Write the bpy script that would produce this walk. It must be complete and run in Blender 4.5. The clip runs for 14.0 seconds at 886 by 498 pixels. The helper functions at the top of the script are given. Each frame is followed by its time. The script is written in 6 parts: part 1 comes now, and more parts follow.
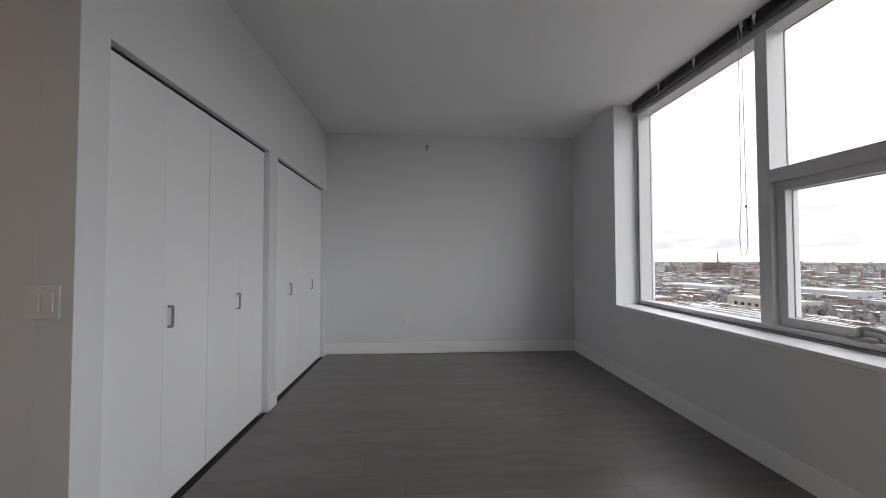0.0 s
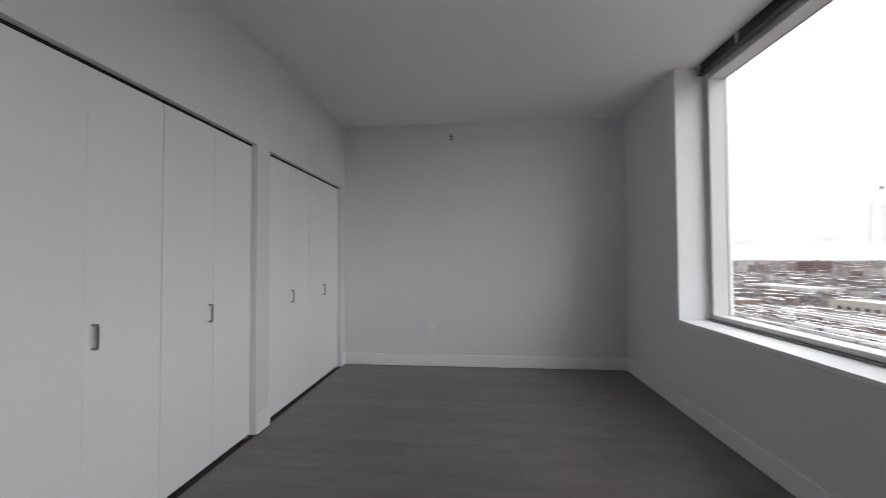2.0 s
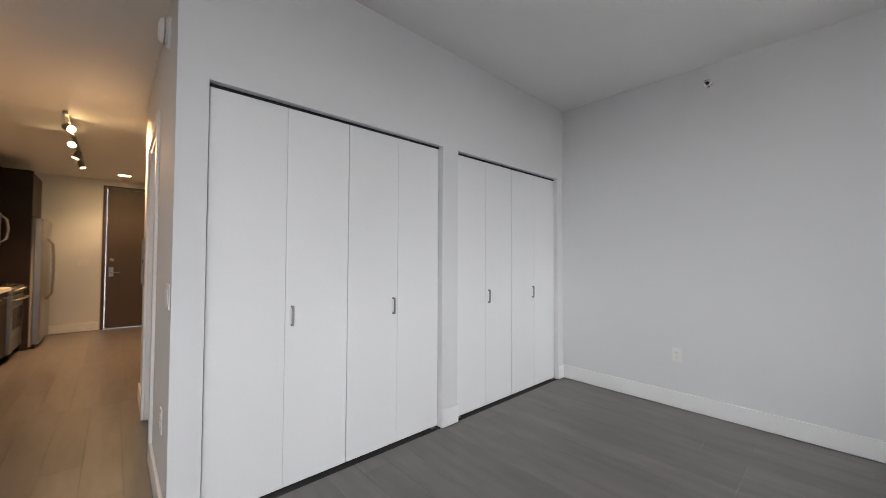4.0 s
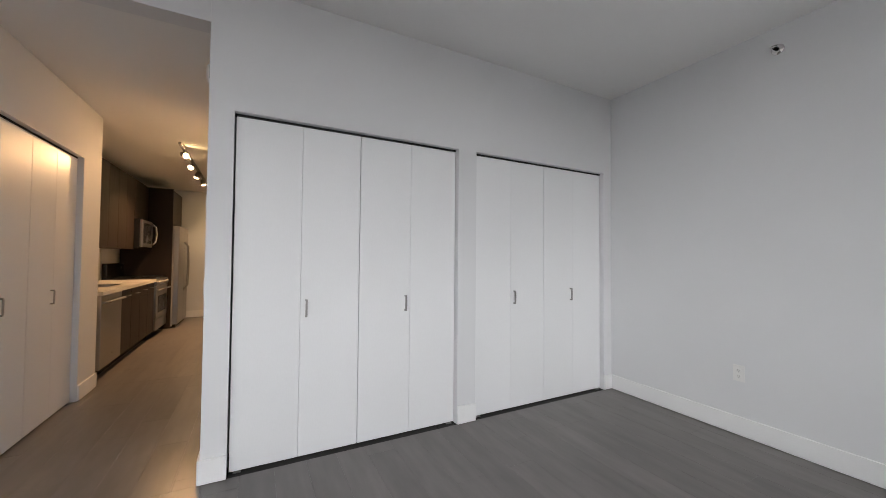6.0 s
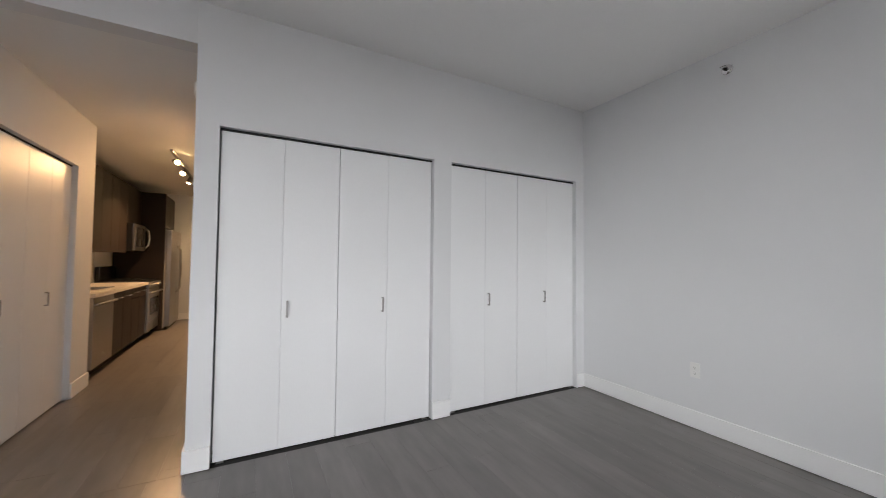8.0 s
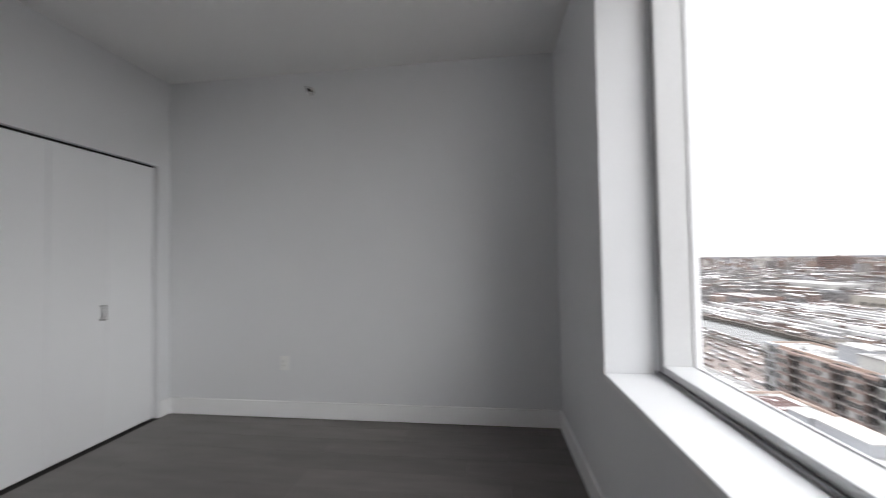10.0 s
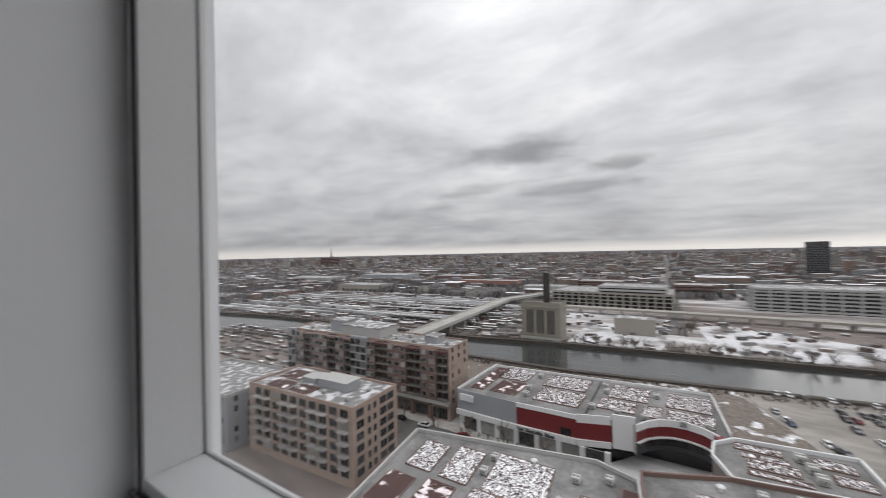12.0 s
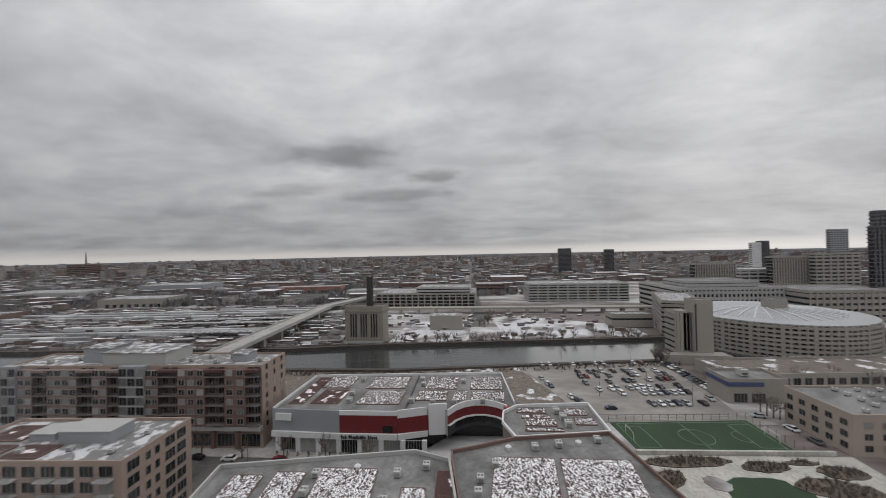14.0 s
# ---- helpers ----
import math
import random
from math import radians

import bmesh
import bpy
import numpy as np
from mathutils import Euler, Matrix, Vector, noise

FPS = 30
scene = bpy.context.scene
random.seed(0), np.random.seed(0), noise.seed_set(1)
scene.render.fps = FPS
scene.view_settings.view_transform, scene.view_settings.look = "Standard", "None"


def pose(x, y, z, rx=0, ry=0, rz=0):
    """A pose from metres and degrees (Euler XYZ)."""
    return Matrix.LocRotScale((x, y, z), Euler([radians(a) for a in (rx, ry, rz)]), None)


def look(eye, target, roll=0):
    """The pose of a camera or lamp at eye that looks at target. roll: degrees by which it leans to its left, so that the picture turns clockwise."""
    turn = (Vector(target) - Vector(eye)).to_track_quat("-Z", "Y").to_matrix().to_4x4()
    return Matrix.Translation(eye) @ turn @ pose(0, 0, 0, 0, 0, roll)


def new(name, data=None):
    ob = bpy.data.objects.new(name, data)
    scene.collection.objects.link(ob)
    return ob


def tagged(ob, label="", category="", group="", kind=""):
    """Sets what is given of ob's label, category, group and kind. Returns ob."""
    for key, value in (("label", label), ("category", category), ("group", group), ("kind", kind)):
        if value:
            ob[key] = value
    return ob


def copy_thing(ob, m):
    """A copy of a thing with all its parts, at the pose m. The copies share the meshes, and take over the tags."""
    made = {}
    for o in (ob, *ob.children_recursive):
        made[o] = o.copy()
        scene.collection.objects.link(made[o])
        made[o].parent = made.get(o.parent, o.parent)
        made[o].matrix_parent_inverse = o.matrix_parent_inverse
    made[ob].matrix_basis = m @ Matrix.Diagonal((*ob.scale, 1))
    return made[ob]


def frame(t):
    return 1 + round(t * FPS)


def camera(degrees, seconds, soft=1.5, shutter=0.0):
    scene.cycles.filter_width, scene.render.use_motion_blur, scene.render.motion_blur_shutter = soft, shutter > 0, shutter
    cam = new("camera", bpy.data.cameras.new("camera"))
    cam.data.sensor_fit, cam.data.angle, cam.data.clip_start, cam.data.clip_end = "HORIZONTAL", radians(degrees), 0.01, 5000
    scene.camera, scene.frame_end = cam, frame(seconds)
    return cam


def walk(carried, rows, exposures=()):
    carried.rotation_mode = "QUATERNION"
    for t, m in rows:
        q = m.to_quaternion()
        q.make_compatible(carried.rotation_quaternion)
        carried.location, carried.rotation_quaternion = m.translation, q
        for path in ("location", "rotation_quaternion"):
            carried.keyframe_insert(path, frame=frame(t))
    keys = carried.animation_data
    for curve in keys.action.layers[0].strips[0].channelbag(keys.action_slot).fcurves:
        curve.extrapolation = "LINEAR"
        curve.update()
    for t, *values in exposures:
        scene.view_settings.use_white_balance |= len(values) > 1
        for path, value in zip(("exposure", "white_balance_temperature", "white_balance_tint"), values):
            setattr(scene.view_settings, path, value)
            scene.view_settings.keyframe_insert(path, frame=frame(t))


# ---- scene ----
cam = camera(101.7, 14.0, soft=0.55, shutter=0.4)
PATH = [
    (0, (1.226, 0.315, 1.210), (1.339, 2.311, 1.265), -0.08),
    (0.5, (1.333, 0.350, 1.231), (1.489, 2.343, 1.288), -0.15),
    (1, (1.419, 0.467, 1.235), (1.626, 2.455, 1.285), -0.24),
    (1.5, (1.487, 0.642, 1.247), (1.627, 2.637, 1.296), -0.17),
    (2, (1.578, 0.811, 1.252), (1.390, 2.802, 1.302), -0.26),
    (2.5, (1.710, 0.934, 1.267), (1.021, 2.811, 1.323), -0.04),
    (3, (1.793, 1.089, 1.253), (0.730, 2.783, 1.306), 0.14),
    (3.5, (1.880, 1.299, 1.241), (0.565, 2.805, 1.293), 0.22),
    (5.8, (2.344, 1.863, 1.242), (0.592, 2.827, 1.294), 0.53),
    (6, (2.372, 1.904, 1.246), (0.599, 2.828, 1.296), 0.52),
    (6.5, (2.445, 1.950, 1.250), (0.635, 2.799, 1.300), 0.60),
    (7, (2.517, 1.949, 1.253), (0.686, 2.753, 1.307), 0.59),
    (9.3, (2.613, 2.073, 1.274), (1.521, 3.747, 1.348), -0.39),
    (9.5, (2.618, 2.097, 1.282), (1.758, 3.902, 1.350), -0.65),
    (9.8, (2.666, 2.152, 1.272), (2.154, 4.084, 1.333), -0.89),
    (10.2, (2.755, 2.291, 1.280), (2.779, 4.290, 1.322), -1.06),
    (10.6, (2.918, 2.494, 1.268), (3.351, 4.446, 1.297), -1.48),
    (11, (3.019, 2.641, 1.255), (3.860, 4.455, 1.285), -1.53),
    (11.5, (3.069, 2.783, 1.282), (4.402, 4.275, 1.300), -1.25),
    (12, (3.144, 2.915, 1.272), (4.836, 3.981, 1.286), -1.26),
    (12.5, (3.165, 2.945, 1.262), (5.024, 3.684, 1.273), -1.23),
    (13, (3.183, 2.945, 1.256), (5.120, 3.443, 1.273), -1.22),
    (13.5, (3.190, 2.995, 1.252), (5.164, 3.318, 1.273), -1.07),
    (14, (3.192, 3.050, 1.250), (5.185, 3.215, 1.268), -1.22),
]
walk(cam, [(t, look(eye, target, roll)) for t, eye, target, roll in PATH],
     exposures=[(0, 1.65), (1.5, 1.7), (2.3, 1.95), (3, 2.45), (6, 2.42), (7, 2.42), (9.3, 2.5), (9.8, 2.25), (10.2, 1.6), (10.6, 0.88), (11, 0.6), (11.5, 0.55), (12, 0.38), (12.5, 0.22), (13, 0.1), (14, -0.05)])

GROUND = -60.0      # street level below the apartment's floor

# ---- world: overcast sky, one broad weak sun ----
world = bpy.data.worlds.new("overcast_sky")
scene.world = world
world.use_nodes = True
wn, wl = world.node_tree.nodes, world.node_tree.links
wn.clear()


def wnode(kind, **inputs):
    n = wn.new(kind)
    for k, v in inputs.items():
        n.inputs[k].default_value = v
    return n


w_out = wn.new("ShaderNodeOutputWorld")
w_sky = wn.new("ShaderNodeTexSky")
w_sky.sky_type = "NISHITA"
w_sky.sun_disc = False
w_sky.sun_elevation, w_sky.sun_rotation = radians(18), radians(127)
w_skybg = wnode("ShaderNodeBackground", Strength=0.05)
w_grey = wnode("ShaderNodeHueSaturation", Saturation=0.12, Value=0.10)      # thick cloud hides most of the clear sky
wl.new(w_sky.outputs[0], w_grey.inputs["Color"])
wl.new(w_grey.outputs[0], w_skybg.inputs["Color"])
# cloud deck: noise on a plane high above, squeezed towards the horizon
w_co = wn.new("ShaderNodeTexCoord")
w_sep = wn.new("ShaderNodeSeparateXYZ")
wl.new(w_co.outputs["Generated"], w_sep.inputs[0])
w_abs = wn.new("ShaderNodeMath"); w_abs.operation = "MAXIMUM"; w_abs.inputs[1].default_value = 0.0
wl.new(w_sep.outputs["Z"], w_abs.inputs[0])
w_add = wn.new("ShaderNodeMath"); w_add.operation = "ADD"; w_add.inputs[1].default_value = 0.17
wl.new(w_abs.outputs[0], w_add.inputs[0])
w_div = wn.new("ShaderNodeVectorMath"); w_div.operation = "DIVIDE"
w_comb = wn.new("ShaderNodeCombineXYZ")
wl.new(w_co.outputs["Generated"], w_div.inputs[0])
for i in range(3):
    wl.new(w_add.outputs[0], w_comb.inputs[i])
wl.new(w_comb.outputs[0], w_div.inputs[1])
w_map = wn.new("ShaderNodeMapping")
w_map.inputs["Scale"].default_value = (1.25, 0.85, 0.0)
w_map.inputs["Location"].default_value = (3.1, 1.4, 0.0)
wl.new(w_div.outputs[0], w_map.inputs[0])
w_n1 = wnode("ShaderNodeTexNoise", Scale=1.35, Detail=12.0, Roughness=0.65, Distortion=0.2)
wl.new(w_map.outputs[0], w_n1.inputs["Vector"])
w_r1 = wn.new("ShaderNodeValToRGB")
w_r1.color_ramp.elements[0].position, w_r1.color_ramp.elements[0].color = 0.34, (0.425, 0.428, 0.447, 1)
w_r1.color_ramp.elements[1].position, w_r1.color_ramp.elements[1].color = 0.68, (0.70, 0.70, 0.715, 1)
e = w_r1.color_ramp.elements.new(0.5); e.color = (0.55, 0.555, 0.575, 1)
wl.new(w_n1.outputs[0], w_r1.inputs[0])
# brighter, warmer strip just above the horizon
w_r2 = wn.new("ShaderNodeValToRGB")
w_r2.color_ramp.elements[0].position, w_r2.color_ramp.elements[0].color = 0.0, (1, 1, 1, 1)
w_r2.color_ramp.elements[1].position, w_r2.color_ramp.elements[1].color = 0.022, (0, 0, 0, 1)
wl.new(w_abs.outputs[0], w_r2.inputs[0])
w_mix = wn.new("ShaderNodeMix"); w_mix.data_type = "RGBA"
w_mix.inputs["B"].default_value = (0.60, 0.575, 0.55, 1)
wl.new(w_r2.outputs[0], w_mix.inputs["Factor"])
# an overcast sky grows about three times brighter from the horizon to the zenith
w_el = wn.new("ShaderNodeFloatCurve")
for at, level in ((0.0, 0.20), (0.10, 0.255), (0.35, 0.355), (0.55, 0.43), (0.75, 0.72), (1.0, 0.92)):
    curve = w_el.mapping.curves[0]
    if at in (0.0, 1.0):
        curve.points[0 if at == 0.0 else -1].location = (at, level)
    else:
        curve.points.new(at, level)
w_el.mapping.update()
wl.new(w_abs.outputs[0], w_el.inputs["Value"])
w_gain = wn.new("ShaderNodeMath"); w_gain.operation = "MULTIPLY"; w_gain.inputs[1].default_value = 2.85
wl.new(w_el.outputs[0], w_gain.inputs[0])
# single heavier and lighter clouds: (centre, size) on the cloud plane, and how much they darken
w_warp = wnode("ShaderNodeTexNoise", Scale=3.2, Detail=6.0, Roughness=0.62)
wl.new(w_div.outputs[0], w_warp.inputs["Vector"])
w_level = w_gain.outputs[0]
for cx, cy, rx, ry, dark in ((2.13, 0.775, 0.20, 0.42, 0.42), (2.59, 0.25, 0.14, 0.22, 0.42), (2.94, 0.73, 0.17, 0.55, 0.30), (2.64, 1.26, 0.14, 0.45, 0.26), (3.07, 2.77, 0.45, 1.3, 0.12), (2.35, -0.15, 0.10, 0.3, 0.12), (1.85, -0.15, 0.25, 0.35, -0.12), (2.3, 1.1, 0.2, 0.5, -0.06)):
    w_off = wn.new("ShaderNodeVectorMath"); w_off.operation = "SUBTRACT"; w_off.inputs[1].default_value = (cx, cy, 0)
    w_size = wn.new("ShaderNodeVectorMath"); w_size.operation = "MULTIPLY"; w_size.inputs[1].default_value = (1 / rx, 1 / ry, 0)
    w_len = wn.new("ShaderNodeVectorMath"); w_len.operation = "LENGTH"
    w_rag = wn.new("ShaderNodeMath"); w_rag.operation = "MULTIPLY_ADD"; w_rag.inputs[1].default_value = 2.6
    w_fade = wn.new("ShaderNodeMapRange"); w_fade.interpolation_type = "SMOOTHSTEP"
    w_fade.inputs["From Min"].default_value, w_fade.inputs["From Max"].default_value = 1.5, 2.6
    w_fade.inputs["To Min"].default_value, w_fade.inputs["To Max"].default_value = 1 - dark, 1.0
    w_mul = wn.new("ShaderNodeMath"); w_mul.operation = "MULTIPLY"
    wl.new(w_div.outputs[0], w_off.inputs[0]); wl.new(w_off.outputs[0], w_size.inputs[0]); wl.new(w_size.outputs[0], w_len.inputs[0])
    wl.new(w_warp.outputs[0], w_rag.inputs[0]); wl.new(w_len.outputs["Value"], w_rag.inputs[2])
    wl.new(w_rag.outputs[0], w_fade.inputs["Value"])
    wl.new(w_level, w_mul.inputs[0]); wl.new(w_fade.outputs["Result"], w_mul.inputs[1])
    w_level = w_mul.outputs[0]
w_dim = wn.new("ShaderNodeHueSaturation")
wl.new(w_r1.outputs[0], w_dim.inputs["Color"])
wl.new(w_level, w_dim.inputs["Value"])
wl.new(w_dim.outputs[0], w_mix.inputs["A"])
w_cloud = wnode("ShaderNodeBackground", Strength=0.97)
wl.new(w_mix.outputs["Result"], w_cloud.inputs["Color"])
w_sum = wn.new("ShaderNodeAddShader")
wl.new(w_skybg.outputs[0], w_sum.inputs[0])
wl.new(w_cloud.outputs[0], w_sum.inputs[1])
wl.new(w_sum.outputs[0], w_out.inputs["Surface"])

sun = new("sun", bpy.data.lights.new("sun", "SUN"))
sun.data.energy, sun.data.angle, sun.data.color = 0.42, radians(55), (1.0, 0.985, 0.965)
sun.matrix_world = look((0, 0, 200), (-76.0, 57.2, 169.1))


# ---- materials ----
def mat(name, color, rough=0.6, metal=0.0, vary=0.06, scale=3.0, fine=40.0, bump=0.1, bump_dist=0.002, stretch=(1, 1, 1), emit=None, per_object=0.0, island=0.0, spec=0.5, rough_vary=0.08, coords="Object"):
    """A principled surface with two scales of variation in colour, gloss and relief."""
    m = bpy.data.materials.new(name)
    m.use_nodes = True
    nt = m.node_tree
    n, l = nt.nodes, nt.links
    b = n["Principled BSDF"]
    co = n.new("ShaderNodeTexCoord")
    mp = n.new("ShaderNodeMapping")
    mp.inputs["Scale"].default_value = stretch
    if coords == "World":
        geo = n.new("ShaderNodeNewGeometry")
        l.new(geo.outputs["Position"], mp.inputs[0])
    else:
        l.new(co.outputs[coords], mp.inputs[0])
    big = n.new("ShaderNodeTexNoise")
    big.inputs["Scale"].default_value, big.inputs["Detail"].default_value = scale, 4
    small = n.new("ShaderNodeTexNoise")
    small.inputs["Scale"].default_value, small.inputs["Detail"].default_value = fine, 5
    l.new(mp.outputs[0], big.inputs["Vector"])
    l.new(mp.outputs[0], small.inputs["Vector"])
    add = n.new("ShaderNodeMath"); add.operation = "ADD"
    l.new(big.outputs[0], add.inputs[0]); l.new(small.outputs[0], add.inputs[1])
    ran = n.new("ShaderNodeMapRange")
    ran.inputs["From Min"].default_value, ran.inputs["From Max"].default_value = 0.6, 1.4
    ran.inputs["To Min"].default_value, ran.inputs["To Max"].default_value = 1 - vary, 1 + vary
    l.new(add.outputs[0], ran.inputs["Value"])
    value = ran.outputs["Result"]
    if per_object or island:
        src = n.new("ShaderNodeObjectInfo") if per_object else n.new("ShaderNodeNewGeometry")
        out = src.outputs["Random"] if per_object else src.outputs["Random Per Island"]
        k = per_object or island
        r2 = n.new("ShaderNodeMapRange")
        r2.inputs["To Min"].default_value, r2.inputs["To Max"].default_value = 1 - k, 1 + k
        l.new(out, r2.inputs["Value"])
        mul = n.new("ShaderNodeMath"); mul.operation = "MULTIPLY"
        l.new(value, mul.inputs[0]); l.new(r2.outputs["Result"], mul.inputs[1])
        value = mul.outputs[0]
    hsv = n.new("ShaderNodeHueSaturation")
    hsv.inputs["Color"].default_value = (*color, 1)
    l.new(value, hsv.inputs["Value"])
    l.new(hsv.outputs[0], b.inputs["Base Color"])
    rr = n.new("ShaderNodeMapRange")
    rr.inputs["To Min"].default_value, rr.inputs["To Max"].default_value = max(0.02, rough - rough_vary), min(1, rough + rough_vary)
    l.new(big.outputs[0], rr.inputs["Value"])
    l.new(rr.outputs["Result"], b.inputs["Roughness"])
    b.inputs["Metallic"].default_value = metal
    b.inputs["Specular IOR Level"].default_value = spec
    if bump:
        bp = n.new("ShaderNodeBump")
        bp.inputs["Strength"].default_value, bp.inputs["Distance"].default_value = bump, bump_dist
        l.new(small.outputs[0], bp.inputs["Height"])
        l.new(bp.outputs[0], b.inputs["Normal"])
    if emit:
        b.inputs["Emission Color"].default_value, b.inputs["Emission Strength"].default_value = (*emit[0], 1), emit[1]
    return m


def two_tone(name, c1, c2, scale, lo=0.45, hi=0.55, rough=0.85, detail=6, stretch=(1, 1, 1), coords="World", fine=(0.8, 1.15), distortion=0.0):
    """Patches of two colours with an uneven border: snow on ground, stains on roofs."""
    m = bpy.data.materials.new(name)
    m.use_nodes = True
    n, l = m.node_tree.nodes, m.node_tree.links
    b = n["Principled BSDF"]
    mp = n.new("ShaderNodeMapping")
    mp.inputs["Scale"].default_value = stretch
    src = n.new("ShaderNodeNewGeometry") if coords == "World" else n.new("ShaderNodeTexCoord")
    l.new(src.outputs["Position" if coords == "World" else coords], mp.inputs[0])
    no = n.new("ShaderNodeTexNoise")
    no.inputs["Scale"].default_value, no.inputs["Detail"].default_value, no.inputs["Distortion"].default_value = scale, detail, distortion
    l.new(mp.outputs[0], no.inputs["Vector"])
    rp = n.new("ShaderNodeValToRGB")
    rp.color_ramp.elements[0].position, rp.color_ramp.elements[0].color = lo, (*c1, 1)
    rp.color_ramp.elements[1].position, rp.color_ramp.elements[1].color = hi, (*c2, 1)
    l.new(no.outputs[0], rp.inputs[0])
    n2 = n.new("ShaderNodeTexNoise")
    n2.inputs["Scale"].default_value, n2.inputs["Detail"].default_value = scale * 7, 4
    l.new(mp.outputs[0], n2.inputs["Vector"])
    r2 = n.new("ShaderNodeMapRange")
    r2.inputs["From Min"].default_value, r2.inputs["From Max"].default_value = 0.3, 0.7
    r2.inputs["To Min"].default_value, r2.inputs["To Max"].default_value = fine
    l.new(n2.outputs[0], r2.inputs["Value"])
    hsv = n.new("ShaderNodeHueSaturation")
    l.new(rp.outputs[0], hsv.inputs["Color"]); l.new(r2.outputs["Result"], hsv.inputs["Value"])
    l.new(hsv.outputs[0], b.inputs["Base Color"])
    b.inputs["Roughness"].default_value = rough
    return m


def glass_mat(name, tint=(1, 1, 1)):
    """Thin clear pane: it lets light straight through and mirrors a little."""
    m = bpy.data.materials.new(name)
    m.use_nodes = True
    n, l = m.node_tree.nodes, m.node_tree.links
    n.clear()
    out = n.new("ShaderNodeOutputMaterial")
    tr, gl, mx, lw = n.new("ShaderNodeBsdfTransparent"), n.new("ShaderNodeBsdfGlossy"), n.new("ShaderNodeMixShader"), n.new("ShaderNodeLayerWeight")
    tr.inputs[0].default_value = (*tint, 1)
    gl.inputs["Roughness"].default_value = 0.01
    lw.inputs["Blend"].default_value = 0.5
    pw = n.new("ShaderNodeMath"); pw.operation = "POWER"; pw.inputs[1].default_value = 4.0
    ml = n.new("ShaderNodeMath"); ml.operation = "MULTIPLY_ADD"; ml.inputs[1].default_value = 0.5; ml.inputs[2].default_value = 0.02
    l.new(lw.outputs["Facing"], pw.inputs[0]); l.new(pw.outputs[0], ml.inputs[0])
    l.new(ml.outputs[0], mx.inputs[0]); l.new(tr.outputs[0], mx.inputs[1]); l.new(gl.outputs[0], mx.inputs[2])
    l.new(mx.outputs[0], out.inputs[0])
    return m


M_WALL = mat("wall_paint", (0.735, 0.745, 0.76), 0.72, vary=0.025, scale=1.3, fine=260, bump=0.12, bump_dist=0.001, spec=0.3)
M_CEIL = mat("ceiling_paint", (0.83, 0.83, 0.825), 0.9, vary=0.03, scale=1.0, fine=180, bump=0.15, bump_dist=0.001, spec=0.2)
M_TRIM = mat("trim_paint", (0.86, 0.865, 0.87), 0.4, vary=0.02, scale=4, fine=120, bump=0.04)
M_DOOR = mat("door_paint", (0.82, 0.83, 0.845), 0.38, vary=0.02, scale=2, fine=150, bump=0.06, bump_dist=0.0008, stretch=(1, 1, 0.25), per_object=0.012)
M_PLANK = mat("vinyl_plank", (0.128, 0.116, 0.111), 0.30, vary=0.26, scale=1.1, fine=3.2, bump=0.0, bump_dist=0.001, stretch=(1, 5, 5), per_object=0.09, rough_vary=0.03, spec=0.7, coords="World")
M_UNDER = mat("floor_base", (0.03, 0.028, 0.027), 0.9)
M_DARK = mat("dark_gap", (0.02, 0.02, 0.02), 0.9)
M_NICKEL = mat("brushed_nickel", (0.34, 0.335, 0.33), 0.34, 1.0, vary=0.05, fine=300, stretch=(1, 1, 12))
M_STEEL = mat("stainless_steel", (0.36, 0.35, 0.335), 0.32, 1.0, vary=0.04, fine=60, stretch=(1, 1, 14), bump=0.0)
M_ALU = mat("painted_aluminium", (0.60, 0.605, 0.61), 0.38, 0.0, vary=0.03, fine=90, bump=0.03)
M_GASKET = mat("rubber_gasket", (0.05, 0.05, 0.052), 0.7)
M_STRIP = mat("grey_sill_strip", (0.24, 0.24, 0.245), 0.5, bump=0.02)
M_SILL = mat("sill_paint", (0.80, 0.805, 0.81), 0.35, vary=0.02, fine=120, bump=0.03)
M_BLIND = mat("blind_slats", (0.035, 0.034, 0.036), 0.45, vary=0.1, fine=60)
M_PLASTIC = mat("white_plastic", (0.80, 0.80, 0.79), 0.35, vary=0.015, bump=0.0)
M_CORD = mat("white_cord", (0.75, 0.75, 0.74), 0.7, bump=0.0)
M_CHROME = mat("chrome", (0.75, 0.75, 0.75), 0.12, 1.0, vary=0.02, bump=0.0)
M_BLACK = mat("black_enamel", (0.012, 0.012, 0.013), 0.25, vary=0.05)
M_CAB = mat("espresso_laminate", (0.019, 0.0125, 0.0095), 0.5, spec=0.25, vary=0.10, scale=3, fine=30, bump=0.05, stretch=(10, 10, 1))
M_QUARTZ = mat("pale_quartz", (0.72, 0.69, 0.63), 0.22, vary=0.05, fine=120, bump=0.0)
M_TILE = mat("white_tile", (0.66, 0.66, 0.63), 0.2, vary=0.03, per_object=0.03, bump=0.02)
M_GROUT = mat("grout", (0.45, 0.44, 0.42), 0.9)
M_ENTRY = mat("brown_entry_door", (0.075, 0.052, 0.040), 0.5, vary=0.15, scale=3, fine=40, stretch=(6, 6, 1), bump=0.05)
M_BRASS = mat("warm_brass", (0.70, 0.50, 0.22), 0.25, 1.0, bump=0.0)
M_GREYPANEL = mat("grey_panel", (0.28, 0.28, 0.28), 0.5, bump=0.02)
M_BULB = mat("lamp_glow", (1, 0.8, 0.5), 0.5, emit=((1.0, 0.66, 0.30), 26.0), bump=0.0)
M_GLASS = glass_mat("clear_glass")
M_INK = mat("grey_ink", (0.25, 0.25, 0.25), 0.6, bump=0.0)


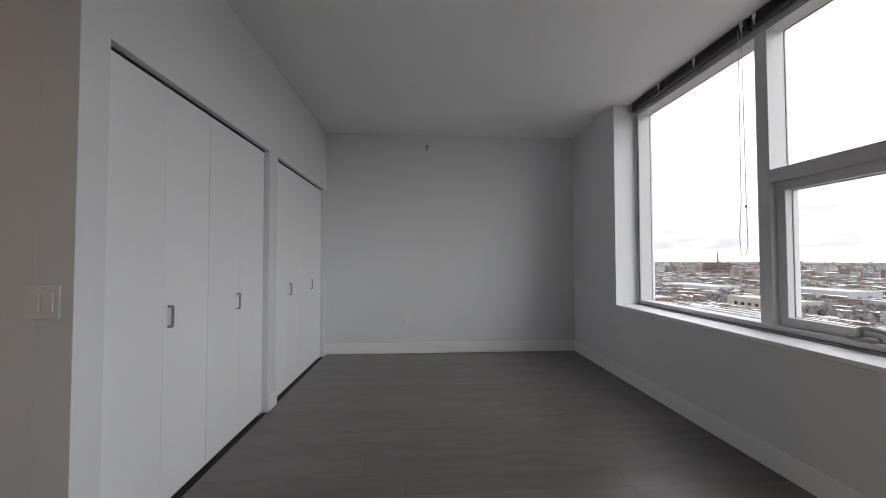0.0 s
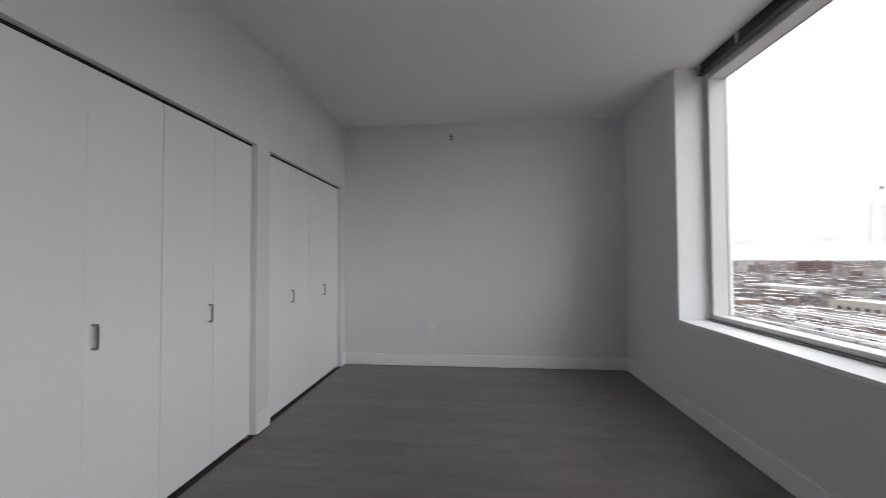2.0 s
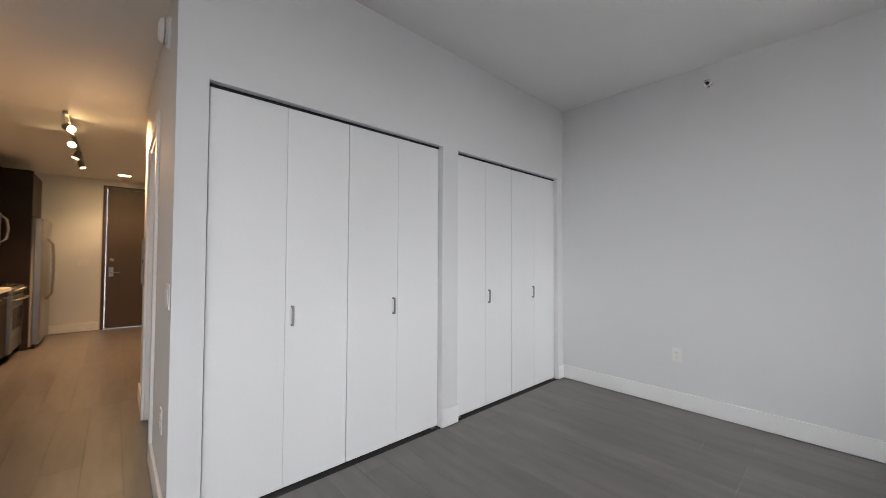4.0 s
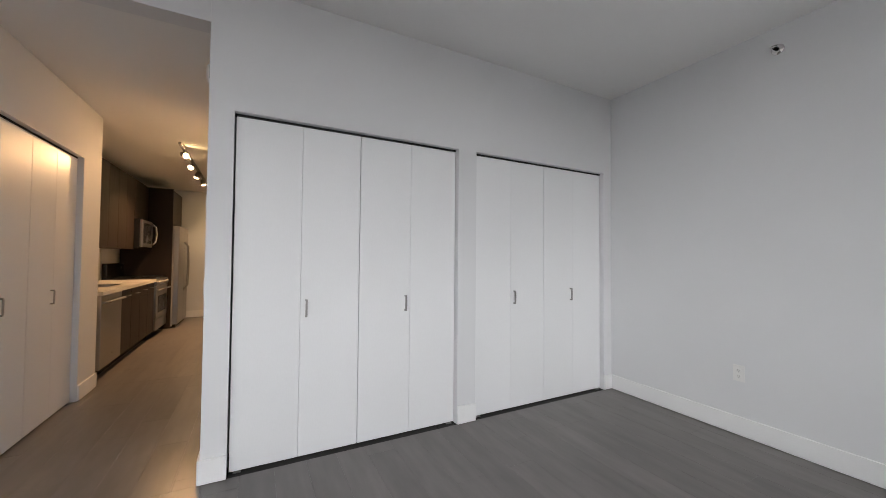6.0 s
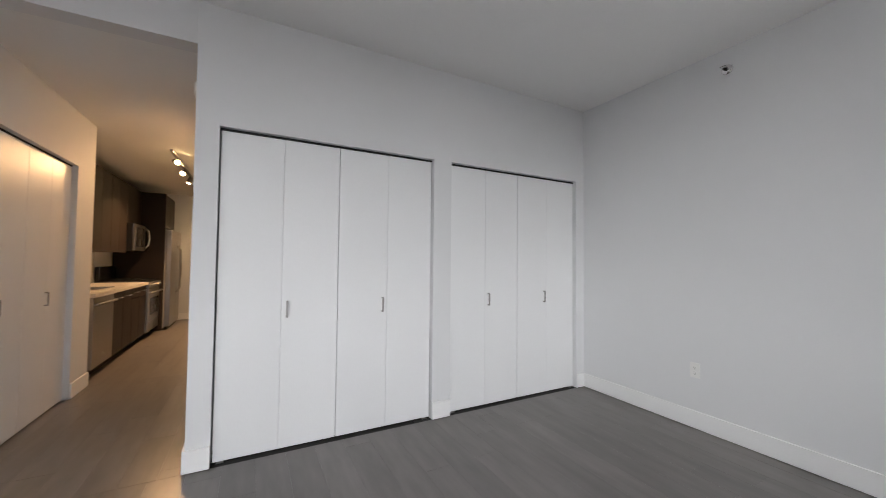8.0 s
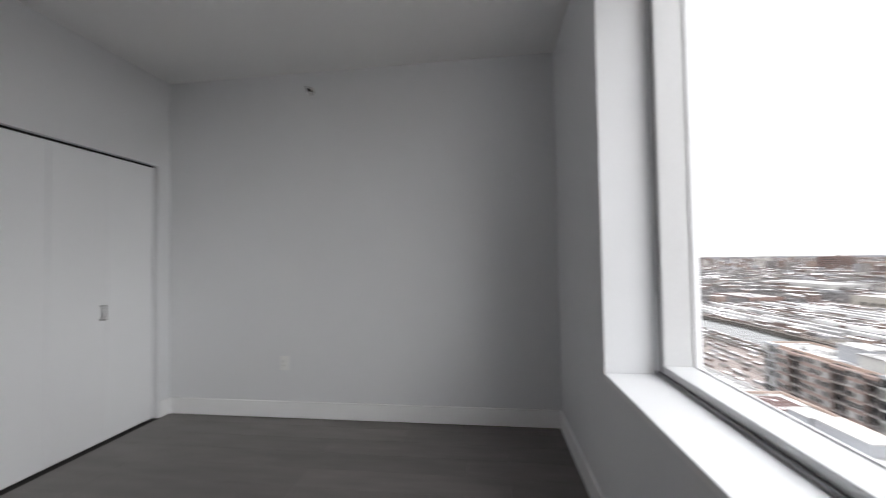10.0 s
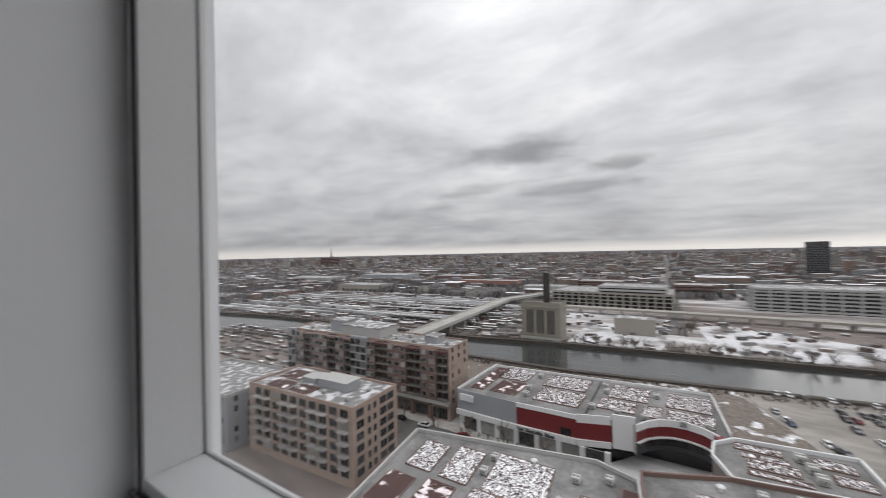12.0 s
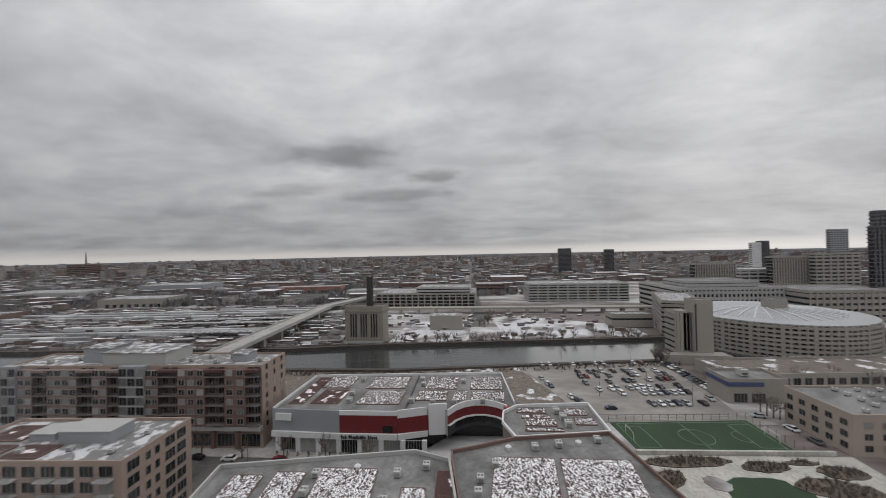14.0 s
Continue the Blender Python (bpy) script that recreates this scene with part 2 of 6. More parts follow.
# ---- mesh helpers ----
def link(name, bm, material, parent=None, bevel=0.0, smooth=False, segments=2):
    me = bpy.data.meshes.new(name)
    if bevel:
        bmesh.ops.bevel(bm, geom=bm.edges[:], offset=bevel, segments=segments, affect="EDGES", profile=0.6, clamp_overlap=True)
    bm.normal_update()
    bm.to_mesh(me)
    bm.free()
    me.materials.append(material)
    if smooth:
        for p in me.polygons:
            p.use_smooth = True
    ob = new(name, me)
    if parent is not None:
        ob.parent = parent
    return ob


def part(name, bm, material, parent, label="", bevel=0.0, smooth=False):
    ob = link(name, bm, material, parent, bevel, smooth)
    return tagged(ob, label) if label else ob


def box(bm, lo, hi):
    """An axis-aligned block added to bm."""
    v = [bm.verts.new((x, y, z)) for z in (lo[2], hi[2]) for x, y in ((lo[0], lo[1]), (hi[0], lo[1]), (hi[0], hi[1]), (lo[0], hi[1]))]
    for f in ((3, 2, 1, 0), (4, 5, 6, 7), (0, 1, 5, 4), (1, 2, 6, 5), (2, 3, 7, 6), (3, 0, 4, 7)):
        bm.faces.new([v[i] for i in f])
    return bm


def block(lo, hi):
    return box(bmesh.new(), lo, hi)


def blocks(*pairs):
    bm = bmesh.new()
    for lo, hi in pairs:
        box(bm, lo, hi)
    return bm


def prism(points, z0, z1, bm=None):
    """An upright block on a polygon (counter-clockwise from above)."""
    bm = bm or bmesh.new()
    a = [bm.verts.new((x, y, z0)) for x, y in points]
    b = [bm.verts.new((x, y, z1)) for x, y in points]
    k = len(points)
    for i in range(k):
        bm.faces.new((a[i], a[(i + 1) % k], b[(i + 1) % k], b[i]))
    bm.faces.new(a[::-1])
    bm.faces.new(b)
    return bm


def tube(path, r, sides=8, bm=None):
    """A round rod along a polyline."""
    bm = bm or bmesh.new()
    pts = [Vector(p) for p in path]
    rings = []
    for i, p in enumerate(pts):
        d = (pts[min(i + 1, len(pts) - 1)] - pts[max(i - 1, 0)]).normalized()
        side = d.cross(Vector((0.31, 0.17, 0.93))).normalized()
        up = side.cross(d)
        rr = r[i] if isinstance(r, (list, tuple)) else r
        rings.append([bm.verts.new(p + rr * (math.cos(a) * side + math.sin(a) * up)) for a in (2 * math.pi * k / sides for k in range(sides))])
    for a, b in zip(rings, rings[1:]):
        for k in range(sides):
            bm.faces.new((a[k], a[(k + 1) % sides], b[(k + 1) % sides], b[k]))
    bm.faces.new(rings[0][::-1])
    bm.faces.new(rings[-1])
    bmesh.ops.recalc_face_normals(bm, faces=bm.faces[:])
    return bm


def lathe(profile, axis, origin, sides=20, bm=None):
    """A turned body: profile of (radius, height along axis)."""
    bm = bm or bmesh.new()
    q = Vector((0, 0, 1)).rotation_difference(Vector(axis).normalized())
    o = Vector(origin)
    rings = [[bm.verts.new(o + q @ Vector((r * math.cos(2 * math.pi * k / sides), r * math.sin(2 * math.pi * k / sides), h))) for k in range(sides)] for r, h in profile]
    for a, b in zip(rings, rings[1:]):
        for k in range(sides):
            bm.faces.new((a[k], a[(k + 1) % sides], b[(k + 1) % sides], b[k]))
    bm.faces.new(rings[0][::-1])
    bm.faces.new(rings[-1])
    return bm


def thing(name, place, label, category, group="", kind=""):
    ob = new(name)
    ob.location = place
    ob.empty_display_size = 0.05
    return tagged(ob, label, category, group, kind)


def under(ob, parent):
    """Makes ob, built in world coordinates, a part of parent at its place."""
    ob.parent = parent
    ob.location = ob.location - parent.location
    return ob


def wpart(name, bm, material, parent, label="", bevel=0.0, smooth=False):
    """A part whose mesh is given in world coordinates."""
    base = Vector(parent.location)
    up = parent.parent
    while up is not None:
        base += Vector(up.location)
        up = up.parent
    bmesh.ops.translate(bm, vec=-base, verts=bm.verts[:])
    return part(name, bm, material, parent, label, bevel, smooth)


def structure(name, bm, material, label, category, bevel=0.0):
    return tagged(link(name, bm, material, None, bevel), label, category, kind="structure")

# ---- apartment: plan ----
W, BACK, CEIL, LOW = 3.23, 5.0, 2.825, 2.56      # room width, far wall, ceilings of room and corridor
SOUTH = -2.6
HALL_N, HALL_S, HALL_END, FOYER = 1.66, 0.585, -2.19, -6.5
KWALL = -0.07                                      # wall behind the kitchen
OPEN = 2.08                                        # closet opening height
C1, C2, C3 = (1.785, 3.270), (3.430, 4.890), (-1.80, -0.39)
REC = -0.04                                        # door faces, behind the wall face
# WIN_S: the unseen bay beyond y = -0.15 is added for more daylight
SILL, WIN_N, WIN_S = 0.735, 3.96, -1.45
FR0, FR1 = 3.462, 3.602                            # window frame depth

# walls
structure("wall_north", block((-0.9, BACK, -0.2), (W + 0.5, BACK + 0.2, CEIL + 0.1)), M_WALL, "smooth pale grey painted end wall", "wall")
structure("wall_closets", blocks(
    ((-0.13, HALL_N, 0), (0, C1[0], OPEN)), ((-0.13, C1[1], 0), (0, C2[0], OPEN)), ((-0.13, C2[1], 0), (0, BACK - 0.002, OPEN)),
    ((-0.13, HALL_N, OPEN), (0, BACK - 0.002, CEIL))), M_WALL, "pale grey painted wall with two closet openings", "wall")
structure("wall_hall_header", block((-0.13, HALL_S, LOW), (-0.001, HALL_N - 0.001, CEIL)), M_WALL, "painted header above the corridor opening", "wall")
structure("wall_hall_north", blocks(
    ((HALL_END, HALL_N, 0), (-1.60, HALL_N + 0.12, LOW)), ((-0.86, HALL_N, 0), (-0.131, HALL_N + 0.12, LOW)), ((-1.60, HALL_N, 2.06), (-0.86, HALL_N + 0.12, LOW))),
    M_WALL, "painted corridor wall with a bathroom doorway", "wall")
structure("wall_hall_south", blocks(
    ((HALL_END, HALL_S - 0.13, 0), (C3[0], HALL_S, LOW)), ((C3[1], HALL_S - 0.13, 0), (0, HALL_S, LOW)), ((C3[0], HALL_S - 0.13, OPEN), (C3[1], HALL_S, LOW)),
    ((HALL_END, KWALL, 0), (HALL_END + 0.1, HALL_S - 0.131, LOW))), M_WALL, "painted corridor wall with a closet opening", "wall")
structure("wall_south_west", block((-0.13, SOUTH, 0), (0, HALL_S - 0.131, CEIL)), M_WALL, "plain painted side wall", "wall")
structure("wall_south", block((-0.13, SOUTH - 0.2, 0), (W + 0.5, SOUTH, CEIL)), M_WALL, "plain painted wall at the other end", "wall")
structure("wall_window", blocks(
    ((W, WIN_N, 0), (W + 0.42, BACK - 0.001, CEIL)), ((W, WIN_S, 0), (W + 0.24, WIN_N - 0.001, SILL - 0.03)), ((W, SOUTH, 0), (W + 0.42, WIN_S - 0.001, CEIL)),
    ((W + 0.241, WIN_S, -0.2), (W + 0.42, WIN_N - 0.001, SILL - 0.002))), M_WALL, "pale grey painted wall under and beside the window", "wall")
structure("wall_kitchen", block((FOYER - 0.15, KWALL - 0.13, 0), (HALL_END - 0.001, KWALL, LOW)), M_WALL, "painted wall behind the kitchen run", "wall")
structure("wall_foyer_end", blocks(((FOYER - 0.15, KWALL, 0), (FOYER, 1.30, LOW)), ((FOYER - 0.15, 2.28, 0), (FOYER, 3.0, LOW)), ((FOYER - 0.15, 1.30, 2.47), (FOYER, 2.28, LOW))), M_WALL, "painted foyer wall around the entry door", "wall")
structure("wall_foyer_north", block((FOYER - 0.15, 3.0, 0), (HALL_END, 3.12, LOW)), M_WALL, "plain painted foyer wall", "wall")
structure("wall_foyer_side", block((HALL_END, HALL_N + 0.121, 0), (HALL_END + 0.1, 3.12, LOW)), M_WALL, "plain painted foyer side wall", "wall")
structure("wall_closet_back", blocks(((-0.80, HALL_N + 0.13, 0), (-0.72, BACK, CEIL)), ((-0.72, 1.68, 0), (-0.131, 1.72, OPEN))), M_WALL, "plain closet back wall", "wall")
structure("wall_bathroom", blocks(((-2.26, HALL_N + 1.3, 0), (-0.81, HALL_N + 1.4, LOW)), ((-0.84, HALL_N + 0.121, 0), (-0.805, HALL_N + 1.3, LOW))), M_WALL, "plain bathroom walls beyond the open door", "wall")
structure("wall_hall_closet_back", block((HALL_END, KWALL - 0.13, 0), (-0.131, KWALL - 0.001, LOW)), M_WALL, "plain hall closet back wall", "wall")

# ceilings
structure("ceiling", blocks(((-0.13, SOUTH, CEIL), (W + 0.42, BACK, CEIL + 0.15)), ((-0.80, HALL_N, CEIL), (-0.131, BACK, CEIL + 0.15))), M_CEIL, "flat matt white painted ceiling", "ceiling")
structure("ceiling_corridor", block((FOYER - 0.15, -0.75, LOW), (-0.131, 3.12, LOW + 0.12)), M_CEIL, "lower flat white corridor ceiling", "ceiling")

# baseboards
BH, BT = 0.135, 0.014


def baseboard(a, b, facing):
    """A board along the wall from a to b, its face towards facing."""
    (x0, y0), (x1, y1), (fx, fy) = a, b, facing
    lo = (min(x0, x1) + min(0, fx * BT), min(y0, y1) + min(0, fy * BT), 0.004)
    hi = (max(x0, x1) + max(0, fx * BT), max(y0, y1) + max(0, fy * BT), BH)
    tagged(link("baseboard", block(lo, hi), M_TRIM, None, 0.003), "white painted flat baseboard along the wall", "baseboard", kind="structure")


baseboard((BT, BACK - 0.001), (W - BT, BACK - 0.001), (0, -1))
baseboard((0.001, C2[1]), (0.001, BACK - 0.002), (1, 0))
baseboard((0.001, C1[1]), (0.001, C2[0]), (1, 0))
baseboard((0.001, HALL_N - BT), (0.001, C1[0]), (1, 0))
baseboard((W - 0.001, BACK - BT - 0.002), (W - 0.001, SOUTH + BT), (-1, 0))
baseboard((0, HALL_N - 0.001), (-0.785, HALL_N - 0.001), (0, -1))
baseboard((-1.675, HALL_N - 0.001), (HALL_END, HALL_N - 0.001), (0, -1))
baseboard((HALL_END, HALL_S + 0.001), (C3[0], HALL_S + 0.001), (0, 1))
baseboard((C3[1], HALL_S + 0.001), (0, HALL_S + 0.001), (0, 1))
baseboard((0.001, SOUTH + BT), (0.001, HALL_S), (1, 0))
baseboard((0.001, SOUTH + 0.001), (W - BT, SOUTH + 0.001), (0, 1))
baseboard((FOYER + 0.001, 0.2), (FOYER + 0.001, 1.295), (1, 0))
baseboard((FOYER + BT, 2.999), (HALL_END, 2.999), (0, -1))


# ---- closets with bifold doors ----
def pull_mesh():
    """D-shaped flat bar pull; stands off along +x, long along z."""
    bm = blocks(((0, -0.006, -0.055), (0.024, 0.006, -0.045)), ((0, -0.006, 0.045), (0.024, 0.006, 0.055)), ((0.018, -0.006, -0.0452), (0.026, 0.006, 0.0452)))
    return bm


def closet(a, b, label):
    """Four bifold panels in an opening from a to b along y, facing +x, with its base at the origin."""
    t = thing("bifold_closet", (0, 0, 0), label, "closet doors", "bifold closets")
    w = b - a
    pw = (w - 0.024) / 4
    # the shade of the gap above the doors is put into the track's colour
    wpart("head_track", blocks(((REC - 0.036, a + 0.002, OPEN - 0.013), (REC - 0.028, b - 0.002, OPEN - 0.0005)), ((REC - 0.008, a + 0.002, OPEN - 0.013), (REC, b - 0.002, OPEN - 0.0005)), ((REC - 0.028, a + 0.002, OPEN - 0.006), (REC - 0.008, b - 0.002, OPEN - 0.0005))), M_DARK, t, "head track coloured near-black for the gap's shade")
    for i in range(4):
        y0 = a + 0.009 + i * (pw + 0.0012) + (0.003 if i > 1 else 0)
        p = wpart("door_panel", block((REC - 0.034, y0, 0.011), (REC, y0 + pw, OPEN - 0.0155)), M_DOOR, t, "flat white painted bifold panel", bevel=0.0025)
        if i in (1, 2):
            h = pull_mesh()
            bmesh.ops.translate(h, vec=(REC, y0 + (0.035 if i == 1 else pw - 0.035), 0.925), verts=h.verts[:])
            wpart("pull_handle", h, M_NICKEL, p, "brushed nickel pull", bevel=0.002)
    for y in (a + 0.03, b - 0.07):
        wpart("floor_bracket", blocks(((REC - 0.03, y, 0.003), (REC + 0.012, y + 0.04, 0.008)), ((REC - 0.02, y + 0.015, 0.008), (REC - 0.012, y + 0.023, 0.0108))), M_NICKEL, t)
    return t


closet(*C1, "white flat bifold closet doors with nickel pulls, closed")
closet(*C2, "white flat bifold closet doors beside the end wall, closed")
hall_closet = closet(0.0, C3[1] - C3[0], "white flat bifold closet doors in the corridor, closed")
hall_closet.matrix_basis = pose(C3[1], HALL_S - 0.001, 0, 0, 0, 90)

# ---- window ----
window = thing("window_1", (FR0, 0, 0), "wide grey aluminium window with a fixed pane and an opening sash", "window", kind="structure")
GX = 3.588


def frame_bar(lo, hi, name="window_frame", bevel=0.002, material=None):
    return wpart(name, block(lo, hi), material or M_ALU, window, bevel=bevel)


HEAD = 2.70
# the last mullion belongs to the unseen bay added to brighten the end wall
MULL = ((2.506, 2.592), (1.158, 1.244), (-0.190, -0.104))
frame_bar((FR0, WIN_S, SILL), (FR1, WIN_N - 0.002, 0.785))
frame_bar((FR0, WIN_S, HEAD), (FR1, WIN_N - 0.002, CEIL - 0.002))
frame_bar((FR0, 3.905, 0.785), (FR1, WIN_N - 0.002, HEAD))
frame_bar((FR0, WIN_S, 0.785), (FR1, WIN_S + 0.06, HEAD))
for y0, y1 in MULL:
    frame_bar((FR0, y0, 0.785), (FR1, y1, HEAD), "mullion")
frame_bar((FR0, MULL[1][1], 1.700), (FR1, MULL[0][0], 1.782), "transom")
# inner lip and gasket round the sill and jamb
frame_bar((FR0 - 0.012, WIN_S, SILL + 0.001), (FR0 - 0.001, WIN_N - 0.003, 0.752), "sill_trim", 0.001, M_STRIP)
frame_bar((FR0 - 0.004, 3.926, 0.753), (FR0 - 0.0005, WIN_N - 0.003, CEIL - 0.003), "jamb_trim", 0.001)
wpart("gasket", blocks(((FR0 - 0.0135, WIN_S, 0.7525), (FR0 - 0.0005, 3.924, 0.7540)), ((FR0 - 0.005, 3.9205, 0.7556), (FR0 - 0.0005, 3.9255, HEAD))), M_GASKET, window)


def pane(y0, y1, z0, z1, x=GX):
    """A pane with its dark glazing seal."""
    g = wpart("pane", block((x, y0, z0), (x + 0.006, y1, z1)), M_GLASS, window, "clear glass pane")
    g.visible_shadow = False
    s = 0.003
    wpart("glazing_seal", blocks(((x - 0.005, y0, z0), (x - 0.0005, y1, z0 + s)), ((x - 0.005, y0, z1 - s), (x - 0.0005, y1, z1)), ((x - 0.005, y0, z0 + s), (x - 0.0005, y0 + s, z1 - s)), ((x - 0.005, y1 - s, z0 + s), (x - 0.0005, y1, z1 - s))), M_STRIP, g)


pane(MULL[0][1], 3.905, 0.785, HEAD)
pane(MULL[1][1], MULL[0][0], 1.782, HEAD)
for (y1, _), (_, y0) in zip(MULL[1:], MULL[2:] + ((0, WIN_S + 0.06),)):
    pane(y0, y1, 0.785, HEAD)
# opening sash below the transom
sash_x = 3.50
for lo, hi in (((sash_x, 1.246, 0.787), (3.59, 2.504, 0.842)), ((sash_x, 1.246, 1.640), (3.59, 2.504, 1.698)), ((sash_x, 1.246, 0.842), (3.59, 1.304, 1.640)), ((sash_x, 2.446, 0.842), (3.59, 2.504, 1.640))):
    frame_bar(lo, hi, "sash_rail", 0.003)
pane(1.304, 2.446, 0.842, 1.640, 3.55)
crank = wpart("window_crank", blocks(((3.452, 1.985, 0.786), (3.4995, 2.095, 0.808))), M_GREYPANEL, window, "grey folding window crank", bevel=0.006)
wpart("crank_arm", tube([(3.472, 2.055, 0.806), (3.466, 2.050, 0.845), (3.462, 2.020, 0.858), (3.462, 1.93, 0.846), (3.462, 1.86, 0.830)], [0.016, 0.015, 0.014, 0.011, 0.013]), M_GREYPANEL, crank, smooth=True)
tagged(link("window_sill", block((W - 0.003, WIN_S, SILL - 0.028), (FR0 - 0.0125, WIN_N - 0.001, SILL)), M_SILL, None, 0.003), "deep white painted window sill board", "window sill", kind="structure")

# blind drawn up at the window head, with its cords
# the last blind hangs in the added, unseen bay
for y0, y1 in ((2.57, 3.945), (1.20, 2.555), (-0.14, 1.185), (-1.43, -0.155)):
    bl = thing("window_blind", (3.40, (y0 + y1) / 2, 2.69), "dark slatted blind drawn up under the ceiling", "blind", "drawn-up blinds")
    wpart("headrail", block((3.395, y0, 2.793), (3.448, y1, CEIL - 0.003)), M_BLIND, bl, bevel=0.002)
    for k in range(9):
        z = 2.757 + k * 0.0038
        wpart("slat", block((3.398, y0 + 0.01, z), (3.444, y1 - 0.01, z + 0.0022)), M_BLIND, bl)
    wpart("bottom_rail", block((3.396, y0 + 0.008, 2.741), (3.446, y1 - 0.008, 2.755)), M_BLIND, bl, bevel=0.003)
    n = 4
    for k in range(n):
        y = y0 + 0.04 + (y1 - y0 - 0.08) * k / (n - 1)
        wpart("bracket", blocks(((3.389, y - 0.012, 2.780), (3.394, y + 0.012, CEIL - 0.002)), ((3.389, y - 0.004, 2.743), (3.393, y + 0.004, 2.7795))), M_PLASTIC, bl)
    if y1 > 3:
        wpart("pull_cord", tube([(3.386, 2.630, 2.77), (3.386, 2.633, 2.2), (3.387, 2.637, 1.6), (3.387, 2.655, 1.36), (3.386, 2.645, 1.24), (3.386, 2.615, 1.225), (3.386, 2.593, 1.29), (3.387, 2.599, 1.6), (3.386, 2.605, 2.77)], 0.0022, 6), M_CORD, bl, "thin white pull cord loop", smooth=True)
        wpart("cord_stop", lathe([(0.004, 0), (0.006, 0.004), (0.006, 0.014), (0.003, 0.018)], (0, 0, 1), (3.386, 2.599, 1.55), 10), M_GASKET, bl, smooth=True)

# ---- wall fittings ----


def plate(name, place, rz, kind, label, category):
    """A cover plate facing -y before it is turned by rz."""
    t = thing(name, place, label, category)
    t.rotation_euler = (0, 0, radians(rz))
    w = 0.0575 if kind == "switch" else 0.035
    part("cover_plate", block((-w, -0.006, -0.0575), (w, -0.0005, 0.0575)), M_PLASTIC, t, bevel=0.002)
    if kind == "switch":
        for x in (-0.023, 0.023):
            part("rocker", block((x - 0.0165, -0.0105, -0.033), (x + 0.0165, -0.0055, 0.033)), M_PLASTIC, t, bevel=0.002)
            part("rocker_seam", blocks(((x - 0.0185, -0.0065, -0.035), (x - 0.0172, -0.0058, 0.035)), ((x + 0.0172, -0.0065, -0.035), (x + 0.0185, -0.0058, 0.035))), M_INK, t)
    else:
        for z in (-0.0195, 0.0195):
            s = part("socket_face", lathe([(0.0165, 0), (0.0165, 0.003), (0.0155, 0.004)], (0, -1, 0), (0, -0.0055, z), 18), M_PLASTIC, t)
            part("socket_slots", blocks(((-0.0075, -0.0102, z - 0.002), (-0.0055, -0.0094, z + 0.007)), ((0.0055, -0.0102, z - 0.002), (0.0075, -0.0094, z + 0.006)), ((-0.002, -0.0102, z - 0.011), (0.002, -0.0094, z - 0.007))), M_DARK, s)
    return t


plate("wall_outlet", (1.045, BACK, 0.44), 0, "outlet", "white double wall outlet low on the end wall", "outlet")
plate("wall_outlet", (-0.27, HALL_N, 0.44), 0, "outlet", "white wall outlet low in the corridor", "outlet")
plate("light_switch", (-0.100, HALL_N, 1.06), 0, "switch", "white double rocker light switch by the corner", "light switch")
plate("light_switch", (FOYER, 1.08, 1.14), 90, "switch", "white light switch beside the entry door", "light switch")

sp = thing("sprinkler_head", (1.285, BACK, 2.67), "chrome sidewall fire sprinkler head near the ceiling", "sprinkler")
part("escutcheon", lathe([(0.036, 0), (0.034, 0.006), (0.022, 0.010), (0.018, 0.012)], (0, -1, 0), (0, -0.0005, 0), 24), M_CHROME, sp, smooth=True)
part("body", lathe([(0.013, 0.010), (0.013, 0.030), (0.009, 0.034)], (0, -1, 0), (0, 0, 0), 14), M_BLACK, sp, "dark sprinkler body")
part("yoke", blocks(((-0.014, -0.062, -0.003), (-0.010, -0.030, 0.003)), ((0.010, -0.062, -0.003), (0.014, -0.030, 0.003)), ((-0.014, -0.066, -0.004), (0.014, -0.060, 0.004))), M_CHROME, sp, bevel=0.001)
part("deflector", block((-0.017, -0.069, 0.006), (0.017, -0.050, 0.008)), M_CHROME, sp)

sm = thing("smoke_alarm", (-0.33, HALL_N, 2.40), "round white alarm on the corridor wall under the ceiling", "smoke alarm")
part("base", lathe([(0.075, 0), (0.075, 0.012), (0.07, 0.016)], (0, -1, 0), (0, -0.0005, 0), 32), M_PLASTIC, sm, smooth=True)
part("cover", lathe([(0.062, 0.0155), (0.062, 0.036), (0.05, 0.046), (0.03, 0.050)], (0, -1, 0), (0, 0, 0), 32), M_PLASTIC, sm, smooth=True)
part("vent_ring", lathe([(0.063, 0.022), (0.0635, 0.023), (0.0635, 0.029), (0.063, 0.030)], (0, -1, 0), (0, 0, 0), 32), M_GREYPANEL, sm)
pn = thing("wall_panel", (-2.02, HALL_N, 1.20), "grey metal cover panel on the corridor wall", "panel")
part("frame_plate", block((-0.16, -0.010, -0.20), (0.16, -0.0005, 0.20)), M_GREYPANEL, pn, bevel=0.003)
part("panel_door", block((-0.14, -0.016, -0.18), (0.14, -0.0102, 0.18)), M_GREYPANEL, pn, bevel=0.002)
part("latch", block((0.10, -0.021, -0.01), (0.12, -0.0162, 0.02)), M_BLACK, pn)

# ---- bathroom doorway with its open leaf ----
dr = thing("door_1", (-1.23, HALL_N, 0), "white painted bathroom door standing open inwards", "door", kind="structure")
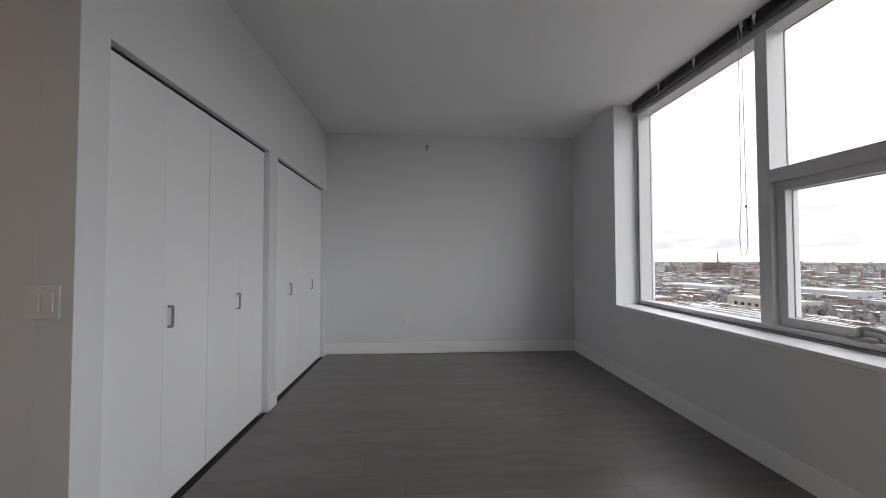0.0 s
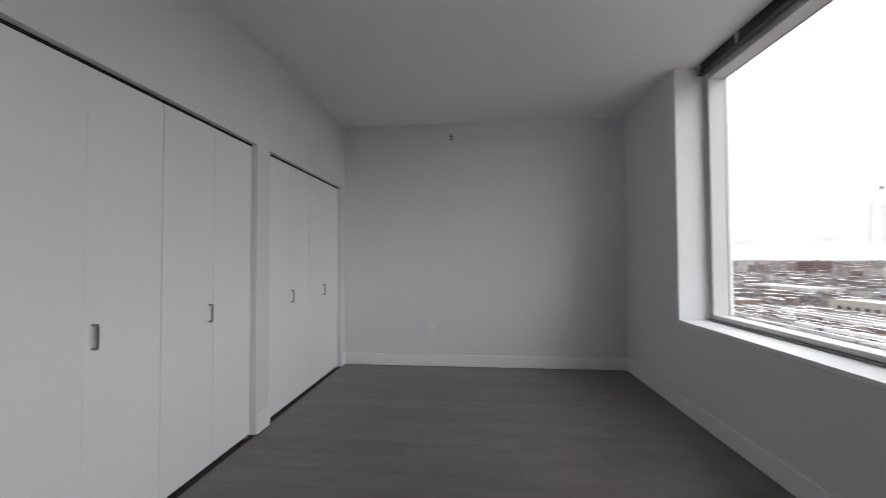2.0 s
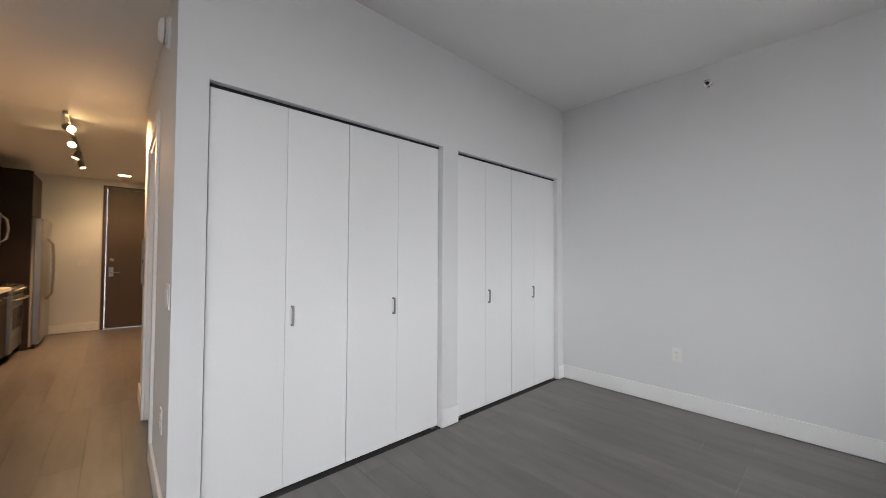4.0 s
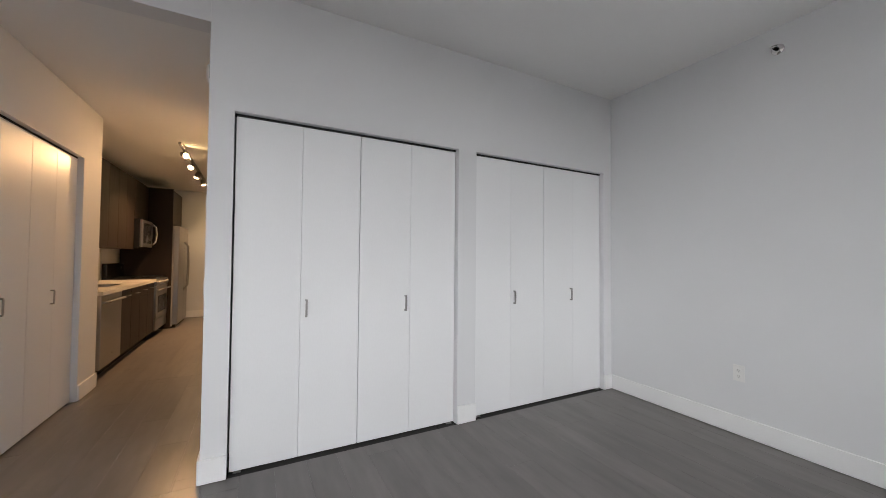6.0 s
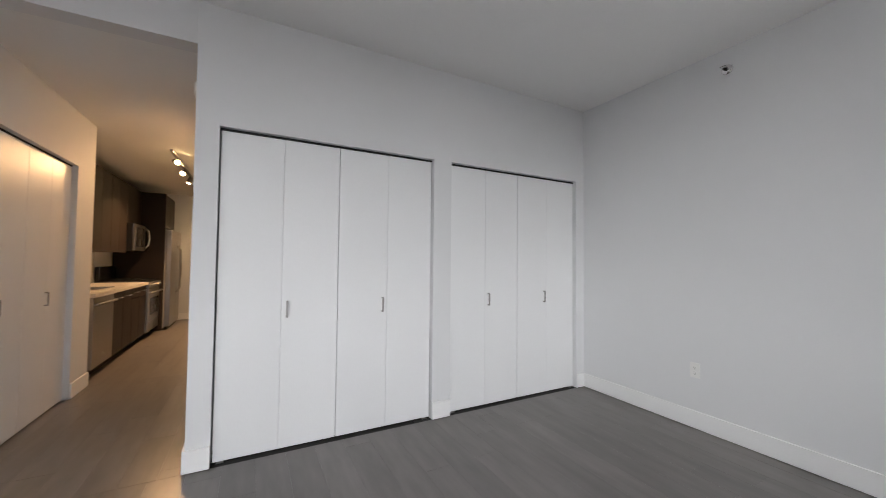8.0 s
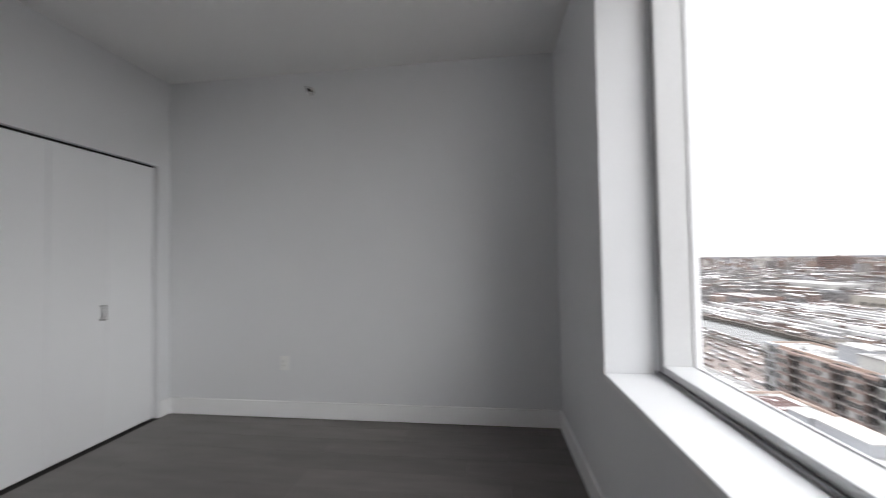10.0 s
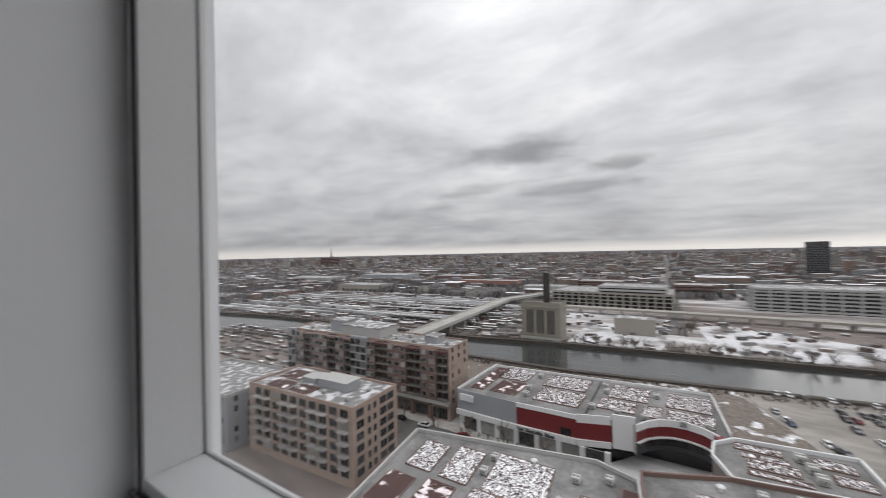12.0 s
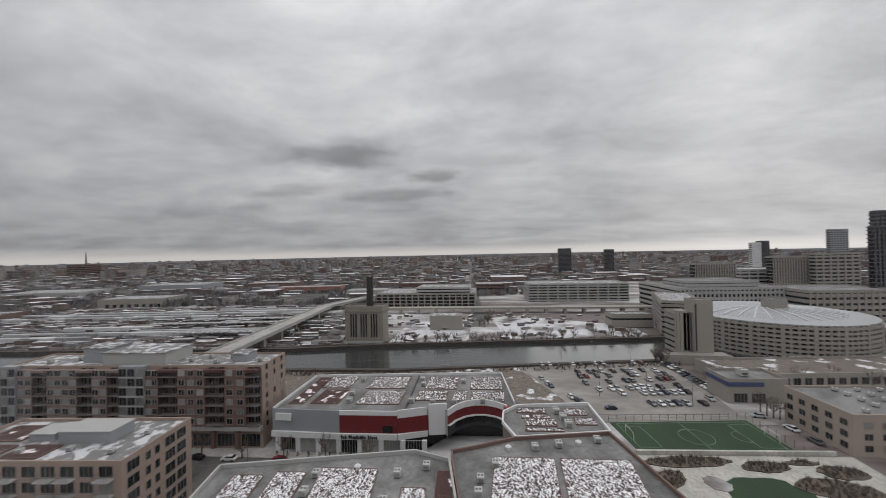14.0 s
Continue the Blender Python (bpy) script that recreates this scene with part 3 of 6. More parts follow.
for lo, hi in (((-1.675, HALL_N - 0.016, 0.0), (-1.600, HALL_N - 0.0005, 2.135)), ((-0.860, HALL_N - 0.016, 0.0), (-0.785, HALL_N - 0.0005, 2.135)), ((-1.600, HALL_N - 0.016, 2.06), (-0.860, HALL_N - 0.0005, 2.135)),
               ((-1.5995, HALL_N, 0.0), (-1.58, HALL_N + 0.12, 2.04)), ((-0.88, HALL_N, 0.0), (-0.8605, HALL_N + 0.12, 2.04)), ((-1.5995, HALL_N, 2.04), (-0.8605, HALL_N + 0.12, 2.0595))):
    wpart("door_frame", block(lo, hi), M_TRIM, dr, bevel=0.002)
leaf = part("door_leaf", block((0, -0.0175, 0.012), (0.69, 0.0175, 2.03)), M_DOOR, dr, "white flat door leaf", bevel=0.002)
leaf.matrix_basis = pose(-0.335, 0.085, 0, 0, 0, 74)
part("door_knob", lathe([(0.030, 0), (0.030, 0.006), (0.012, 0.010), (0.012, 0.030), (0.026, 0.040), (0.030, 0.055), (0.024, 0.066), (0.010, 0.070)], (0, -1, 0), (0.62, -0.0178, 0.95), 20), M_BRASS, leaf, "polished brass knob", smooth=True)
for z in (0.25, 1.02, 1.80):
    wpart("hinge", block((-0.884, HALL_N + 0.03, z), (-0.8805, HALL_N + 0.07, z + 0.10)), M_BRASS, dr)

# ---- entry door at the end of the foyer ----
ed = thing("door_2", (FOYER, 1.82, 0), "dark brown wooden entry door with lever and deadbolt, closed", "door", kind="structure")
for lo, hi in (((FOYER - 0.10, 1.301, 0), (FOYER + 0.014, 1.35, 2.469)), ((FOYER - 0.10, 2.23, 0), (FOYER + 0.014, 2.279, 2.469)), ((FOYER - 0.10, 1.35, 2.42), (FOYER + 0.014, 2.23, 2.469))):
    wpart("door_frame", block(lo, hi), M_ENTRY, ed, bevel=0.003)
el = wpart("door_leaf", block((FOYER - 0.06, 1.354, 0.010), (FOYER - 0.015, 2.226, 2.416)), M_ENTRY, ed, bevel=0.002)
wpart("lever_plate", block((FOYER - 0.0148, 1.395, 0.90), (FOYER - 0.006, 1.455, 1.06)), M_NICKEL, el, "satin nickel lever handle", bevel=0.002)
wpart("lever", tube([(FOYER - 0.006, 1.425, 0.97), (FOYER + 0.035, 1.425, 0.97), (FOYER + 0.042, 1.44, 0.97), (FOYER + 0.042, 1.54, 0.968)], 0.009), M_NICKEL, el, smooth=True)
wpart("deadbolt", lathe([(0.034, 0), (0.034, 0.010), (0.026, 0.018), (0.010, 0.022)], (1, 0, 0), (FOYER - 0.0148, 1.425, 1.18), 20), M_NICKEL, el, smooth=True)

# ---- ceiling lamps of the corridor ----
M_LAMPBODY = mat("lamp_body", (0.30, 0.29, 0.27), 0.3, 0.9, bump=0.0)
tr = thing("track_light", (-3.9, 1.11, LOW), "ceiling track with four lit adjustable spot heads", "track light")
wpart("track", block((-5.05, 1.093, LOW - 0.026), (-2.70, 1.127, LOW - 0.0005)), M_LAMPBODY, tr, bevel=0.003)
for k, (x, aim) in enumerate(((-2.98, (0.90, 0.60, -0.42)), (-3.62, (0.80, -0.20, -0.56)), (-4.2, (0.1, -0.3, -0.93)), (-4.8, (0.1, 0.3, -0.93)))):
    a = Vector(aim).normalized()
    top = Vector((x, 1.11, LOW - 0.026))
    piv = top + Vector((0, 0, -0.055))
    head = wpart("spot_head", lathe([(0.014, -0.045), (0.030, -0.035), (0.034, 0.0), (0.036, 0.055), (0.033, 0.057), (0.031, 0.045)], a, piv, 18), M_LAMPBODY, tr, "small metal spot head", smooth=True)
    wpart("stem", tube([top, piv], 0.007), M_LAMPBODY, head)
    wpart("bulb", lathe([(0.006, 0.046), (0.030, 0.0465), (0.028, 0.053), (0.012, 0.059)], a, piv, 16), M_BULB, head, "glowing warm bulb", smooth=True)
    sp_l = bpy.data.lights.new("spot_lamp", "SPOT")
    sp_l.energy, sp_l.color, sp_l.spot_size, sp_l.spot_blend, sp_l.shadow_soft_size = (80, 17, 28, 28)[k], (1.0, 0.56, 0.26), radians((40, 95, 110, 110)[k]), (0.8, 1.0, 0.8, 0.8)[k], 0.03
    ob = new("spot_lamp", sp_l)
    ob.matrix_world = look(piv + a * 0.075, piv + a * 2)
can = thing("recessed_light", (-5.77, 1.56, LOW), "lit round recessed ceiling light by the entry", "ceiling light")
part("trim_ring", lathe([(0.095, -0.001), (0.095, -0.006), (0.075, -0.010), (0.074, -0.004)], (0, 0, 1), (0, 0, 0), 32), M_PLASTIC, can, smooth=True)
part("lens", lathe([(0.073, -0.0035), (0.072, -0.007), (0.03, -0.009)], (0, 0, 1), (0, 0, 0), 28), M_BULB, can, "glowing warm lens", smooth=True)
cl = bpy.data.lights.new("can_lamp", "SPOT")
cl.energy, cl.color, cl.spot_size, cl.spot_blend, cl.shadow_soft_size = 12, (1.0, 0.62, 0.33), radians(130), 0.6, 0.07
new("can_lamp", cl).matrix_world = look((-5.77, 1.56, LOW - 0.02), (-5.77, 1.561, 0))

# ---- kitchen run along the foyer's south side ----
KF = 0.56          # cabinet fronts
KB = KWALL + 0.02         # back of the run
X_DW, X_B1, X_B2, X_RNG, X_PAN, X_FRI = -2.36, -3.00, -3.75, -4.50, -5.27, -6.22


def bar_pull(x0, x1, y, z, parent):
    h = wpart("bar_pull", tube([(x0, y, z), (x1, y, z)], 0.006), M_NICKEL, parent, "nickel bar pull", smooth=True)
    for x in (x0 + 0.012, x1 - 0.012):
        wpart("pull_post", tube([(x, y - 0.028, z), (x, y, z)], 0.004, 6), M_NICKEL, h)
    return h


def base_cabinet(x0, x1, doors, drawer):
    t = thing("base_cabinet", ((x0 + x1) / 2, 0.2, 0), "dark espresso base cabinet with nickel pulls", "cabinet", "kitchen base cabinets")
    wpart("body", block((x1 + 0.002, KB, 0.10), (x0 - 0.002, KF - 0.022, 0.845)), M_CAB, t)
    wpart("toe_kick", block((x1 + 0.002, KF - 0.10, 0.002), (x0 - 0.002, KF - 0.085, 0.0995)), M_BLACK, t)
    w = (x0 - x1) / doors
    for k in range(doors):
        a, b = x1 + k * w + 0.003, x1 + (k + 1) * w - 0.003
        if drawer:
            d = wpart("drawer_front", block((a, KF - 0.0215, 0.70), (b, KF, 0.838)), M_CAB, t, bevel=0.002)
            bar_pull((a + b) / 2 - 0.055, (a + b) / 2 + 0.055, KF + 0.028, 0.775, d)
        d = wpart("cabinet_door", block((a, KF - 0.0215, 0.106), (b, KF, 0.694 if drawer else 0.838)), M_CAB, t, bevel=0.002)
        if not drawer:
            bar_pull((a + b) / 2 - 0.055, (a + b) / 2 + 0.055, KF + 0.028, 0.765, d)
    return t


dwt = thing("dishwasher", ((X_DW + X_B1) / 2, 0.2, 0), "stainless steel dishwasher under the counter", "dishwasher")
wpart("body", block((X_B1 + 0.003, KB, 0.10), (X_DW - 0.003, KF - 0.03, 0.845)), M_BLACK, dwt)
wpart("front_panel", block((X_B1 + 0.006, KF - 0.0295, 0.105), (X_DW - 0.006, KF + 0.004, 0.838)), M_STEEL, dwt, bevel=0.004)
wpart("kick_plate", block((X_B1 + 0.006, KF - 0.09, 0.003), (X_DW - 0.006, KF - 0.075, 0.099)), M_BLACK, dwt)
wpart("handle", tube([(X_B1 + 0.03, KF + 0.006, 0.765), (X_B1 + 0.05, KF + 0.042, 0.770), ((X_B1 + X_DW) / 2, KF + 0.050, 0.772), (X_DW - 0.05, KF + 0.042, 0.770), (X_DW - 0.03, KF + 0.006, 0.765)], 0.013, 10), M_STEEL, dwt, "curved steel handle", smooth=True)
wpart("badge", block((X_B1 + 0.27, KF + 0.0042, 0.20), (X_B1 + 0.31, KF + 0.0052, 0.21)), M_CHROME, dwt)
base_cabinet(X_B1, X_B2, 2, False)
base_cabinet(X_B2, X_RNG, 2, True)

ctr = thing("countertop", (-3.45, 0.0, 0.85), "pale stone countertop with an undermount sink", "countertop")
sx0, sx1, sy0, sy1 = -3.55, -2.95, 0.08, 0.44
wpart("slab", blocks(((X_RNG + 0.002, sy1, 0.8465), (X_DW + 0.025, KF + 0.028, 0.885)), ((X_RNG + 0.002, KB, 0.8465), (X_DW + 0.025, sy0, 0.885)), ((X_RNG + 0.002, sy0, 0.8465), (sx0, sy1, 0.885)), ((sx1, sy0, 0.8465), (X_DW + 0.025, sy1, 0.885))), M_QUARTZ, ctr)
wpart("sink_basin", blocks(((sx0, sy0, 0.70), (sx1, sy1, 0.705)), ((sx0, sy0, 0.705), (sx0 + 0.004, sy1, 0.8460)), ((sx1 - 0.004, sy0, 0.705), (sx1, sy1, 0.8460)), ((sx0 + 0.004, sy0, 0.705), (sx1 - 0.004, sy0 + 0.004, 0.8460)), ((sx0 + 0.004, sy1 - 0.004, 0.705), (sx1 - 0.004, sy1, 0.8460))), M_STEEL, ctr, "steel sink basin")
fa = thing("kitchen_faucet", (-3.05, 0.02, 0.885), "low chrome kitchen faucet with a side lever", "faucet")
part("base", lathe([(0.028, 0.0005), (0.028, 0.02), (0.020, 0.03), (0.018, 0.09)], (0, 0, 1), (0, 0, 0), 18), M_CHROME, fa, smooth=True)
part("spout", tube([(0, 0, 0.09), (0, 0.02, 0.16), (0, 0.07, 0.195), (0, 0.14, 0.19), (0, 0.18, 0.165)], [0.017, 0.015, 0.013, 0.012, 0.012], 12), M_CHROME, fa, smooth=True)
part("lever", tube([(0.012, 0, 0.09), (0.05, 0, 0.12), (0.10, 0, 0.135)], 0.007), M_CHROME, fa, smooth=True)

# upper cabinets
for x0, x1 in ((X_DW - 0.0, -3.10), (-3.10, -3.80), (-3.80, X_RNG)):
    t = thing("upper_cabinet", ((x0 + x1) / 2, 0.1, 1.34), "dark espresso wall cabinet with flat doors", "cabinet", "kitchen wall cabinets")
    wpart("body", block((x1 + 0.002, KB, 1.34), (x0 - 0.002, 0.28, 2.385)), M_CAB, t)
    m = (x0 + x1) / 2
    for a, b in ((x1 + 0.003, m - 0.0015), (m + 0.0015, x0 - 0.003)):
        wpart("cabinet_door", block((a, 0.2805, 1.335), (b, 0.302, 2.383)), M_CAB, t, bevel=0.002)
t = thing("upper_cabinet", (X_RNG - 0.38, 0.1, 1.80), "short dark espresso cabinet above the microwave", "cabinet", "kitchen wall cabinets")
wpart("body", block((X_PAN + 0.002, KB, 1.80), (X_RNG - 0.002, 0.28, 2.385)), M_CAB, t)
wpart("cabinet_door", block((X_PAN + 0.003, 0.2805, 1.80), (X_RNG - 0.003, 0.302, 2.383)), M_CAB, t, bevel=0.002)

mw = thing("microwave", (X_RNG - 0.38, 0.1, 1.36), "stainless over-range microwave with curved handle", "microwave")
wpart("body", block((X_PAN + 0.004, KB, 1.36), (X_RNG - 0.004, 0.37, 1.795)), M_BLACK, mw)
mwd = wpart("door", block((X_PAN + 0.18, 0.3705, 1.375), (X_RNG - 0.008, 0.402, 1.785)), M_STEEL, mw, bevel=0.004)
wpart("door_glass", block((X_PAN + 0.26, 0.4022, 1.43), (X_RNG - 0.06, 0.406, 1.74)), M_BLACK, mwd)
wpart("control_panel", block((X_PAN + 0.006, 0.3705, 1.375), (X_PAN + 0.175, 0.400, 1.785)), M_BLACK, mw, bevel=0.003)
wpart("handle", tube([(X_PAN + 0.215, 0.404, 1.40), (X_PAN + 0.215, 0.455, 1.46), (X_PAN + 0.215, 0.47, 1.58), (X_PAN + 0.215, 0.455, 1.70), (X_PAN + 0.215, 0.404, 1.76)], 0.013, 10), M_CHROME, mwd, "curved chrome handle", smooth=True)
wpart("vent_strip", blocks(*[((X_PAN + 0.05 + k * 0.045, 0.3702, 1.788), (X_PAN + 0.08 + k * 0.045, 0.376, 1.793)) for k in range(14)]), M_BLACK, mw)

rg = thing("kitchen_range", (X_RNG - 0.385, 0.1, 0), "stainless and black cooking range with oven", "range")
wpart("body", block((X_PAN + 0.006, KB, 0.08), (X_RNG - 0.004, KF - 0.01, 0.88)), M_BLACK, rg)
wpart("cooktop", block((X_PAN + 0.005, KB, 0.8805), (X_RNG - 0.003, KF + 0.01, 0.905)), M_BLACK, rg, bevel=0.004)
for gx in (0.20, 0.56):
    for gy in (0.14, 0.41):
        g = blocks(((X_PAN + gx - 0.11, gy - 0.006, 0.906), (X_PAN + gx + 0.11, gy + 0.006, 0.922)), ((X_PAN + gx - 0.006, gy - 0.12, 0.906), (X_PAN + gx + 0.006, gy - 0.0062, 0.922)), ((X_PAN + gx - 0.006, gy + 0.0062, 0.906), (X_PAN + gx + 0.006, gy + 0.12, 0.922)))
        wpart("burner_grate", g, M_BLACK, rg)
wpart("control_fascia", block((X_PAN + 0.006, KF - 0.0095, 0.785), (X_RNG - 0.004, KF + 0.035, 0.875)), M_STEEL, rg, bevel=0.006)
for k in range(5):
    wpart("knob", lathe([(0.020, 0), (0.020, 0.012), (0.016, 0.030), (0.010, 0.032)], (0, 1, 0), (X_PAN + 0.12 + k * 0.135, KF + 0.0352, 0.83), 16), M_STEEL, rg, smooth=True)
od = wpart("oven_door", block((X_PAN + 0.008, KF - 0.0095, 0.27), (X_RNG - 0.006, KF + 0.03, 0.775)), M_STEEL, rg, bevel=0.005)
wpart("oven_window", block((X_PAN + 0.12, KF + 0.0302, 0.36), (X_RNG - 0.12, KF + 0.034, 0.62)), M_BLACK, od)
wpart("oven_handle", tube([(X_PAN + 0.05, KF + 0.032, 0.715), (X_PAN + 0.07, KF + 0.075, 0.72), (X_RNG - 0.07, KF + 0.075, 0.72), (X_RNG - 0.05, KF + 0.032, 0.715)], 0.013, 10), M_STEEL, od, smooth=True)
wpart("storage_drawer", block((X_PAN + 0.008, KF - 0.0095, 0.10), (X_RNG - 0.006, KF + 0.026, 0.262)), M_STEEL, rg, bevel=0.005)
wpart("backguard", block((X_PAN + 0.006, KB, 0.9055), (X_RNG - 0.004, KB + 0.06, 1.12)), M_BLACK, rg, bevel=0.01)
for x in (X_PAN + 0.04, X_RNG - 0.06):
    wpart("foot", block((x, KF - 0.12, 0.002), (x + 0.03, KF - 0.09, 0.0795)), M_BLACK, rg)

tp = thing("tall_end_panel", (X_PAN - 0.012, 0.1, 0), "tall dark espresso panel with an angled top cabinet", "panel")
wpart("panel", block((X_PAN - 0.022, KB, 0.003), (X_PAN + 0.0, 0.64, 2.39)), M_CAB, tp, bevel=0.002)
tc = thing("fridge_cabinet", (-5.75, 0.0, 1.80), "dark espresso cabinet above the refrigerator", "cabinet")
wpart("body", block((X_FRI, KB, 1.80), (X_PAN - 0.024, 0.60, 2.39)), M_CAB, tc)
for a, b in ((X_FRI + 0.002, -5.76), (-5.757, X_PAN - 0.026)):
    wpart("cabinet_door", block((a, 0.6005, 1.805), (b, 0.622, 2.385)), M_CAB, tc, bevel=0.002)

fr = thing("refrigerator", (-5.75, 0.1, 0), "tall stainless steel side-by-side refrigerator", "refrigerator")
wpart("body", block((X_FRI + 0.01, KB, 0.03), (X_PAN - 0.035, 0.66, 1.765)), M_GREYPANEL, fr, "grey steel cabinet sides")
for a, b, hx in ((X_FRI + 0.012, -5.835, -5.875), (-5.83, X_PAN - 0.037, -5.79)):
    d = wpart("fridge_door", block((a, 0.6605, 0.06), (b, 0.735, 1.76)), M_STEEL, fr, bevel=0.010)
    wpart("fridge_handle", tube([(hx, 0.737, 0.62), (hx, 0.790, 0.70), (hx, 0.802, 1.05), (hx, 0.790, 1.42), (hx, 0.737, 1.50)], 0.013, 10), M_STEEL, d, smooth=True)
wpart("foot_grille", block((X_FRI + 0.02, 0.60, 0.003), (X_PAN - 0.05, 0.70, 0.055)), M_BLACK, fr)

# tiled backsplash
bs = structure("backsplash", block((X_RNG, KWALL + 0.0005, 0.886), (X_DW, KWALL + 0.010, 1.333)), M_GROUT, "small white glazed wall tiles behind the counter", "backsplash")
tile_me = bpy.data.meshes.new("tile")
tb = block((0, 0, 0), (0.098, 0.005, 0.046))
tb.to_mesh(tile_me); tb.free()
tile_me.materials.append(M_TILE)
for r in range(8):
    for c in range(20):
        o = new("tile", tile_me)
        o.parent = bs
        o.location = (X_RNG + 0.004 + c * 0.102 + (0.05 if r % 2 else 0), KWALL + 0.0102, 0.892 + r * 0.054)
wall_plate = plate("wall_outlet", (-3.7, KWALL + 0.0155, 1.12), 180, "outlet", "white outlet on the kitchen backsplash", "outlet")

# ---- the city below the window ----
M_GROUND = two_tone("winter_ground", (0.150, 0.124, 0.112), (0.50, 0.49, 0.485), 0.030, 0.48, 0.64, stretch=(1.0, 0.22, 1), fine=(0.6, 1.35))
M_EARTH = two_tone("bare_earth_with_snow", (0.15, 0.125, 0.105), (0.62, 0.62, 0.63), 0.13, 0.57, 0.62, fine=(0.6, 1.3))
M_SNOWFIELD = two_tone("trodden_snow", (0.60, 0.60, 0.61), (0.17, 0.15, 0.138), 0.055, 0.47, 0.66, fine=(0.75, 1.1))
M_ASPHALT = two_tone("worn_asphalt", (0.075, 0.071, 0.068), (0.13, 0.122, 0.115), 0.10, 0.40, 0.62, fine=(0.8, 1.2))
M_LOT = two_tone("salted_asphalt", (0.19, 0.175, 0.158), (0.28, 0.26, 0.235), 0.05, 0.38, 0.62, stretch=(1, 0.4, 1), fine=(0.8, 1.15))
M_PAVE = two_tone("pavement_concrete", (0.30, 0.285, 0.26), (0.38, 0.36, 0.335), 0.12, 0.4, 0.6)
M_PATH = two_tone("park_path", (0.36, 0.35, 0.31), (0.46, 0.44, 0.40), 0.15, 0.4, 0.6)
M_TURF = two_tone("artificial_turf", (0.012, 0.034, 0.011), (0.017, 0.046, 0.015), 0.08, 0.4, 0.6, stretch=(0.3, 1.5, 1), fine=(0.9, 1.1))
M_SHRUB = two_tone("bare_shrubs", (0.050, 0.038, 0.030), (0.13, 0.10, 0.075), 0.7, 0.4, 0.6)
M_LINE = mat("white_line_paint", (0.20, 0.26, 0.21), 0.8, bump=0)
M_WATER = mat("river_water", (0.035, 0.037, 0.036), 0.14, vary=0.1, scale=0.03, fine=0.6, bump=0.25, bump_dist=0.12, stretch=(1, 0.5, 1), coords="World")
M_QUAY = mat("quay_wall", (0.055, 0.047, 0.040), 0.9, vary=0.3, scale=0.05, fine=0.4, coords="World", bump=0)
M_TANBRICK = mat("tan_brick", (0.300, 0.226, 0.186), 0.85, vary=0.10, scale=0.15, fine=3.0, coords="World", bump=0.2, bump_dist=0.02)
M_BROWNBRICK = mat("brown_brick", (0.155, 0.098, 0.083), 0.85, vary=0.14, scale=0.15, fine=3.0, coords="World", bump=0.2, bump_dist=0.02)
# dark red brick, deepened for the shade inside the loggias
M_DARKRED = mat("dark_red_recess_brick", (0.085, 0.038, 0.035), 0.85, vary=0.14, scale=0.15, fine=3.0, coords="World", bump=0)
M_GREYBRICK = mat("grey_brick", (0.20, 0.17, 0.15), 0.85, vary=0.12, scale=0.15, fine=3.0, coords="World", bump=0)
M_BEIGE = mat("beige_concrete", (0.285, 0.268, 0.238), 0.85, vary=0.08, scale=0.05, fine=0.8, coords="World", bump=0)
M_CONC = mat("pale_concrete", (0.36, 0.357, 0.345), 0.85, vary=0.10, scale=0.05, fine=0.7, coords="World", bump=0)
M_METALP = mat("grey_metal_panel", (0.27, 0.28, 0.295), 0.5, vary=0.05, scale=0.2, fine=4, coords="World", bump=0)
M_WHITEP = mat("white_facade_panel", (0.62, 0.62, 0.62), 0.6, vary=0.05, scale=0.2, fine=3, coords="World", bump=0)
M_REDP = mat("dark_red_panel", (0.145, 0.016, 0.018), 0.55, vary=0.10, scale=0.25, fine=3, coords="World", bump=0)
M_ROOF = two_tone("grey_roof_membrane", (0.11, 0.107, 0.103), (0.22, 0.216, 0.21), 0.12, 0.35, 0.65, fine=(0.8, 1.2))
M_ROOFSNOW = two_tone("roof_with_snow", (0.185, 0.18, 0.175), (0.56, 0.56, 0.57), 0.42, 0.51, 0.58, fine=(0.8, 1.15))
M_BED = two_tone("sedum_bed_with_snow", (0.042, 0.021, 0.018), (0.88, 0.88, 0.89), 1.75, 0.495, 0.525, detail=5, stretch=(1.0, 1.6, 1), fine=(0.8, 1.1), distortion=1.0)
M_BEDTHIN = two_tone("sedum_bed_with_thin_snow", (0.046, 0.022, 0.019), (0.88, 0.88, 0.89), 1.4, 0.525, 0.555, detail=5, stretch=(0.7, 1.8, 1), fine=(0.75, 1.15), distortion=1.0)
M_BEDBARE = two_tone("bare_sedum_bed", (0.058, 0.027, 0.022), (0.80, 0.72, 0.73), 0.35, 0.585, 0.62, detail=5, fine=(0.7, 1.2))
M_PANE = mat("dark_window_glass", (0.022, 0.023, 0.025), 0.2, vary=0.5, scale=0.2, fine=1.2, coords="World", bump=0, per_object=0.6)
M_BRIGHTPANE = mat("curtained_window", (0.20, 0.20, 0.195), 0.3, vary=0.4, scale=0.3, fine=1.5, coords="World", bump=0, per_object=0.5)
M_WFRAME = mat("window_frame_paint", (0.20, 0.19, 0.18), 0.5, bump=0)
M_BLACKTOWER = mat("dark_tower_cladding", (0.075, 0.076, 0.08), 0.5, vary=0.1, scale=0.05, fine=0.5, coords="World", bump=0)
M_OLDBRICK = mat("weathered_buff_brick", (0.235, 0.215, 0.18), 0.85, vary=0.18, scale=0.08, fine=0.8, coords="World", bump=0)
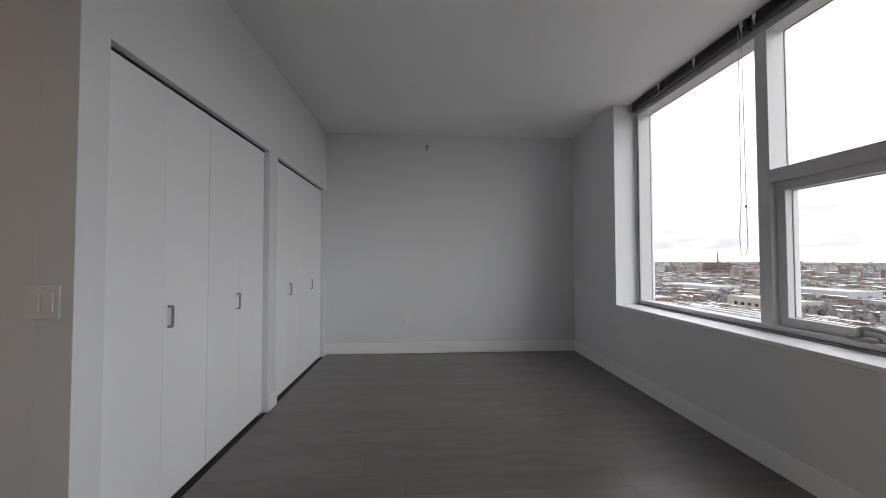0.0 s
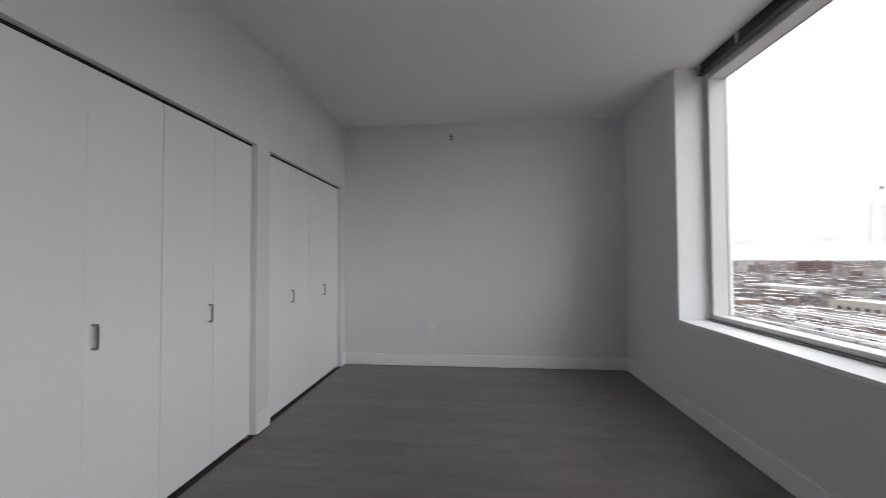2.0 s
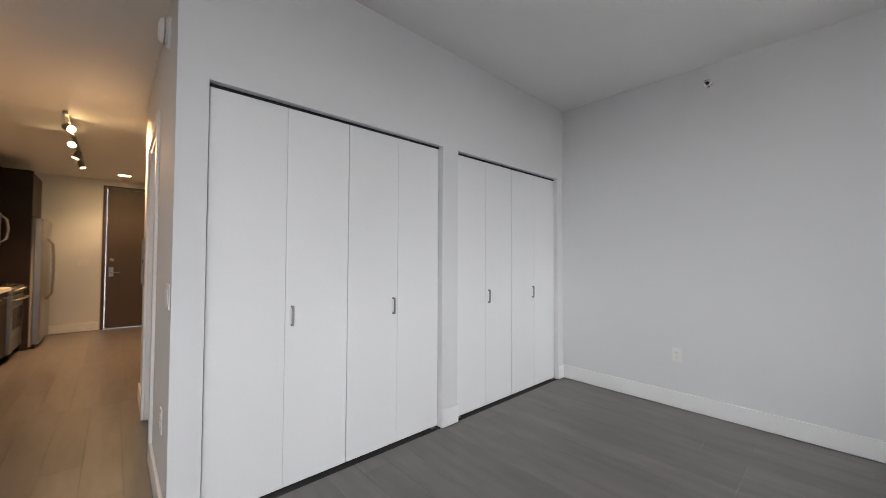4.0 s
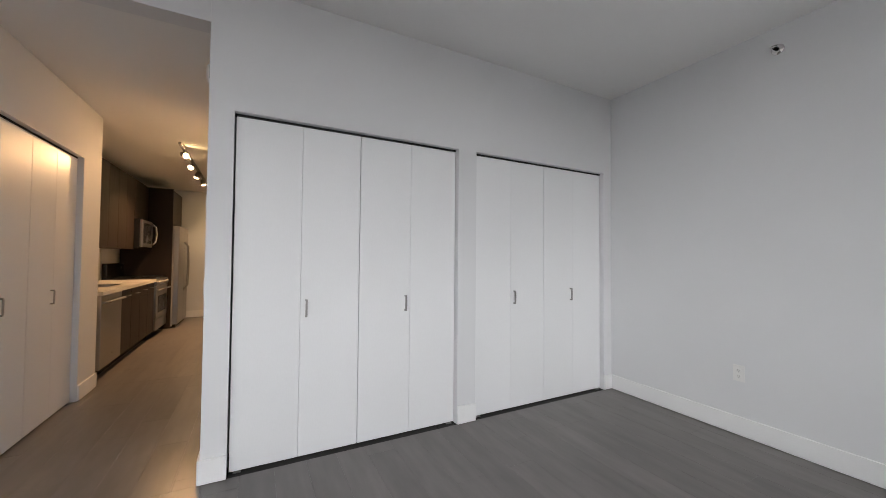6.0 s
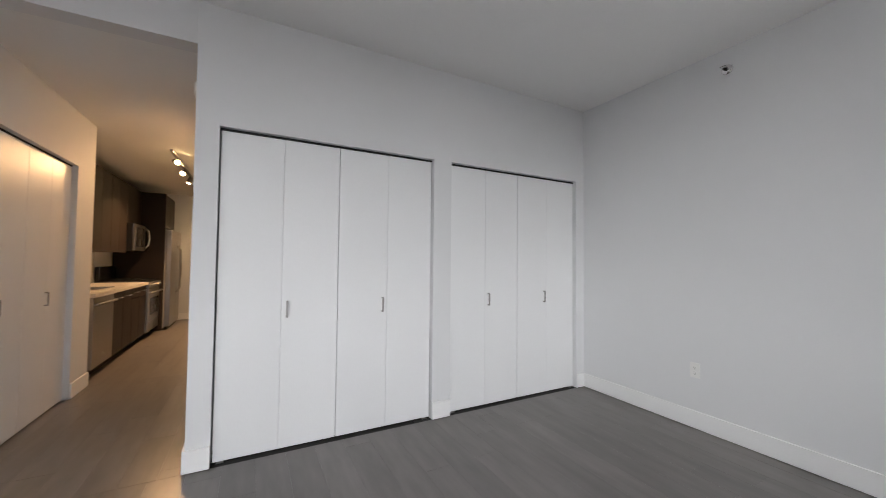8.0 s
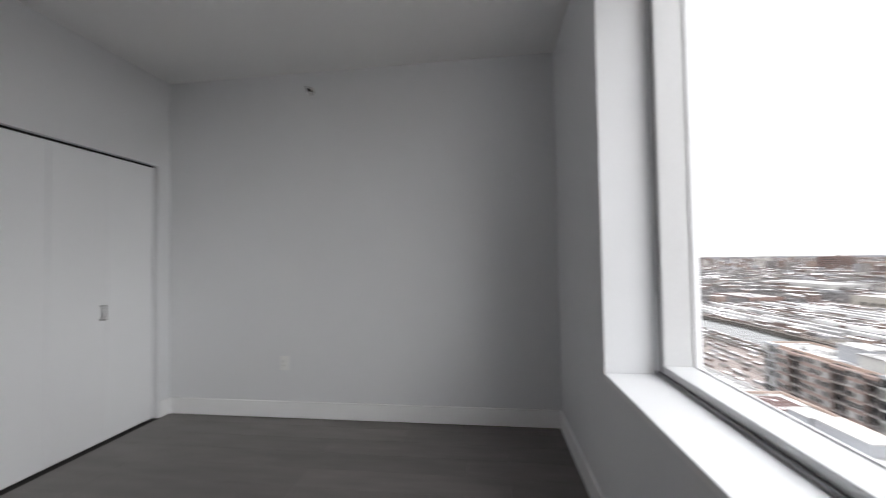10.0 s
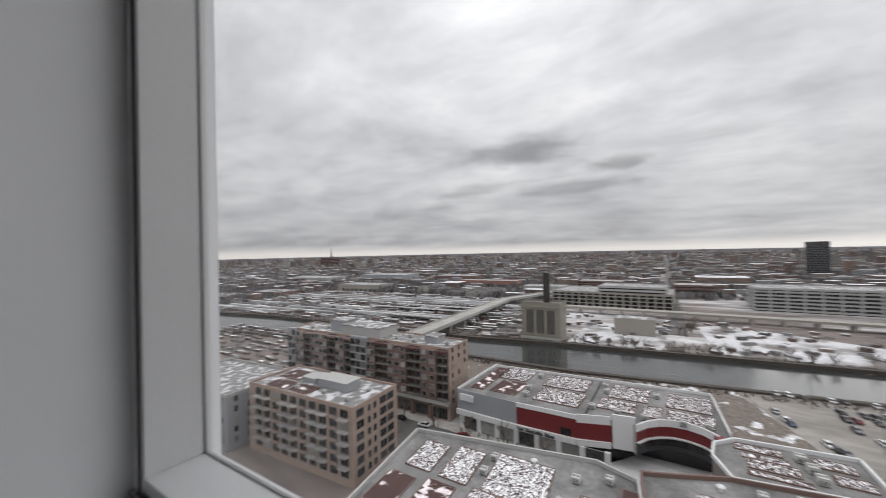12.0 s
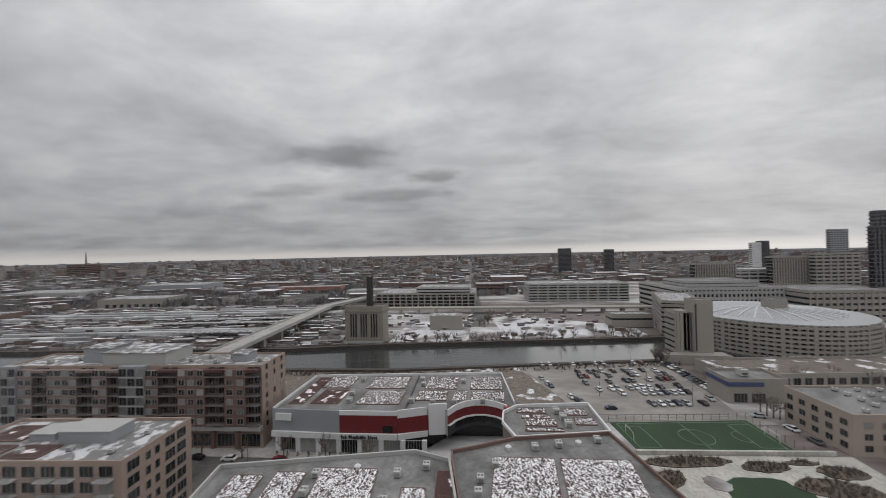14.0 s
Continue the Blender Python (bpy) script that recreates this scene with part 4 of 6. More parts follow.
M_PINKBRICK = mat("pinkish_tan_brick", (0.33, 0.275, 0.235), 0.85, vary=0.10, scale=0.15, fine=3.0, coords="World", bump=0)
M_ORANGE = mat("faded_orange_panel", (0.27, 0.135, 0.105), 0.7, vary=0.15, scale=0.1, fine=1, coords="World", bump=0)
M_DUSTBRICK = mat("dusty_red_brick", (0.205, 0.150, 0.132), 0.85, vary=0.12, scale=0.15, fine=3.0, coords="World", bump=0)
M_SLABDARK = mat("brown_balcony_slab", (0.17, 0.15, 0.14), 0.8, vary=0.08, bump=0)
M_SLAB = mat("balcony_slab", (0.40, 0.39, 0.375), 0.8, vary=0.06, bump=0)
M_RAIL = mat("balcony_rail", (0.10, 0.10, 0.10), 0.5, bump=0)
M_UNIT = mat("galvanised_unit", (0.42, 0.42, 0.40), 0.55, vary=0.08, bump=0)
M_STACK = mat("sooty_brick", (0.040, 0.034, 0.032), 0.9, vary=0.2, scale=0.1, fine=1, coords="World", bump=0)
M_TWIG = mat("bare_twigs", (0.115, 0.092, 0.078), 0.95, vary=0.25, scale=0.5, fine=3, coords="World", bump=0)
M_RAILS = two_tone("rail_yard", (0.155, 0.124, 0.110), (0.47, 0.455, 0.45), 0.05, 0.47, 0.60, stretch=(4.0, 0.12, 1), fine=(0.55, 1.4))
M_RUST = mat("rusty_rail", (0.10, 0.075, 0.06), 0.7, bump=0)
M_TRAIN = mat("train_roof", (0.40, 0.40, 0.40), 0.5, vary=0.2, scale=0.05, fine=0.8, coords="World", per_object=0.35, bump=0)
# near-black for sign letters and joints, and for strips drawn as shade
M_SIGN = mat("dark_sign_and_shade", (0.03, 0.03, 0.035), 0.5, bump=0)
M_BLUE = mat("blue_sign_band", (0.06, 0.075, 0.16), 0.5, bump=0)
G = GROUND

structure("ground", block((-400, -4950, G - 2), (4950, 4950, G)), M_GROUND, "wide winter city ground with patches of old snow", "ground")


def sheet(name, pts, z, material, label, category, h=0.06):
    """A low slab on a polygon, just above the ground."""
    bm = prism(pts, G, G + z)
    bmesh.ops.recalc_face_normals(bm, faces=bm.faces[:])
    return structure(name, bm, material, label, category)


near_bank = [(70, 620), (120, 450), (153, 331), (171, 261), (189, 130), (190, 45), (206, -76), (214, -160), (228, -420)]
far_bank = [(120, 640), (170, 520), (197, 423), (214, 330), (223, 124), (235, 55), (252, -112), (260, -200), (276, -420)]
sheet("water", near_bank[::-1] + far_bank, 0.05, M_WATER, "calm dark grey river", "water")


def bank(name, line, width, h, material):
    bm = bmesh.new()
    for (x0, y0), (x1, y1) in zip(line, line[1:]):
        prism([(x0, y0), (x0 + width, y0), (x1 + width, y1), (x1, y1)], G, G + h, bm)
    bmesh.ops.recalc_face_normals(bm, faces=bm.faces[:])
    structure(name, bm, material, "dark river quay wall along the water", "quay")


bank("quay_far", far_bank, 2.5, 2.2, M_QUAY)
bank("quay_near", [(x - 3, y) for x, y in near_bank], 3, 1.0, M_QUAY)
sheet("shore", [(148, 128), (184, 128), (186, 45), (196, -18), (139, -38), (147, 20)], 0.08, M_EARTH, "rough brown shore with scraps of snow", "ground")
sheet("snow_field", [(258, -20), (262, -118), (300, -120), (350, -30), (335, -12)], 0.08, M_SNOWFIELD, "fenced field of trodden snow by the river", "ground")
sheet("works_yard", [(239, 62), (243, 8), (330, 5), (318, 60)], 0.08, M_SNOWFIELD, "snowy works yard on the far bank", "ground")
sheet("parking_lot", [(141, -36), (196, -20), (204, -92), (180, -96), (143, -92)], 0.12, M_LOT, "salt-stained asphalt parking lot", "parking lot")
sheet("road", [(86, 260), (108, 260), (108, 14), (90, 14)], 0.10, M_ASPHALT, "grey asphalt street below", "road")
sheet("road_south", [(139, -36), (143, -92), (139, -99), (135, -99), (135, -42)], 0.11, M_LOT, "narrow service road beside the pitch", "road")
sheet("pavement", [(108, 200), (112.5, 200), (112.5, 15), (108, 15)], 0.25, M_PAVE, "pale concrete pavement before the shops", "pavement")
sheet("road_far", [(300, 4), (300, -6), (2500, 18), (2500, 40)], 0.10, M_ASPHALT, "straight avenue running to the horizon", "road")
sheet("rail_yard", [(232, 118), (338, 112), (420, 130), (360, 620), (180, 620), (222, 340)], 0.09, M_RAILS, "rail yard with snow between the tracks", "rail yard")

# ---- shared facade pieces ----
mesh_cache = {}


def cached(key, make, *materials):
    if key not in mesh_cache:
        me = bpy.data.meshes.new(key[0])
        bm = make()
        bm.normal_update()
        bm.to_mesh(me)
        bm.free()
        for m in materials:
            me.materials.append(m)
        mesh_cache[key] = me
    return mesh_cache[key]


def window_mesh(w, h, pane_mat, mullions=1, frame_mat=None):
    """A window facing -y, centred on its foot: proud frame, glazing bars and a set-back pane."""
    def make():
        f = 0.09
        bars = [((-w / 2, -0.10, 0), (w / 2, 0.05, f)), ((-w / 2, -0.10, h - f), (w / 2, 0.05, h)), ((-w / 2, -0.10, f), (-w / 2 + f, 0.05, h - f)), ((w / 2 - f, -0.10, f), (w / 2, 0.05, h - f))]
        for k in range(mullions):
            x = -w / 2 + w * (k + 1) / (mullions + 1)
            bars.append(((x - 0.04, -0.08, f), (x + 0.04, 0.04, h - f)))
        bm = blocks(*bars)
        k = len(bm.faces)
        box(bm, (-w / 2 + f, -0.025, f), (w / 2 - f, 0.03, h - f))
        bm.faces.ensure_lookup_table()
        for i in range(k, len(bm.faces)):
            bm.faces[i].material_index = 1
        return bm
    return cached(("window", round(w, 2), round(h, 2), pane_mat.name, mullions, (frame_mat or M_WFRAME).name), make, frame_mat or M_WFRAME, pane_mat)


def balcony_mesh(w, d, slab=None):
    def make():
        bm = blocks(((-w / 2, -d, 0), (w / 2, 0.03, 0.22)))
        k = len(bm.faces)
        box(bm, (-w / 2, -d, 1.15), (w / 2, -d + 0.06, 1.22))
        for x in (-w / 2, w / 2 - 0.06):
            box(bm, (x, -d + 0.06, 1.15), (x + 0.06, 0, 1.22))
        n = 9
        for i in range(n):
            x = -w / 2 + (w - 0.05) * i / (n - 1)
            box(bm, (x, -d, 0.22), (x + 0.05, -d + 0.05, 1.15))
        bm.faces.ensure_lookup_table()
        for i in range(k, len(bm.faces)):
            bm.faces[i].material_index = 1
        return bm
    return cached(("balcony", round(w, 2), round(d, 2), (slab or M_SLAB).name), make, slab or M_SLAB, M_RAIL)


def child(name, me, parent, m):
    o = new(name, me)
    o.parent = parent
    o.matrix_basis = Matrix.Translation(-Vector(parent.location)) @ m
    return o


class Site:
    """A building's own frame: u runs away from the camera (about +x), v along +y."""

    def __init__(self, x, y, turn, w, d, z1, z0=None):
        self.x, self.y, self.a, self.w, self.d, self.z0, self.z1 = x, y, radians(turn), w, d, G if z0 is None else z0, z1

    def at(self, u, v):
        c, s = math.cos(self.a), math.sin(self.a)
        return self.x + c * u - s * v, self.y + s * u + c * v

    def quad(self, u0, v0, u1, v1):
        return [self.at(u0, v0), self.at(u1, v0), self.at(u1, v1), self.at(u0, v1)]

    def face(self, side, along, z):
        """Pose of a piece on a wall; side w, s, n or e, along metres from that wall's start."""
        u, v, turn = {"w": (0, along, -90), "s": (along, 0, 0), "n": (along, self.d, 180), "e": (self.w, along, 90)}[side]
        x, y = self.at(u, v)
        return pose(x, y, z, 0, 0, math.degrees(self.a) + turn)


def shell(name, site, wall, roof, label, category="building", parapet=0.9, cap=None):
    """Walls, set-down roof and parapet of one building."""
    t = thing(name, (site.x, site.y, site.z0), label, category)
    wpart("wall", prism(site.quad(0, 0, site.w, site.d), site.z0, site.z1), wall, t)
    wpart("roof", prism(site.quad(0.3, 0.3, site.w - 0.3, site.d - 0.3), site.z1 + 0.01, site.z1 + 0.08), roof, t)
    if parapet:
        b = bmesh.new()
        k = 0.32
        for q in ((0, 0, site.w, k), (0, site.d - k, site.w, site.d), (0, k, k, site.d - k), (site.w - k, k, site.w, site.d - k)):
            prism(site.quad(*q), site.z1 + 0.012, site.z1 + parapet, b)
        wpart("parapet", b, cap or wall, t)
    return t


def windows(t, site, side, cols, rows, me_list, z0, pitch, start, step, seed=1, skip=0.0):
    rnd = random.Random(seed)
    for r in range(rows):
        for c in range(cols):
            if rnd.random() < skip:
                continue
            child("window", rnd.choice(me_list), t, site.face(side, start + c * step, z0 + r * pitch))


def rooftop_unit(x, y, z, s=1.0, turn=0, label="pale metal rooftop ventilation unit"):
    t = thing("rooftop_unit", (x, y, z), label, "ventilation unit", "rooftop units")
    t.rotation_euler = (0, 0, radians(turn))
    part("casing", blocks(((-1.0 * s, -0.9 * s, 0.25), (1.0 * s, 0.9 * s, 1.7 * s))), M_UNIT, t, bevel=0.05)
    part("skid", blocks(((-0.9 * s, -0.8 * s, 0.0), (-0.7 * s, 0.8 * s, 0.249)), ((0.7 * s, -0.8 * s, 0.0), (0.9 * s, 0.8 * s, 0.249))), M_RAIL, t)
    part("louvre", blocks(*[((-1.03 * s, -0.7 * s, 0.45 * s + 0.2 * k), (-1.002 * s, 0.7 * s, 0.55 * s + 0.2 * k)) for k in range(4)]), M_RAIL, t)
    for y0 in (-0.42, 0.42):
        part("fan", lathe([(0.30 * s, 1.701 * s), (0.30 * s, 1.80 * s), (0.24 * s, 1.82 * s), (0.10 * s, 1.78 * s)], (0, 0, 1), (0, y0 * s, 0), 12), M_RAIL, t)
    return t


def bed(pts, z, material=None, label="sedum roof bed half covered with snow"):
    b = prism(pts, z, z + 0.22)
    bmesh.ops.recalc_face_normals(b, faces=b.faces[:])
    x, y = pts[0]
    t = thing("roof_planting_bed", (x, y, z), label, "planting bed", "green roof beds")
    wpart("soil", b, material or M_BED, t)
    k = 0.18
    edge = bmesh.new()
    for (x0, y0), (x1, y1) in zip(pts, pts[1:] + pts[:1]):
        d = Vector((x1 - x0, y1 - y0)).normalized() * k
        prism([(x0, y0), (x0 + d.y, y0 - d.x), (x1 + d.y, y1 - d.x), (x1, y1)], z, z + 0.30, edge)
    bmesh.ops.recalc_face_normals(edge, faces=edge.faces[:])
    wpart("edging", edge, M_BROWNBRICK, t)
    return t


def rect(x0, y0, x1, y1, skew=0.0):
    return [(x0, y0), (x1, y0 + skew), (x1, y1 + skew), (x0, y1)]


win_a = [window_mesh(2.3, 1.9, M_PANE, 1), window_mesh(2.3, 1.9, M_BRIGHTPANE, 1), window_mesh(2.3, 1.9, M_PANE, 1)]
win_n = [window_mesh(1.3, 1.9, M_PANE, 0), window_mesh(1.3, 1.9, M_PANE, 0), window_mesh(1.3, 1.9, M_BRIGHTPANE, 0)]

# tan apartment house close below
win_b = [window_mesh(2.9, 2.25, M_PANE, 1), window_mesh(2.9, 2.25, M_PANE, 2), window_mesh(2.9, 2.25, M_BRIGHTPANE, 1)]
SA = Site(69.6, 73.5, 3, 19, 44, -39.6)
apt = shell("apartment_building", SA, M_TANBRICK, M_ROOFSNOW, "six-storey tan brick apartment house with white balconies", parapet=0.8)
for r in range(6):
    z = G + 2.2 + r * 3.15
    for c, v in enumerate((3.2, 7.2, 11.2, 15.2, 19.2, 23.2, 27.2, 31.2, 35.2, 39.2)):
        child("window", win_b[(r * 2 + c) % 3 if (r + c) % 4 == 0 else c % 2], apt, SA.face("w", v, z))
        if c % 3 != 1 and r:
            child("balcony", balcony_mesh(3.4, 1.5), apt, SA.face("w", v, z - 0.45))
    for c, u in enumerate((2.6, 6.2, 8.6, 12.2, 15.6)):
        child("window", (win_n if c in (1, 2) else win_b)[(r + c) % 2], apt, SA.face("s", u, z))
for u, v, w, d, h in ((8, 10, 6, 12, 2.6), (9, 24, 5, 6, 1.6)):
    b = thing("roof_penthouse", (*SA.at(u, v), SA.z1 + 0.08), "grey plant room on the flat roof", "plant room")
    wpart("wall", prism(SA.quad(u, v, u + w, v + d), SA.z1 + 0.085, SA.z1 + h), M_METALP, b)
    wpart("cap", prism(SA.quad(u - 0.2, v - 0.2, u + w + 0.2, v + d + 0.2), SA.z1 + h + 0.005, SA.z1 + h + 0.2), M_CONC, b)
for u, v in ((4, 6), (5, 16), (12, 5), (4, 26), (14, 30)):
    rooftop_unit(*SA.at(u, v), SA.z1 + 0.08, 0.6, 20)
for u, v, w, d in ((2, 20, 5, 8), (2, 30, 5, 8), (9, 32, 7, 9)):
    bed(SA.quad(u, v, u + w, v + d), SA.z1 + 0.085, M_BEDBARE, "brown sedum roof bed with a little snow")

# low grey building beside it
SG = Site(62, 121, 4, 26, 40, -43.0)
lowg = shell("grey_apartment_building", SG, M_METALP, M_ROOFSNOW, "grey panel-clad apartment house with a flat roof", cap=M_CONC)
windows(lowg, SG, "w", 9, 5, win_a, G + 2.2, 3.2, 3, 4.2, 4)
windows(lowg, SG, "s", 5, 5, win_n, G + 2.2, 3.2, 3, 4.6, 5)

# long brick and glass apartment block across the street
SB = Site(113.5, 71.0, 1.5, 15, 88, -34.2)
apb = shell("brick_apartment_block", SB, M_TANBRICK, M_ROOFSNOW, "long eight-storey brick apartment block over shops", parapet=0.7)
# recessed loggias between brick piers, their shade partly in the wall colour; a glazed bay in the middle
bays = [("loggia", 0.4, 4.3), ("brick", 4.7, 7.0), ("loggia", 11.7, 6.4), ("brick", 18.1, 9.2), ("loggia", 27.3, 6.4), ("brick", 33.7, 4.3), ("glass", 38.0, 8.6), ("loggia", 46.6, 4.4)]
bays += [(kind, 51.0 + 5.2 * k, 5.2) for k, kind in enumerate(("pale", "loggia", "pale", "pale", "loggia", "pale", "glass"))]
for kind, v0, w in bays:
    m = {"loggia": M_DARKRED, "brick": M_BROWNBRICK, "glass": M_METALP, "pale": M_DUSTBRICK}[kind]
    out = {"loggia": 0.15, "brick": 1.5, "glass": 1.9, "pale": 1.5}[kind]
    wpart("facade_bay", prism(SB.quad(-out, v0 + 0.02, -0.01, v0 + w - 0.02), G + 7.4, SB.z1 + (0.9 if kind == "glass" else -0.3)), m, apb)
    for r in range(6):
        z = G + 8.2 + r * 3.05
        n = 3 if w >= 8 else 2
        for k in range(n):
            v = v0 + w * (k + 0.5) / n
            x, y = SB.at(-out, v)
            wide = min(w / n - 0.3, 2.6 if kind == "glass" else 2.1)
            me = window_mesh(wide, 2.5 if kind in ("glass", "loggia") else 1.9, M_PANE if kind == "loggia" or (r * 5 + k + int(v0)) % 3 else M_BRIGHTPANE, 1, M_CONC if kind in ("brick", "pale") else None)
            child("window", me, apb, pose(x, y, z, 0, 0, 1.5 - 90))
        if kind == "loggia":
            x, y = SB.at(-out, v0 + w / 2)
            child("balcony", balcony_mesh(w - 0.1, 1.7, M_SLABDARK), apb, pose(x, y, z - 0.4, 0, 0, 1.5 - 90))
        elif kind == "glass" and w > 8:
            child("spandrel", cached(("spandrel",), lambda: block((-4.2, -0.12, 0), (4.2, 0.02, 0.3)), M_UNIT), apb, pose(*SB.at(-out, v0 + w / 2), z - 0.5, 0, 0, 1.5 - 90))
    if kind == "loggia":
        wpart("bay_head", prism(SB.quad(-1.9, v0 + 0.03, -0.155, v0 + w - 0.03), SB.z1 - 1.2, SB.z1 - 0.35), M_DARKRED if v0 < 40 else M_DUSTBRICK, apb)
windows(apb, SB, "s", 3, 7, win_n, G + 6.0, 3.05, 2.6, 4.8, 9)
wpart("shop_band", prism(SB.quad(-1.4, 0, -0.005, 88), G + 6.0, G + 7.35), M_CONC, apb, "pale concrete band above the shops")
for k in range(11):
    child("shop_window", window_mesh(6.2, 4.0, M_PANE, 4, M_WFRAME), apb, SB.face("w", 4 + k * 8, G + 0.6))
    child("shop_pier", cached(("shop_pier",), lambda: block((-0.6, -1.2, 0), (0.6, -0.02, 6.0)), M_BROWNBRICK), apb, SB.face("w", 8 + k * 8 - 0.001, G))
for u, v, w, d, h, m in ((2, 34, 12, 22, 4.0, M_CONC), (5, 56, 8, 10, 5.0, M_METALP), (5, 8, 6, 5, 2.6, M_METALP)):
    b = thing("roof_penthouse", (*SB.at(u, v), SB.z1 + 0.08), "pale set-back roof storey", "plant room")
    wpart("wall", prism(SB.quad(u, v, u + w, v + d), SB.z1 + 0.085, SB.z1 + h), m, b)
    wpart("cap", prism(SB.quad(u - 0.3, v - 0.3, u + w + 0.3, v + d + 0.3), SB.z1 + h + 0.005, SB.z1 + h + 0.3), M_ROOFSNOW, b)
for u, v in ((6, 4), (10, 16), (4, 18), (10, 24), (6, 28), (8, 70), (5, 78)):
    rooftop_unit(*SB.at(u, v), SB.z1 + 0.08, 0.75, 10)

# ---- shopping block: store with grey, red and white front ----
ZR = -47.4
st = thing("shop_building", (114, 40, G), "large store with grey and dark red panels over white shopfronts", "shop building")
front = [(112.4, 67.0), (111.4, 45.0), (111.6, 27.0), (114.4, 18.4), (115.0, 13.0)]
back = [(147.5, -7.0), (142.5, 66.0)]
arc = [(105.5 + 15.2 * math.cos(radians(a)), 1.6 + 11.6 * math.sin(radians(a))) for a in (62, 45, 28, 10, -8, -26, -44)]
outline = front + arc + [(119.5, -9.0)] + back
body = prism(outline[::-1], G + 5.2, ZR)
bmesh.ops.recalc_face_normals(body, faces=body.faces[:])
wpart("wall", body, M_CONC, st)
rf = prism(outline[::-1], ZR + 0.01, ZR + 0.06)
bmesh.ops.recalc_face_normals(rf, faces=rf.faces[:])
wpart("roof", rf, M_ROOF, st)
base = prism([(x + 1.4, y) for x, y in front[:4]][::-1] + [(142, 65.5), (146.5, -6.5), (124, -6), (124, 12), (118, 17)][::-1], G, G + 5.19)
bmesh.ops.recalc_face_normals(base, faces=base.faces[:])
wpart("ground_floor", base, M_PANE, st, "dark recessed ground floor behind shop windows")


def skin(name, a, b, z0, z1, out, material, label=""):
    """A panel hung in front of a stretch of wall."""
    d = Vector((b[0] - a[0], b[1] - a[1])).normalized()
    nx, ny = d.y * out, -d.x * out
    bm = prism([a, b, (b[0] + nx, b[1] + ny), (a[0] + nx, a[1] + ny)], z0, z1)
    bmesh.ops.recalc_face_normals(bm, faces=bm.faces[:])
    return wpart(name, bm, material, st, label)


skin("grey_panel", front[0], front[1], G + 6.6, ZR + 0.7, 0.25, M_METALP, "plain grey metal panel")
skin("white_sign_panel", (112.0, 65.6), (111.75, 60.5), ZR - 2.6, ZR - 0.5, 0.6, M_WHITEP, "blank white panel")
skin("red_panel", front[1], front[2], G + 6.6, ZR - 0.6, 0.25, M_REDP, "dark red panel")
skin("red_panel", front[2], (114.06, 18.0), G + 6.6, ZR - 1.4, 0.25, M_REDP, "dark red panel")
skin("white_cornice", front[1], front[2], ZR - 0.58, ZR + 0.75, 0.4, M_WHITEP)
skin("white_cornice", front[2], front[3], ZR - 1.38, ZR + 1.0, 0.4, M_WHITEP)
skin("white_pier", (114.1, 17.8), (115.0, 12.2), G + 5.2, ZR + 2.0, 0.6, M_WHITEP)
skin("canopy_band", front[0], front[1], G + 4.9, G + 6.58, 1.0, M_WHITEP, "white band above the shop windows")
skin("canopy_band", front[1], front[2], G + 4.9, G + 6.58, 1.0, M_WHITEP, "white band above the shop windows")
skin("canopy_band", front[2], front[3], G + 4.9, G + 6.58, 1.0, M_WHITEP, "white band above the shop windows")
rnd = random.Random(3)
y = 44.2
for word in (3, 9, 5):
    for k in range(word):
        tall = 1.15 if k == 0 else rnd.choice((0.75, 0.75, 1.05))
        skin("sign_letter", (110.30, y), (110.30, y - 0.46), G + 5.25, G + 5.25 + tall, 0.14, M_SIGN, "dark lettering drawn as bars")
        y -= 0.60
    y -= 0.55
for k in range(8):
    y = 65.0 - k * 6.6
    x = 111.9 - 0.045 * (66 - y) if y > 45 else 111.0
    wpart("shop_pier", block((x - 0.4, y - 0.7, G), (x + 0.6, y + 0.7, G + 4.88)), M_WHITEP, st)
    if k < 7:
        child("shop_window", window_mesh(5.0, 4.2, M_BRIGHTPANE if k % 3 else M_PANE, 5, M_CONC), st, pose(x + 0.3, y - 3.3, G + 0.5, 0, 0, -90))
for a, b, z in ((31.5, 28.5, G + 7.0), (26.0, 21.5, G + 7.0)):
    skin("upper_window", (111.3 if a > 27 else 112.0, a), (111.3 if a > 27 else 113.4, b), z, z + 1.8, 0.3, M_PANE)
for a, b in zip(arc, arc[1:]):
    skin("red_arc_panel", a, b, ZR - 3.6, ZR - 0.9, 0.25, M_REDP, "curved dark red panel")
    skin("white_arc_band", a, b, ZR - 0.88, ZR + 1.0, 0.45, M_WHITEP)
    skin("arc_window_hood", a, b, ZR - 3.95, ZR - 3.62, 0.9, M_WHITEP)
    skin("arc_window", a, b, ZR - 6.2, ZR - 3.97, 0.2, M_PANE)
    # near-black strip drawn as the shade below the curved windows
    skin("arc_shade", a, b, G + 5.2, ZR - 6.22, 0.1, M_SIGN)
wpart("red_end_pier", prism([(115.2, -7.6), (117.4, -7.6), (117.4, -5.4), (115.2, -5.4)], G, ZR + 0.6), M_REDP, st, "dark red end pier")
cor = bmesh.new()
ring = outline[-3:] + [outline[0]]
for (x0, y0), (x1, y1) in zip(ring, ring[1:]):
    prism([(x0 - 0.2, y0 - 0.2), (x0 + 0.2, y0 + 0.2), (x1 + 0.2, y1 + 0.2), (x1 - 0.2, y1 - 0.2)], ZR + 0.07, ZR + 0.9, cor)
bmesh.ops.recalc_face_normals(cor, faces=cor.faces[:])
wpart("parapet", cor, M_WHITEP, st)
